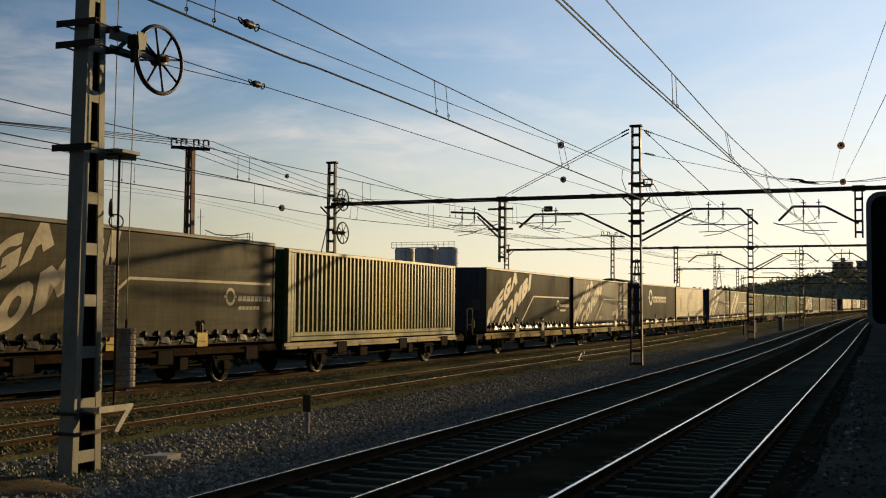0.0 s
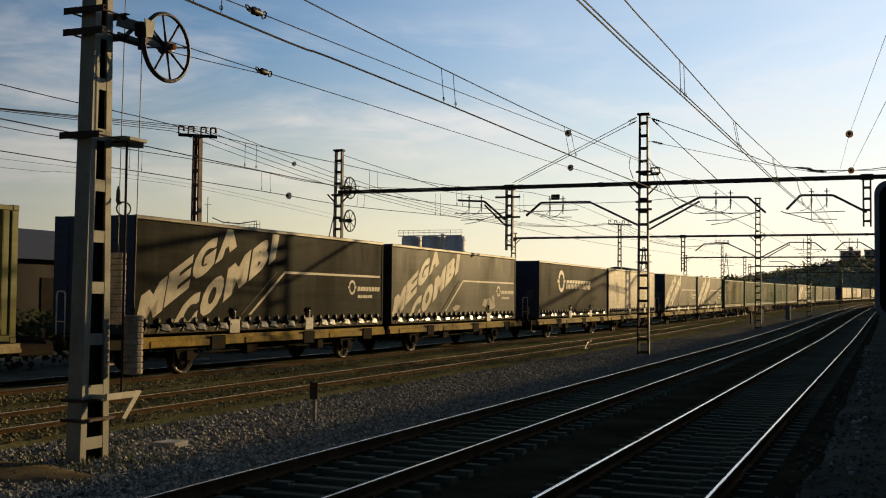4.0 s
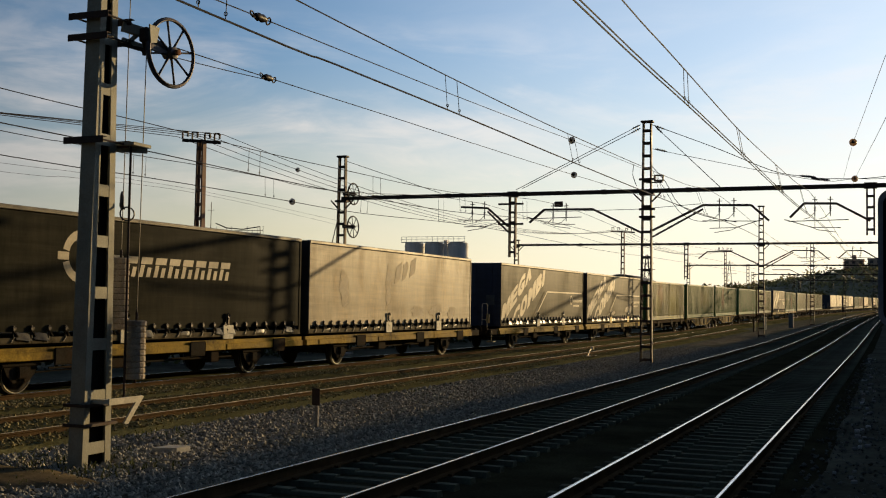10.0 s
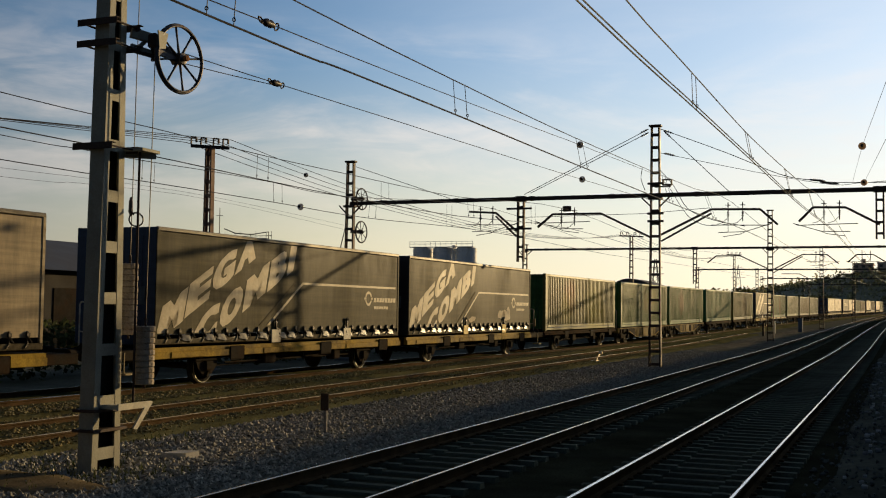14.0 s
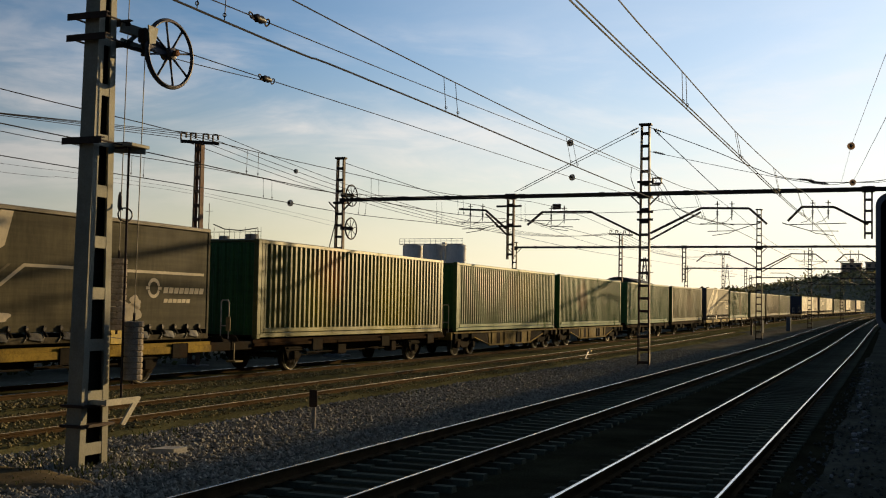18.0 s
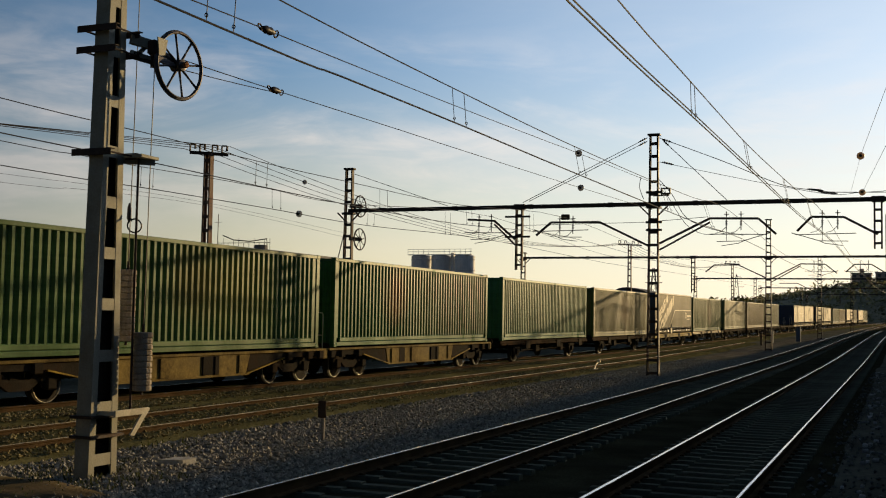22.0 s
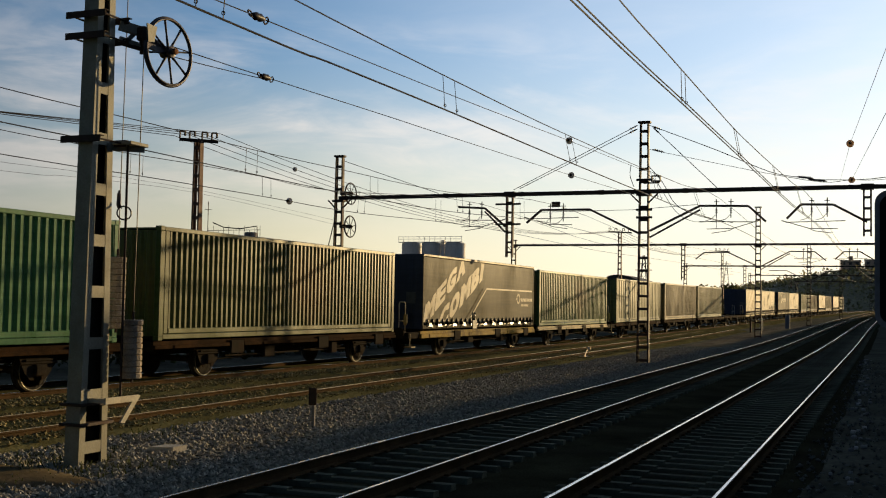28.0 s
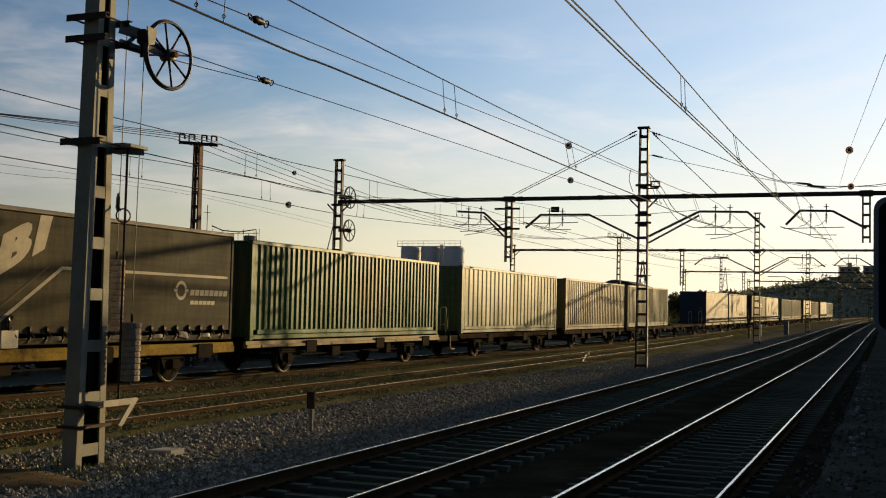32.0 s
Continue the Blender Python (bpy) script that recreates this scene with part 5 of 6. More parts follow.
    part("rope_clamp", Geo().lathe((-10.5, 13.38, 3.5), (0, 0, 1), ((0, 0.015), (0.05, 0.035), (0.2, 0.03), (0.27, 0.012)), 8), M_CAST, root)


near_mast()

YP = 47.8


def arm(root, pts, w=0.11, twin=0.0, mat=None):
    for a, b in zip(pts[:-1], pts[1:]):
        g = Geo().bar(a, b, w, w)
        part("arm", g, mat or M_STEEL_DARK, root)
    if twin:
        g = Geo().bar(Vector(pts[0]) - Vector((0, 0, twin)), Vector(pts[1]) - Vector((0, 0, twin)) * 0.6, w * 0.8, w * 0.8)
        part("arm", g, mat or M_STEEL_DARK, root)


def registration(root, x, y, zc, sgn, zm):
    """Insulators, registration tube and steady arm that hold one pair of wires."""
    for k, dx in enumerate((-0.3, 0.3)):
        insulator(root, (x + dx, y, zm + 0.30), (x + dx, y, zm + 0.06), 0.12, 1)
        part("hanger", Geo().tube([(x + dx, y, zm + 0.1), (x + dx, y, zm - 0.5)], 0.02, 6), M_STEEL_DARK, root)
        insulator(root, (x + dx, y, zm - 0.06), (x + dx, y, zm - 0.34), 0.06, 3)
        part("stirrup", Geo().tube([(x + dx, y, zm - 0.34), (x + dx - 0.22, y, zm - 0.56), (x + dx - 0.45, y, zm - 0.62)], 0.013, 5), M_STEEL_DARK, root)
    part("registration_tube", Geo().tube([(x - sgn * 1.0, y, zc + 0.42), (x + sgn * 1.3, y, zc + 0.38), (x + sgn * 1.5, y, zc + 0.46)], 0.02, 6), M_STEEL_DARK, root)
    part("registration_tube", Geo().tube([(x - sgn * 0.7, y, zc + 0.10), (x + sgn * 0.4, y, zc + 0.12), (x + sgn * 1.5, y, zc + 0.46)], 0.018, 6), M_STEEL_DARK, root)
    part("steady_arm", Geo().tube([(x + sgn * 0.5, y, zc + 0.16), (x + sgn * 0.2, y, zc + 0.02), (x - sgn * 0.5, y, zc - 0.08)], 0.016, 6), M_STEEL_DARK, root)
    part("drop_rod", Geo().tube([(x - 0.3, y, zm - 0.5), (x - 0.3, y, zc + 0.1)], 0.012, 5), M_STEEL_DARK, root)


def portal(y, xs_full, x0, x1, zb, ztops, drops, label, w=0.46):
    """A beam on ladder masts over all tracks, with drop posts hung from it."""
    r = rise(y)
    root = thing("catenary_portal", label, "catenary portal", "portals over the tracks")
    n = 10
    g = Geo().bar((x0, y, zb), (x1, y, zb), 0.18, 0.17)
    b = part("portal_beam", g, M_STEEL_DARK, root)
    for i in range(n):
        x = x0 + (x1 - x0) * (i + 0.5) / n
        part("beam_splice", Geo().bevbox(x - 0.12, x + 0.12, y - 0.10, y + 0.10, zb - 0.095, zb + 0.105, 0.01), M_STEEL_DARK, b)
    for x, zt in zip(xs_full, ztops):
        ladder_mast(root, x, y, -0.35 + r, zt, w + 0.08, w - 0.07, 0.2, M_STEEL_DARK, rung=0.55, across=True, rung_h=0.11)
        footing(root, x, y, -0.3 + r, 0.5)
        part("mast_cap", Geo().bevbox(x - 0.27, x + 0.27, y - 0.16, y + 0.16, zt - 0.02, zt + 0.07, 0.02), M_STEEL_DARK, root)
        part("beam_seat", Geo().bevbox(x - 0.31, x + 0.31, y - 0.18, y + 0.18, zb - 0.19, zb - 0.09, 0.02).bar((x - 0.6, y, zb - 0.09), (x - 0.2, y, zb - 0.48), 0.06, 0.06).bar((x + 0.6, y, zb - 0.09), (x + 0.2, y, zb - 0.48), 0.06, 0.06), M_STEEL_DARK, root)
    for x, zl in drops:
        ladder_mast(root, x, y, zl, zb - 0.09, 0.34, 0.34, 0.18, M_STEEL_DARK, rung=0.45, across=True, rung_h=0.09)
        part("drop_head", Geo().bevbox(x - 0.25, x + 0.25, y - 0.13, y + 0.13, zb - 0.12, zb + 0.12, 0.015), M_STEEL_DARK, root)
    return root


p1 = portal(YP, (-24.56, -9.80, 12.2), -24.56, 12.2, 7.20, (9.2, 10.19, 10.2), ((-15.9, 4.35), (-0.77, 5.2)), "dark steel catenary portal with ladder masts over the tracks")
arm(p1, ((-10.0, YP, 5.38), (-12.2, YP, 6.46), (-14.41, YP, 6.47), (-15.1, YP, 5.9)), 0.09)
arm(p1, ((-9.55, YP, 5.49), (-7.41, YP, 6.54), (-5.42, YP, 6.50), (-4.71, YP, 5.84)), 0.09, twin=0.28)
arm(p1, ((-0.78, YP, 5.78), (-2.06, YP, 6.50), (-3.32, YP, 6.53), (-3.88, YP, 5.95)), 0.09)
arm(p1, ((-16.1, YP, 5.74), (-17.1, YP, 6.59), (-18.4, YP, 6.67)), 0.09, twin=0.25)
registration(p1, -6.43, YP, 5.45, 1, 6.52)
registration(p1, -2.6, YP, 5.42, -1, 6.50)
registration(p1, -13.7, YP, 5.7, -1, 6.45)
registration(p1, -17.55, YP, 5.65, 1, 6.6)
part("number_plate_frame", Geo().bevbox(-13.95, -13.55, YP - 0.03, YP + 0.03, 6.58, 6.83, 0.03), M_STEEL_DARK, p1)
part("lamp_bracket", Geo().bar((-9.8, YP - 0.12, 7.55), (-9.1, YP - 0.2, 7.55), 0.05, 0.06).bar((-9.45, YP - 0.2, 7.6), (-9.45, YP - 0.2, 7.8), 0.04, 0.04), M_STEEL_DARK, p1)
part("floodlight", Geo().bar((-9.45, YP - 0.2, 7.62), (-9.05, YP - 0.2, 7.62), 0.14, 0.06).bar((-9.45, YP - 0.2, 7.84), (-9.05, YP - 0.2, 7.84), 0.14, 0.05).bar((-9.07, YP - 0.2, 7.6), (-9.07, YP - 0.2, 7.86), 0.14, 0.05, (1, 0, 0)).bar((-9.42, YP - 0.2, 7.6), (-9.42, YP - 0.2, 7.86), 0.14, 0.05, (1, 0, 0)), M_STEEL_DARK, p1, "open dark lamp housing")
for z in (7.7, 6.4, 6.07):
    part("bracket_plate", Geo().bevbox(-10.12, -9.42, YP - 0.15, YP - 0.105, z - 0.05, z + 0.05, 0.01), M_STEEL_DARK, p1)
for z in (6.75, 5.84):
    part("bracket_plate", Geo().bevbox(-16.55, -15.35, YP - 0.14, YP - 0.1, z - 0.045, z + 0.045, 0.01), M_STEEL_DARK, p1)
for a, b, n in (((-3.50, YP, 7.68), (-2.85, YP, 7.60), 6), ((-3.05, YP, 7.56), (-2.30, YP, 7.46), 6), ((-10.12, YP, 9.94), (-10.48, YP, 9.77), 3), ((-10.12, YP, 10.09), (-10.48, YP, 9.93), 3),
                ((-9.45, YP, 9.02), (-8.95, YP, 8.88), 4), ((-9.45, YP, 10.02), (-9.05, YP, 9.86), 3), ((-9.42, YP, 9.96), (-9.15, YP, 9.70), 3)):
    insulator(p1, a, b, 0.055, n)
for a, b in (((-15.7, YP, 6.36), (-10.0, YP, 6.42)), ((-9.6, YP, 6.46), (-7.5, YP, 6.60))):
    part("span_wire", Geo().tube([a, b], 0.012, 5), M_WIRE, p1)
for z in (7.39, 5.81):
    tension_wheel(p1, (-23.9, YP - 0.1, z), (1.0, -0.1, 0), 0.51, M_STEEL_DARK)
    part("wheel_arm", Geo().bar((-24.5, YP, z + 0.04), (-23.9, YP - 0.05, z), 0.1, 0.17), M_STEEL_DARK, p1)
part("guy_rod", Geo().tube([(-24.65, YP, 6.7), (-25.2, YP, 4.5), (-26.0, YP, -0.3)], 0.025, 5), M_STEEL_DARK, p1)

p2 = portal(92.0, (-30.2, -9.66, 8.0), -30.2, 8.0, 7.40, (7.8, 10.36, 10.3), ((-15.6, 4.5), (-0.72, 5.6)), "further steel catenary portal with ladder masts over the tracks")
arm(p2, ((-9.45, 92, 5.64), (-7.2, 92, 6.84), (-5.36, 92, 6.81), (-4.5, 92, 6.1)), 0.09, twin=0.26)
arm(p2, ((-0.8, 92, 6.04), (-2.0, 92, 6.8), (-3.2, 92, 6.8), (-3.85, 92, 6.2)), 0.09)
arm(p2, ((-9.85, 92, 5.72), (-12, 92, 6.76), (-13.9, 92, 6.76), (-14.6, 92, 6.2)), 0.09)
registration(p2, -5.9, 92, 5.85, 1, 6.8)
registration(p2, -2.5, 92, 5.85, -1, 6.8)
p3 = portal(142.0, (-23.8, -8.94, 9.0), -23.8, 9.0, 7.55, (7.8, 10.3, 10.3), ((-16.5, 5.0), (-0.6, 5.9)), "distant steel catenary portal over the tracks")
arm(p3, ((-8.75, 142, 5.8), (-6.7, 142, 7.0), (-4.9, 142, 7.0), (-4.2, 142, 6.4)), 0.09, twin=0.26)
arm(p3, ((-0.66, 142, 6.2), (-1.75, 142, 7.0), (-2.8, 142, 7.0), (-3.5, 142, 6.4)), 0.09)
arm(p3, ((-9.15, 142, 5.8), (-11.5, 142, 7.0), (-13.6, 142, 7.0)), 0.09)
portal(198.0, (-22.2, -7.35, 9.5), -22.2, 9.5, 8.1, (8.4, 10.9, 10.9), ((-15.4, 6.0), (0.9, 6.5)), "distant steel catenary portal over the tracks")
portal(251.0, (-18.4, -3.4, 12.5), -18.4, 12.5, 8.4, (8.7, 11.1, 11.1), ((-11.7, 6.4), (4.2, 6.9)), "distant steel catenary portal over the tracks")


def feeder_pole(x, y, zt, w, label):
    root = thing("feeder_pole", label, "pole", "feeder poles behind the train")
    r = rise(y)
    ladder_mast(root, x, y, -0.4 + r, zt - 0.1, 0.42, 0.3, 0.24, M_POLE, rung=0.55, across=True, rung_h=0.12)
    footing(root, x, y, -0.35 + r, 0.45)
    dx, dy = 0.72 * w, 0.69 * w
    part("crossarm", Geo().bar((x - dx, y - dy, zt - 0.1), (x + dx, y + dy, zt - 0.1), 0.1, 0.12), M_STEEL_DARK, root)
    for k in (-0.85, -0.35, 0.3, 0.8):
        c = Vector((x + dx * k, y + dy * k, zt + 0.1))
        e = Vector((0.72, 0.69, 0)) * 0.10
        part("wire_bracket", Geo().bar(c - e - Vector((0, 0, 0.14)), c - e + Vector((0, 0, 0.14)), 0.05, 0.05).bar(c - e + Vector((0, 0, 0.14)), c + e + Vector((0, 0, 0.14)), 0.06, 0.06)
             .bar(c + e + Vector((0, 0, 0.14)), c + e - Vector((0, 0, 0.05)), 0.06, 0.06), M_STEEL_DARK, root)
    return root


feeder_pole(-25.0, 36.6, 8.5, 0.75, "brown steel feeder pole with four wire brackets")
feeder_pole(-22.0, 97.0, 8.9, 1.2, "far steel feeder pole with four wire brackets")
feeder_pole(-20.6, 152.0, 10.0, 1.2, "far steel feeder pole with four wire brackets")


# ---- overhead wires ----
def sag(p, q, drop, n=8):
    p, q = Vector(p), Vector(q)
    return [p.lerp(q, i / n) - Vector((0, 0, drop * 4 * (i / n) * (1 - i / n))) for i in range(n + 1)]


def smooth_line(pts, n=4):
    """A curve through the points."""
    pts = [Vector(p) for p in pts]
    out_ = []
    for i in range(len(pts) - 1):
        p0, p1_, p2_, p3_ = pts[max(i - 1, 0)], pts[i], pts[i + 1], pts[min(i + 2, len(pts) - 1)]
        for k in range(n):
            t = k / n
            out_.append(0.5 * ((2 * p1_) + (p2_ - p0) * t + (2 * p0 - 5 * p1_ + 4 * p2_ - p3_) * t * t + (3 * p1_ - p0 - 3 * p2_ + p3_) * t ** 3))
    out_.append(pts[-1])
    return out_


def wire(label, pts, r, n=5, curve=True):
    return tagged(part("overhead_wire", Geo().tube(smooth_line(pts) if curve else pts, r, n), M_WIRE), label=label, category="wire", group="overhead wires")


def near_line(pts, y):
    """The point of a line of points at y."""
    for a, b in zip(pts[:-1], pts[1:]):
        if a[1] <= y <= b[1]:
            f = (y - a[1]) / (b[1] - a[1])
            return Vector(a).lerp(Vector(b), f)
    return Vector(pts[-1])


C1 = ((-2.98, -8, 5.25), (-2.95, 10.53, 5.25), (-2.90, 17.09, 5.29), (-2.80, 22.79, 5.27), (-2.70, 34.04, 5.32), (-2.51, 47.8, 5.49), (-2.5, 70, 5.6), (-2.6, 92, 6.0), (-2.4, 142, 6.4), (-1.2, 198, 7.0), (0.8, 251, 7.5))
G1 = ((-2.94, -8, 6.5), (-2.93, 0, 6.1), (-2.93, 7, 5.87), (-2.92, 12.88, 5.78), (-2.92, 15.95, 5.81), (-2.91, 21.82, 5.84), (-2.90, 25.0, 5.89), (-2.89, 30.89, 6.07), (-2.88, 37.70, 6.31), (-2.86, 47.8, 6.68), (-2.6, 70, 6.1), (-2.6, 92, 7.0), (-2.4, 117, 6.5), (-2.4, 142, 7.2), (-1.2, 198, 7.8))
C2 = ((-6.90, -8, 5.25), (-6.85, 10.11, 5.29), (-6.80, 12.91, 5.32), (-6.73, 16.90, 5.36), (-6.64, 22.5, 5.39), (-6.50, 30.13, 5.44), (-6.35, 39.0, 5.53), (-6.1, 47.8, 5.66), (-5.9, 70, 5.7), (-5.9, 92, 6.0), (-5.6, 142, 6.4), (-4.6, 198, 7.0))
G2 = ((-6.85, -8, 6.5), (-6.83, 0, 6.15), (-6.82, 7, 5.96), (-6.81, 11.99, 5.91), (-6.78, 16.92, 5.94), (-6.75, 22.7, 6.02), (-6.70, 31.0, 6.23), (-6.65, 39.07, 6.48), (-6.60, 47.8, 6.84), (-6.2, 70, 6.15), (-5.95, 92, 7.0), (-5.7, 117, 6.5), (-5.6, 142, 7.2))
C4 = ((-14.45, 2, 5.2), (-14.40, 15.27, 5.23), (-14.35, 18.86, 5.27), (-14.30, 22.89, 5.25), (-14.20, 27.73, 5.25), (-13.95, 35.27, 5.35), (-13.63, 47.80, 5.82), (-13.7, 70, 5.8), (-13.4, 92, 6.1), (-13.0, 142, 6.5))
G4 = ((-14.45, 2, 6.1), (-14.42, 9, 5.9), (-14.40, 15.25, 5.83), (-14.34, 18.82, 5.85), (-14.28, 23.35, 5.84), (-14.20, 27.71, 5.89), (-14.00, 35.38, 6.02), (-13.63, 47.8, 6.65), (-13.6, 70, 6.2), (-13.4, 92, 6.9), (-13.0, 142, 7.2))
C5 = ((-18.5, 2, 5.3), (-18.40, 19.54, 5.36), (-18.30, 24.31, 5.42), (-18.15, 30.40, 5.45), (-18.00, 36.53, 5.46), (-17.23, 47.8, 5.71), (-17.4, 70, 5.8), (-17.0, 92, 6.1), (-16.4, 142, 6.6))
G5 = ((-18.5, 2, 6.2), (-18.45, 11, 5.95), (-18.40, 19.52, 5.90), (-18.35, 21.31, 5.93), (-18.30, 23.77, 5.95), (-18.25, 26.82, 6.03), (-18.18, 30.03, 6.07), (-18.05, 34.60, 6.08), (-17.30, 47.8, 6.8), (-17.4, 70, 6.3), (-17.0, 92, 7.0))
for nm, pts, r in (("copper contact wire over the main line", C1, 0.011), ("carrier wire over the main line", G1, 0.010), ("copper contact wire over the second line", C2, 0.014), ("carrier wire over the second line", G2, 0.010),
                   ("contact wire over the siding", C4, 0.012), ("carrier wire over the siding", G4, 0.010), ("contact wire over the freight train", C5, 0.012), ("carrier wire over the freight train", G5, 0.010)):
    wire(nm, pts, r)
wire("second copper contact wire over the main line", [(p[0] + 0.06, p[1], p[2]) for p in C1], 0.010)


def droppers(con, car, ys, gap):
    for y in ys:
        for d in (0, gap):
            a, b = near_line(con, y + d), near_line(car, y + d)
            root = thing("dropper", "thin hanger between carrier and contact wire", "dropper", "droppers of the wires")
            part("rod", Geo().tube([a, b], 0.006, 5), M_WIRE, root)
            part("clip", Geo().ring(a + Vector((0, 0, 0.07)), (0, 1, 0.2), 0.020, 0.006, 12, 5), M_WIRE, root)


droppers(C1, G1, (16.9, 23.0, 31.0, 39.0), 0.35)
droppers(C2, G2, (9.9, 16.8, 24.1, 33.5, 41.0), 0.52)
droppers(C4, G4, (22.9, 29.5, 36.1, 42.7), 0.5)
droppers(C5, G5, (23.75, 30.1, 36.5, 43.0), 0.5)

F_LINE = ((-7.5, 2, 5.4), (-7.77, 7, 5.73), (-8.03, 12.03, 6.04), (-8.21, 15.57, 6.23), (-8.49, 21.11, 6.54), (-8.87, 28.62, 6.99), (-9.09, 32.96, 7.26), (-9.85, 47.7, 8.12))
G_LINE = ((-10.15, 14.1, 6.04), (-10.20, 15.07, 6.08), (-10.18, 16.89, 6.12), (-10.13, 21.89, 6.25), (-10.09, 25.12, 6.32), (-10.01, 32.34, 6.50), (-9.97, 36.52, 6.62), (-9.85, 47.7, 6.95))
wire("anchor wire to the portal mast", F_LINE, 0.009)
wire("anchor wire from the tension wheel", G_LINE, 0.009)
wire("short anchor wire from the tension wheel", ((-10.2, 14.1, 5.9), (-10.25, 15.5, 6.0), (-10.3, 17.0, 6.12)), 0.008)


M_AMBER = leafy(material("amber_glass", (0.66, 0.52, 0.38), 0.2, vary=0.15, scale=6.0, fine=40.0, bump=0.0, spec=0.5), 0.6)
M_PALEGLASS = leafy(material("pale_glass", (0.60, 0.62, 0.66), 0.25, vary=0.15, scale=6.0, fine=40.0, bump=0.0, spec=0.5), 0.5)


def glass_ball(p, label, mat):
    """A round glass insulator with a metal cap."""
    root = thing("wire_insulator", label, "insulator", "insulators in the wires")
    c = Vector(p)
    part("body", Geo().lathe(c - Vector((0, 0.08, 0)), (0, 1, 0.03), ((0, 0.03), (0.02, 0.075), (0.05, 0.105), (0.085, 0.11), (0.12, 0.09), (0.15, 0.04), (0.16, 0.02)), 18), mat, root, smooth=True)
    part("cap", Geo().lathe(c - Vector((0, 0.16, 0)), (0, 1, 0.03), ((0, 0.015), (0.01, 0.04), (0.08, 0.045), (0.085, 0.02)), 12), M_STEEL_DARK, root, "dark metal cap", smooth=True)


def wire_ball(p):
    root = thing("wire_insulator", "dark egg insulator in an anchor wire", "insulator", "insulators in the wires")
    x, y, z = p
    part("body", Geo().lathe((x, y - 0.2, z - 0.006), (0, 1, 0.03), ((0, 0.012), (0.05, 0.035), (0.13, 0.06), (0.18, 0.045), (0.23, 0.06), (0.32, 0.035), (0.38, 0.012)), 12), M_INSUL, root, smooth=True)
    part("clasp", Geo().ring((x, y - 0.22, z), (1, 0, 0.4), 0.05, 0.012, 12, 5), M_STEEL_DARK, root)
    part("clasp", Geo().ring((x, y + 0.2, z), (1, 0, -0.4), 0.05, 0.012, 12, 5), M_STEEL_DARK, root)


for p in (near_line(smooth_line(F_LINE), 13.19), near_line(smooth_line(G_LINE), 16.89)):
    wire_ball(p)
for p in (near_line(smooth_line(F_LINE), 33.0), near_line(smooth_line(G_LINE), 36.5), near_line(smooth_line(C5), 31.75)):
    glass_ball(p, "pale round glass insulator in an anchor wire", M_PALEGLASS)
# feeders over the poles behind the train
for k, (x, dz) in enumerate(((-25.8, 0.0), (-25.3, 0.05), (-24.8, 0.1), (-24.3, 0.15))):
    wire("feeder wire on the poles behind the train", sag((x - 0.4, 6.0, (6.55, 6.4, 6.2, 6.0)[k]), (x, 36.6 + 0.6 * (x + 25), 8.55 + dz), 0.04), 0.013, curve=False)
    wire("feeder wire on the poles behind the train", sag((x, 36.6 + 0.6 * (x + 25), 8.55 + dz), (x + 2.6, 97.0, 8.95), 1.6, 14), 0.013, curve=False)
    wire("feeder wire on the poles behind the train", sag((x + 2.6, 97.0, 8.95), (x + 4.0, 152.0, 10.05), 1.3, 12), 0.013, curve=False)
wire("anchor wire from the tension wheel of the portal mast", ((-20.8, 8, 5.2), (-22.00, 23.37, 5.78), (-22.30, 26.17, 5.91), (-22.90, 33.86, 6.10), (-23.9, 47.7, 5.95)), 0.005)
wire("anchor wire from the tension wheel of the portal mast", ((-20.8, 8, 5.0), (-22.00, 23.38, 5.55), (-22.30, 26.17, 5.74), (-22.90, 33.86, 5.99), (-23.9, 47.7, 5.74)), 0.005)
glass_ball((-24.51, 43.35, 8.06), "pale round glass insulator in a feeder wire", M_PALEGLASS)
# stays and span wires at the portal
for a, b, r in (((-10.1, YP, 9.95), (-15.45, YP, 7.45), 0.016), ((-10.1, YP, 10.1), (-15.75, YP, 7.4), 0.016), ((-9.45, YP, 9.99), (-6.70, YP, 7.29), 0.016)):
    wire("steel stay from mast head to beam", (a, b), r, curve=False)
wire("steel stay from mast head to beam", ((-24.3, YP, 8.98), (-19.4, YP, 7.32)), 0.014, curve=False)
wire("looped jumper cable at the mast", ((-10.32, YP - 0.25, 8.36), (-10.36, YP - 0.3, 7.9), (-10.2, YP - 0.25, 7.4)), 0.016)
wire("sagging cross wire from the mast head", ((-9.6, YP, 10.08), (-6.81, YP, 8.93), (-4.61, YP, 7.93), (-3.37, YP, 7.65), (-2.05, YP, 7.51), (0.26, YP, 7.61), (6.0, YP, 8.6), (12.1, YP, 10.0)), 0.016)
wire("sagging cross wire from the mast head", ((-9.6, YP, 9.03), (-7.05, YP, 8.41), (-4.61, YP, 7.84), (-2.49, YP, 7.43), (-1.40, YP, 7.49), (0.26, YP, 7.52), (6.0, YP, 8.2), (12.1, YP, 9.2)), 0.011)
wire("looped jumper cable at the mast", ((-9.6, YP - 0.2, 8.3), (-8.97, YP - 0.2, 7.56), (-8.37, YP - 0.2, 6.57), (-7.29, YP - 0.2, 6.06), (-6.01, YP - 0.2, 5.79)), 0.015)
wire("looped jumper cable at the mast", ((-9.6, YP - 0.2, 7.9), (-9.2, YP - 0.2, 7.55), (-8.4, YP - 0.2, 6.3), (-7.6, YP - 0.2, 5.85), (-6.6, YP - 0.2, 5.9)), 0.012)
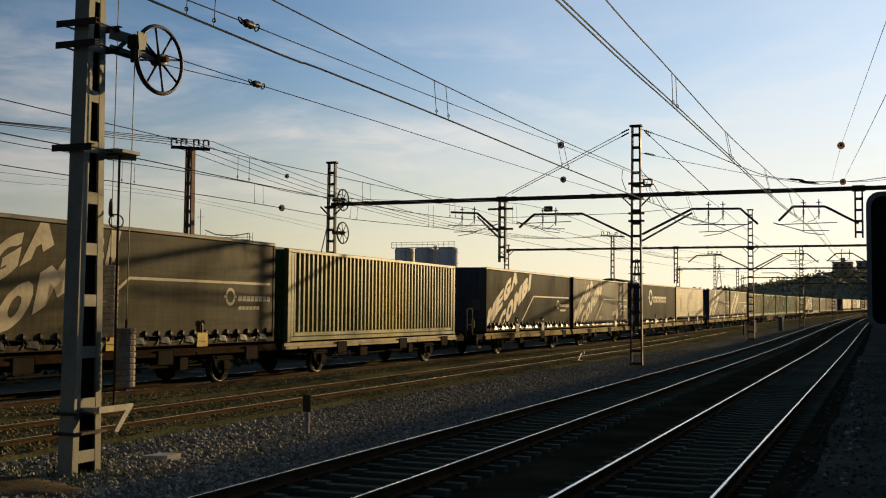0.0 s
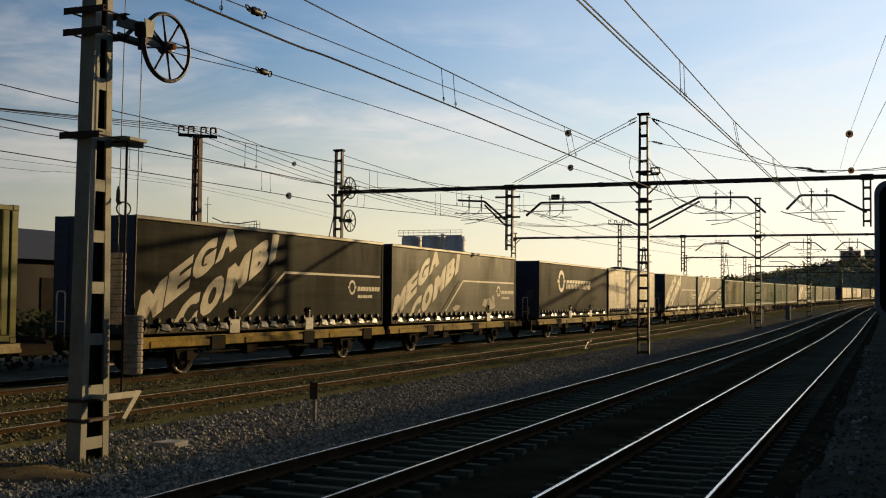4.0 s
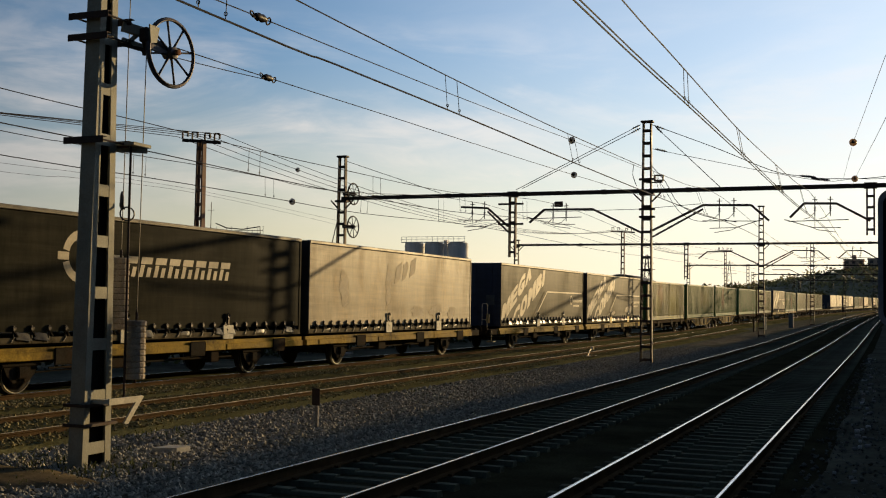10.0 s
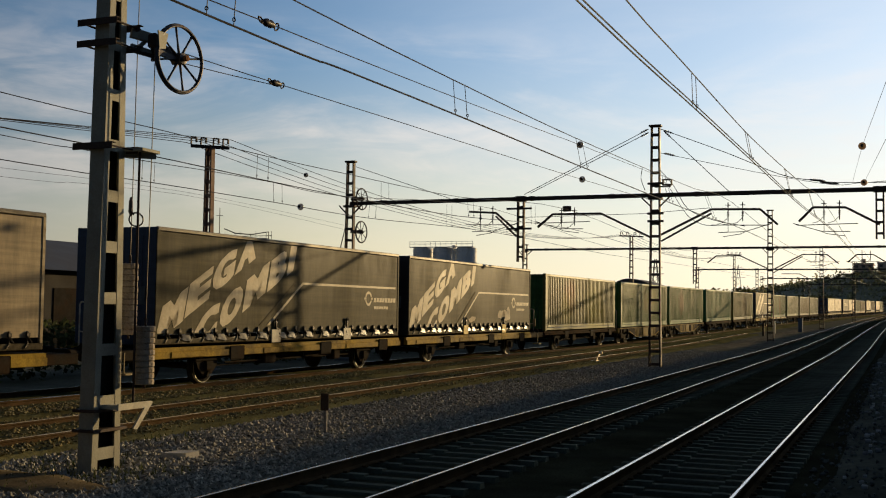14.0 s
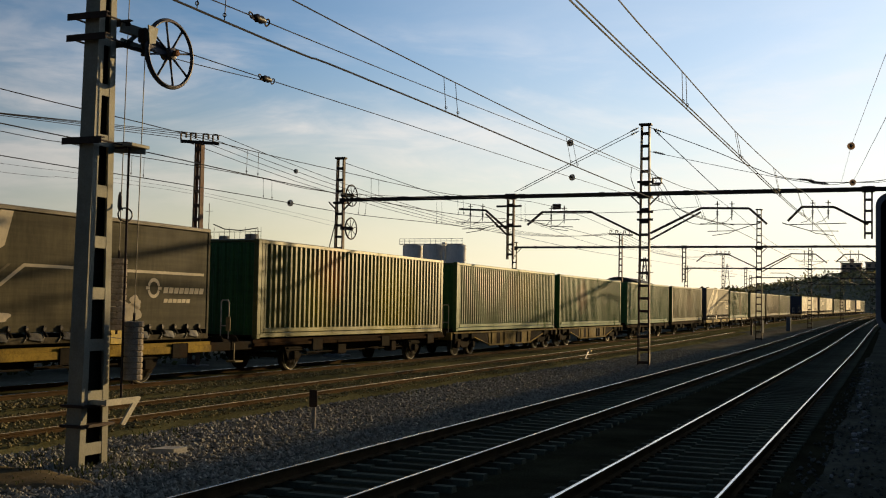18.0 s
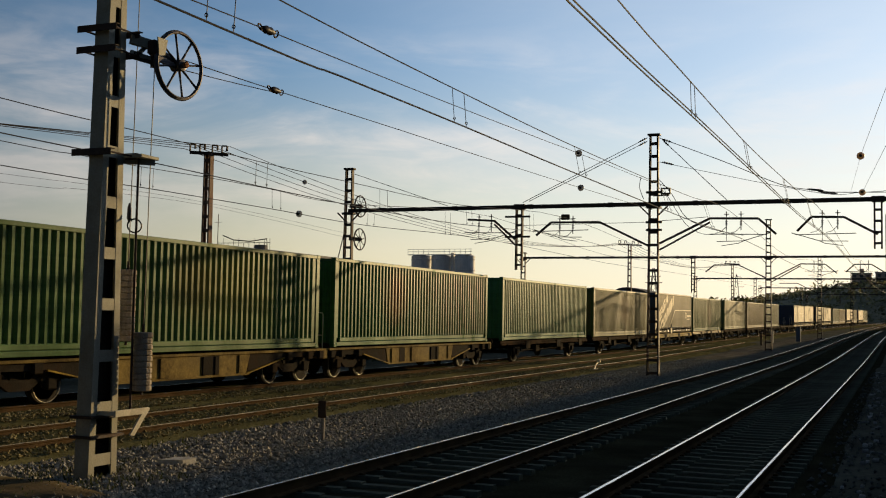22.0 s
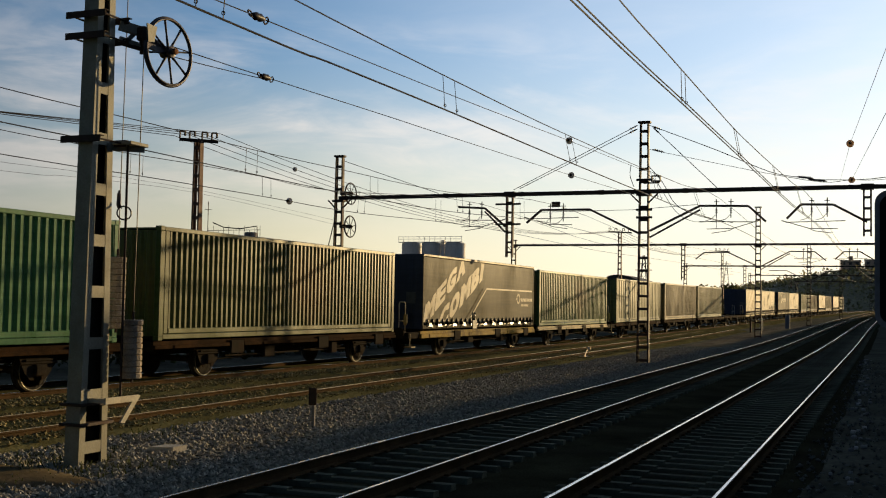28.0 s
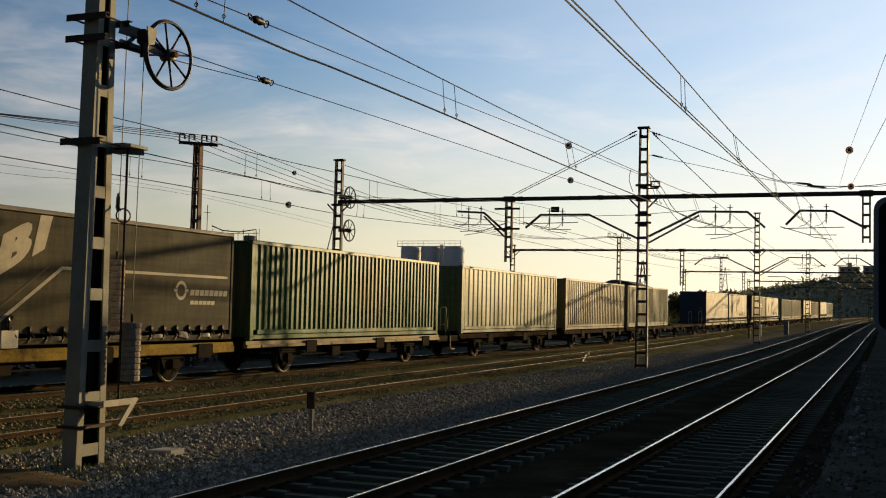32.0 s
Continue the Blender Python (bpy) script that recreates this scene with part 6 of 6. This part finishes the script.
SLACK_A, SLACK_B = ((0.95, 1.0, 5.1), (0.06, 16, 5.95), (-1.01, 34, 7.01), (-1.80, 47.8, 7.5)), ((0.8, 1.0, 4.1), (0.06, 16, 5.02), (-1.14, 40, 6.62), (-1.5, 47.8, 7.15))
for pts in (SLACK_A, SLACK_B):
    wire("thin slack wire above the line", pts, 0.005, curve=False)
    glass_ball(pts[2], "round amber glass insulator in a slack wire", M_AMBER)


# ---- trackside things ----
def marker_post():
    root = thing("marker_post", "short grey trackside marker post with a blank plate", "marker post", at=(-10.08, 18.75, -0.22))
    part("post", Geo().bevbox(-0.03, 0.03, -0.03, 0.03, -0.2, 0.62, 0.008), M_CONC, root)
    part("plate", Geo().bevbox(-0.085, 0.085, -0.06, -0.03, 0.46, 0.78, 0.012), M_STEEL_DARK, root, "dark blank plate")


marker_post()
M_SAND = material("sandy_concrete", (0.17, 0.13, 0.075), 0.9, vary=0.3, scale=1.6, fine=25.0, bump=0.4, stain=(0.12, 0.10, 0.06), amount=0.6, spec=0.0)
def sandy_patch():
    """A trodden patch of sandy soil at the foot of the mast, with a ragged rim."""
    g, n = Geo(), 40
    g.v.append((-11.3, 11.6, -0.135))
    for f, z in ((0.55, -0.14), (0.85, -0.16), (1.0, -0.24)):
        for k in range(n):
            a = 2 * math.pi * k / n
            r = f * (1 + 0.16 * noise.noise((2.2 * math.cos(a), 2.2 * math.sin(a), 3.0)) + 0.06 * noise.noise((7 * math.cos(a), 7 * math.sin(a), 1.0)))
            g.v.append((-11.3 + 2.0 * r * math.cos(a), 11.6 + 0.82 * r * math.sin(a), z + 0.012 * noise.noise((k * 0.7, f * 5, 0))))
    g.f += [(0, 1 + k, 1 + (k + 1) % n) for k in range(n)]
    for j in (0, 1):
        g.f += [(1 + j * n + k, 1 + (j + 1) * n + k, 1 + (j + 1) * n + (k + 1) % n, 1 + j * n + (k + 1) % n) for k in range(n)]
    tagged(part("sandy_soil", g, M_SAND, smooth=True), label="trodden patch of sandy soil by the mast", category="soil", kind="structure")


sandy_patch()
M_PALE_SLAB = material("pale_broken_concrete", (0.62, 0.58, 0.50), 0.9, vary=0.15, scale=4.0, fine=30.0, bump=0.3)
tagged(part("concrete_slab", Geo().hexa([(-10.75, 14.6, -0.25), (-10.3, 14.62, -0.25), (-10.26, 14.92, -0.25), (-10.68, 14.97, -0.25), (-10.75, 14.6, -0.13), (-10.3, 14.62, -0.11), (-10.26, 14.92, -0.10), (-10.68, 14.97, -0.12)]), M_PALE_SLAB),
       label="broken pale concrete slab lying in the gravel", category="slab")


def trackside_box(x, y, label, w, h, mat):
    root = thing("signal_box_cabinet", label, "cabinet", at=(x, y, rise(y) - 0.24))
    part("body", Geo().bevbox(-w, w, -w, w, 0.0, h, 0.03), mat, root)
    part("lid", Geo().bevbox(-w - 0.03, w + 0.03, -w - 0.03, w + 0.03, h, h + 0.05, 0.015), mat, root)


M_BLUE = paint("blue_grey_cabinet_paint", (0.16, 0.20, 0.27), (0.1, 0.1, 0.1))
M_WHITE = paint("white_post_paint", (0.6, 0.58, 0.52), (0.3, 0.28, 0.24))
trackside_box(-10.2, 127.0, "blue grey trackside cabinet beside the second line", 0.24, 1.5, M_BLUE)
trackside_box(-12.0, 108.0, "thin dark trackside post near the siding", 0.09, 1.2, M_STEEL_DARK)
trackside_box(-11.9, 116.6, "white trackside post near the siding", 0.14, 1.25, M_WHITE)


def switch_gear():
    root = thing("switch_lever", "small rusty point lever on the siding", "switch lever", at=(-13.0, 50.5, -0.2))
    part("base", Geo().bevbox(-0.25, 0.25, -0.5, 0.5, -0.05, 0.10, 0.02), M_RAIL_OLD, root)
    part("lever", Geo().tube([(0, -0.3, 0.08), (0, 0.1, 0.32), (0, 0.55, 0.42)], 0.03, 6).lathe((0, 0.5, 0.35), (0, 0.3, 1), ((0, 0.03), (0.03, 0.1), (0.14, 0.1), (0.17, 0.03)), 10), M_RAIL_OLD, root)


switch_gear()


def side_mirror():
    """A rounded dark train mirror box right beside the camera, on an added unseen post."""
    root = thing("train_mirror", "black rounded train mirror box with pale rim on an added post", "mirror", at=(0.0, 4.0, -0.25))
    def rounded(x0, x1, z0, z1, r, y):
        out_ = []
        for cx, cz, a0 in ((x1 - r, z1 - r, 0), (x0 + r, z1 - r, 90), (x0 + r, z0 + r, 180), (x1 - r, z0 + r, 270)):
            for k in range(7):
                a = radians(a0 + 15 * k)
                out_.append((cx + r * math.cos(a), y, cz + r * math.sin(a)))
        return out_
    part("housing", Geo().extrude(rounded(-0.042, 0.26, 2.375, 2.835, 0.045, 0.0), (0, 0.09, 0)), M_BLACK, root, "matt black housing")
    ring_o, ring_i = rounded(-0.042, 0.26, 2.375, 2.835, 0.045, -0.012), rounded(-0.026, 0.244, 2.391, 2.819, 0.034, -0.012)
    g = Geo()
    for k in range(len(ring_o)):
        j = (k + 1) % len(ring_o)
        off = Vector((0, 0.014, 0))
        g.hexa([ring_o[k], ring_o[j], ring_i[j], ring_i[k]] + [tuple(Vector(p) + off) for p in (ring_o[k], ring_o[j], ring_i[j], ring_i[k])])
    part("rim", g, M_RIM, root, "dull pale rim")
    part("post", Geo().tube([(0.2, 0.13, 0.0), (0.2, 0.13, 2.8)], 0.035, 10), M_BLACK, root)
    part("foot_plate", Geo().bevbox(0.06, 0.34, -0.01, 0.27, -0.03, 0.03, 0.01), M_STEEL_DARK, root)


M_BLACK = material("matt_black_plastic", (0.012, 0.012, 0.014), 0.6, vary=0.2, scale=6.0, fine=60.0, bump=0.05)
M_RIM = material("dull_grey_rubber_rim", (0.30, 0.29, 0.31), 0.6, vary=0.2, scale=8.0, fine=60.0, bump=0.05)
side_mirror()


# ---- distance ----
def silos():
    root = thing("storage_silos", "three pale grey storage silos with a railed walkway", "silo")
    mat = material("silo_steel", (0.88, 0.88, 0.88), 0.5, 0.0, vary=0.12, scale=0.6, fine=8.0, bump=0.05, stretch=(1, 1, 0.3), stain=(0.3, 0.3, 0.3), amount=0.3)
    for x in (-65.8, -62.6, -58.9):
        s = part("silo", Geo().lathe((x, 152, -0.3), (0, 0, 1), ((0, 1.5), (11.4, 1.5), (11.5, 1.3), (11.55, 0.01)), 28), mat, root, smooth=False)
        for z in (3, 6, 9, 10.6):
            part("hoop", Geo().ring((x, 152, z), (0, 0, 1), 1.5, 0.06, 28, 5), mat, s)
    part("ladder_cage", Geo().box(-61.0, -60.5, 151.6, 152.2, -0.3, 11.6), mat, root)
    walk_deck = part("walkway", Geo().box(-67.4, -57.3, 150.5, 151.2, 11.2, 11.3), mat, root)
    for i in range(13):
        x = -67.4 + i * 0.83
        part("rail_post", Geo().tube([(x, 150.6, 11.3), (x, 150.6, 12.05)], 0.03, 4), mat, walk_deck)
    for z in (12.05, 11.7):
        part("handrail", Geo().tube([(-67.4, 150.6, z), (-57.3, 150.6, z)], 0.028, 4), mat, walk_deck)


silos()


def plant_roof():
    root = thing("works_building", "low works building with pipes and rails on its roof", "building")
    m = material("works_wall", (0.30, 0.29, 0.27), 0.8, vary=0.15, scale=0.4, fine=6.0, bump=0.1)
    part("wall", Geo().box(-81, -71.5, 118, 134, -0.4, 9.7), m, root)
    part("roof", Geo().box(-81.3, -71.2, 117.7, 134.3, 9.7, 10.0), m, root)
    for x, w, h in ((-77.6, 1.1, 0.5), (-73.6, 1.3, 0.7), (-79.8, 0.5, 0.6)):
        part("roof_tank", Geo().lathe((x, 119.5, 10.0), (0, 0, 1), ((0, w * 0.6), (h * 0.94, w * 0.6), (h, w * 0.5), (h + 0.02, 0.01)), 14), m, root, "pale roof tank")
    for i in range(11):
        x = -79.0 + i * 0.75
        part("rail_post", Geo().tube([(x, 118.2, 10.0), (x, 118.2, 11.2 + 0.3 * math.sin(i * 2.1))], 0.03, 4), M_STEEL_DARK, root)
    part("roof_rail", Geo().tube([(-79, 118.2, 10.9), (-71.5, 118.2, 10.9)], 0.035, 4), M_STEEL_DARK, root)
    part("roof_pipe", Geo().tube([(-78.6, 118.6, 11.9), (-77, 118.6, 11.3), (-74.6, 118.6, 11.1), (-72.2, 118.6, 11.4), (-72.1, 118.6, 10.0)], 0.07, 5), M_STEEL_DARK, root)
    part("aerial", Geo().tube([(-79.6, 119, 10.0), (-79.6, 119, 14.6)], 0.05, 5).bar((-80.1, 119, 13.6), (-79.1, 119, 13.6), 0.05, 0.05), M_STEEL_DARK, root)


plant_roof()


def goods_shed():
    root = thing("goods_shed", "long low goods shed with grey roof behind the train", "shed")
    m = material("shed_roof", (0.10, 0.10, 0.105), 0.6, 0.2, vary=0.12, scale=0.5, fine=8.0, bump=0.1)
    wm = material("shed_wall", (0.04, 0.034, 0.028), 0.85, vary=0.15, scale=0.5, fine=8.0, bump=0.1)
    part("wall", Geo().box(-52.0, -40.0, 12.0, 56.0, -0.4, 3.9), wm, root)
    part("roof", Geo().extrude([(-39.4, 11.5, 3.9), (-46.0, 11.5, 5.9), (-52.6, 11.5, 3.9)], (0, 45, 0)), m, root)
    for i in range(7):
        y = 15.0 + 6 * i
        part("door", Geo().bevbox(-40.0, -39.95, y, y + 3.2, -0.3, 3.0, 0.01), M_UNDER, root, "dark loading door")


goods_shed()


def hedge(x, y0, y1, h, seed, label):
    """A rank of rough bushes made of many small leaves."""
    rng = np.random.default_rng(seed)
    n = int((y1 - y0) * 170)
    y = rng.uniform(y0, y1, n)
    top = h * (0.65 + 0.35 * np.sin(y * 0.55 + seed) * np.sin(y * 0.23 + 2))
    z = top * rng.random(n) ** 0.7
    xx = x + rng.normal(0, 0.55, n)
    c = np.stack([xx, y, z - 0.3 + np.array([rise(v) for v in y])], -1)
    u = rng.normal(0, 1, (n, 3))
    u /= np.linalg.norm(u, axis=1)[:, None]
    v = np.cross(u, rng.normal(0, 1, (n, 3)))
    v /= np.linalg.norm(v, axis=1)[:, None]
    s = rng.uniform(0.07, 0.18, n)[:, None]
    verts = np.stack([c - u * s, c + v * s * 0.6, c + u * s, c - v * s * 0.6], 1).reshape(-1, 3)
    faces = np.arange(4 * n).reshape(-1, 4)
    me = bpy.data.meshes.new("bushes")
    me.from_pydata(verts.tolist(), [], faces.tolist())
    tagged(part("bushes", me, M_LEAF), label=label, category="bushes", kind="stuff")


def shed():
    root = thing("warehouse", "long low warehouse with dark curved roof", "warehouse")
    m = material("warehouse_roof", (0.09, 0.085, 0.08), 0.7, vary=0.15, scale=0.5, fine=8.0, bump=0.1)
    ridge = [(-36.6 + 5.6 * k / 10, 150, 5.75 + 0.9 * math.sin(math.pi * (k / 10) ** 0.75)) for k in range(11)]
    part("wall", Geo().extrude([(-36.4, 150.3, -0.3), (-36.4, 150.3, 5.7), (-31.2, 150.3, 5.7), (-31.2, 150.3, -0.3)], (0, 9, 0)), M_CONC, root)
    part("roof", Geo().extrude(ridge, (0, 10, 0)), m, root)


shed()


def pylon(x, y, h, label):
    root = thing("lattice_pylon", label, "pylon", "pylons in the distance")
    z = rise(min(y, 700)) - 0.4
    g = Geo()
    for sx in (-1, 1):
        for sy in (-1, 1):
            g.bar((x + sx * h * 0.1, y + sy * h * 0.1, z), (x + sx * 0.3, y + sy * 0.3, z + h), 0.2, 0.2)
    for k in range(8):
        f0, f1 = k / 8, (k + 1) / 8
        w0, w1 = h * 0.1 * (1 - f0) + 0.3 * f0, h * 0.1 * (1 - f1) + 0.3 * f1
        g.bar((x - w0, y - w0, z + h * f0), (x + w1, y - w1, z + h * f1), 0.12, 0.12)
        g.bar((x + w0, y - w0, z + h * f0), (x - w1, y - w1, z + h * f1), 0.12, 0.12)
    part("tower", g, M_STEEL_DARK, root)
    for f, w in ((0.72, 0.16), (0.84, 0.13), (0.95, 0.1)):
        part("crossarm", Geo().bar((x - h * w, y, z + h * f), (x + h * w, y, z + h * f), 0.25, 0.25), M_STEEL_DARK, root)


pylon(-86.0, 420.0, 20.0, "distant lattice power pylon against the sky")
pylon(-132.0, 1000.0, 40.0, "far lattice power pylon against the sky")


# hill, houses and trees
# the hillside is lightened so that its colour carries the distance haze
M_HILL = material("hazy_scrub_hillside", (0.27, 0.255, 0.16), 0.95, vary=0.4, scale=0.05, fine=0.6, bump=0.8, stain=(0.24, 0.20, 0.12), amount=0.5)
M_LEAF = leafy(material("dull_foliage", (0.06, 0.07, 0.028), 0.8, vary=0.35, scale=0.5, fine=4.0, bump=0.2, island=0.5))
M_BARK = material("bark", (0.09, 0.07, 0.05), 0.9, vary=0.3, scale=2.0, fine=14.0, bump=0.5)


def hill():
    g = Geo()
    nx, ny = 60, 26
    for j in range(ny + 1):
        y = 430 + 520 * j / ny
        for i in range(nx + 1):
            x = -330 + 900 * i / nx
            f = max(0.0, min(1.0, (x + 150) / 100))
            z = rise(600) - 3.0 + (14 * f * f * (3 - 2 * f) + 10 * max(0, min(1, (x + 62) / 60))) * math.sin(math.pi / 2 * min(1, j / 9)) + 3.5 * f * noise.noise((x * 0.03, y * 0.03, 0)) * min(1, j / 4)
            g.v.append((x, y, z))
    for j in range(ny):
        for i in range(nx):
            a = j * (nx + 1) + i
            g.f.append((a, a + 1, a + nx + 2, a + nx + 1))
    tagged(part("hill", g, M_HILL, smooth=True), label="low scrub covered hill beyond the line", category="hill", kind="structure")


hill()


def hill_scrub():
    """Bushes and small trees over the hillside, as many small leaf clumps."""
    rng = np.random.default_rng(21)
    n = 22000
    x, j = rng.uniform(-160, 130, n), rng.uniform(0, 13, n)
    y = 430 + 20 * j
    f = np.clip((x + 150) / 100, 0, 1)
    z = rise(600) - 3.0 + (14 * f * f * (3 - 2 * f) + 10 * np.clip((x + 62) / 60, 0, 1)) * np.sin(math.pi / 2 * np.minimum(1, j / 9))
    clump = np.array([noise.noise((a * 0.11, b * 0.09, 3.0)) for a, b in zip(x, y)])
    z = z + np.minimum(np.abs(rng.normal(0, 1, n)), 1.6) * np.clip(0.9 + 2.4 * clump, 0.2, 3.0)
    c = np.stack([x, y, z], -1)
    u = rng.normal(0, 1, (n, 3))
    u /= np.linalg.norm(u, axis=1)[:, None]
    v = np.cross(u, rng.normal(0, 1, (n, 3)))
    v /= np.linalg.norm(v, axis=1)[:, None]
    s = rng.uniform(0.35, 1.0, n)[:, None]
    verts = np.stack([c - u * s, c + v * s * 0.7, c + u * s, c - v * s * 0.7], 1).reshape(-1, 3)
    me = bpy.data.meshes.new("hill_scrub")
    me.from_pydata(verts.tolist(), [], np.arange(4 * n).reshape(-1, 4).tolist())
    tagged(part("hill_scrub", me, M_SCRUB_FAR), label="olive green bushes and small trees on the hillside", category="bushes", kind="stuff")


# leaves paler than near foliage, with the haze put into their colour
M_SCRUB_FAR = leafy(material("hazy_olive_scrub", (0.21, 0.20, 0.10), 0.85, vary=0.35, scale=0.08, fine=0.6, bump=0.0, island=0.45, spec=0.03), 0.6)
hill_scrub()


def apartment(x, y, z0, w, d, h, storeys, label):
    root = thing("apartment_building", label, "building", "buildings on the hill")
    m = material("building_wall", (0.74, 0.56, 0.44), 0.85, vary=0.12, scale=0.3, fine=3.0, bump=0.05)
    part("wall", Geo().box(x, x + w, y, y + d, z0 - 6, z0 + h), m, root)
    part("roof", Geo().box(x - 0.3, x + w + 0.3, y - 0.3, y + d + 0.3, z0 + h, z0 + h + 0.5), m, root)
    part("stair_head", Geo().box(x + w * 0.4, x + w * 0.62, y + 2, y + 7, z0 + h + 0.5, z0 + h + 2.6), m, root)
    n = max(3, int(w / 3.4))
    for s in range(storeys):
        for i in range(n):
            wx = x + (i + 0.5) * w / n
            wz = z0 + (s + 0.3) * h / storeys
            p = part("window", shared(("win",), lambda: Geo().box(-0.75, 0.75, -0.06, 0.06, 0, 1.4).mesh("window")), M_WIN, root)
            p.location = (wx, y - 0.02, wz)


M_WIN = material("dark_window_glass", (0.16, 0.13, 0.12), 0.35, vary=0.1, scale=1.0, fine=5.0, bump=0.0)
apartment(-22.5, 600, 19.0, 9.5, 12, 8.6, 3, "brown apartment block on the hill")
apartment(-11.0, 595, 19.0, 17, 12, 8.8, 3, "second brown apartment block on the hill")
apartment(14.0, 605, 17.0, 20, 12, 9.0, 3, "pale apartment block on the hill")


def tree(x, y, z, h, w, seed, label="dark leafy tree on the skyline"):
    rnd = random.Random(seed)
    root = thing("tree", label, "tree", "trees behind the line", at=(x, y, z))
    g = Geo().tube([(0, 0, -0.5), (0.05 * h * (rnd.random() - 0.5), 0, h * 0.3), (0.08 * h * (rnd.random() - 0.5), 0, h * 0.75)], [h * 0.04, h * 0.03, h * 0.01], 7)
    for k in range(6):
        a = rnd.random() * 6.3
        z0 = h * (0.3 + 0.08 * k)
        g.tube([(0, 0, z0), (math.cos(a) * w * 0.3, math.sin(a) * w * 0.3, z0 + h * 0.16)], [h * 0.016, h * 0.006], 5)
    part("trunk", g, M_BARK, root)
    c = Geo()
    lobes = [(rnd.uniform(-0.34, 0.34) * w, rnd.uniform(-0.34, 0.34) * w, h * rnd.uniform(0.45, 0.86), w * rnd.uniform(0.16, 0.3)) for _ in range(9)]
    for lx, ly, lz, lr in lobes:
        for _ in range(90):
            d = Vector((rnd.gauss(0, 1), rnd.gauss(0, 1), rnd.gauss(0, 0.8))).normalized() * lr * rnd.uniform(0.55, 1.1)
            p = Vector((lx, ly, lz)) + d
            s = h * rnd.uniform(0.02, 0.045)
            u = Vector((rnd.gauss(0, 1), rnd.gauss(0, 1), rnd.gauss(0, 1))).normalized()
            v = u.orthogonal().normalized()
            c.quad([p - u * s, p + v * s * 0.7, p + u * s, p - v * s * 0.7])
    part("crown", c, M_LEAF, root)


def weeds(spots, seed):
    """Low tufts of narrow leaves in the gravel."""
    rng = random.Random(seed)
    g = Geo()
    for x0, y0, r, n in spots:
        for _ in range(n):
            a, d = rng.uniform(0, 6.28), r * rng.random() ** 0.6
            x, y = x0 + d * math.cos(a), y0 + 1.6 * d * math.sin(a)
            h, w, q = rng.uniform(0.03, 0.10), rng.uniform(0.008, 0.018), rng.uniform(0, 6.28)
            cx, sx, l = math.cos(q) * w, math.sin(q) * w, rng.uniform(0.02, 0.09)
            g.quad([(x - cx, y - sx, -0.21), (x + cx, y + sx, -0.21), (x + cx * 0.4 - sx / w * l, y + sx * 0.4 + cx / w * l, -0.2 + h), (x - cx * 0.4 - sx / w * l, y - sx * 0.4 + cx / w * l, -0.2 + h)])
    tagged(part("weeds", g, M_LEAF), label="low dark green weeds in the gravel by the mast", category="weeds", kind="stuff")


weeds(((-10.6, 12.2, 0.9, 260), (-9.9, 12.9, 0.6, 120), (-11.4, 13.6, 0.7, 160), (-12.3, 16.5, 0.8, 90), (-12.2, 27.0, 1.0, 90), (-12.3, 35.0, 1.2, 120), (-16.0, 24.0, 0.7, 120)), 12)
hedge(-26.5, 10.0, 120.0, 2.6, 3, "dark rank of bushes behind the freight track")
hedge(-33.0, 60.0, 260.0, 4.2, 5, "dark rank of tall bushes further behind the train")
rt = random.Random(4)
for i in range(46):
    yy_ = rt.uniform(330, 450)
    xx_ = rt.uniform(-75, 16) + 0.0
    if xx_ > track_train(yy_) - 8 and xx_ < 10:
        xx_ = track_train(yy_) - 9 - rt.random() * 30
    tree(xx_, yy_, rise(yy_) - 0.5, rt.uniform(3.5, 6.5), rt.uniform(4, 6.5), i)
for i, (px, py, h) in enumerate(((-34.0, 190, 6.0), (-31.5, 186, 6.1), (-29.2, 196, 6.5), (-60.0, 160, 7.6), (-57.5, 164, 7.2), (-28.0, 210, 6.2), (-25.5, 225, 6.4))):
    tree(px, py, rise(py) - 0.4, h, h * 0.7, 100 + i, "small round tree behind the train")


# ---- movement ----
def motions():
    steps = (0, 4, 8, 12, 16, 20, 24, 28, 32)
    for ob, s, h in ROLLING:
        walk(ob, [(t, on_line(s - run(t)) @ pose(0, 0, h)) for t in steps])
    turn = math.degrees(1 / 0.46)
    for ax, y in WHEELS:
        if ax.parent in FAR_WAGONS:
            continue
        walk(ax, [(k / 10, pose(0, y, 0.46, turn * run(k / 10))) for k in range(321)])


motions()
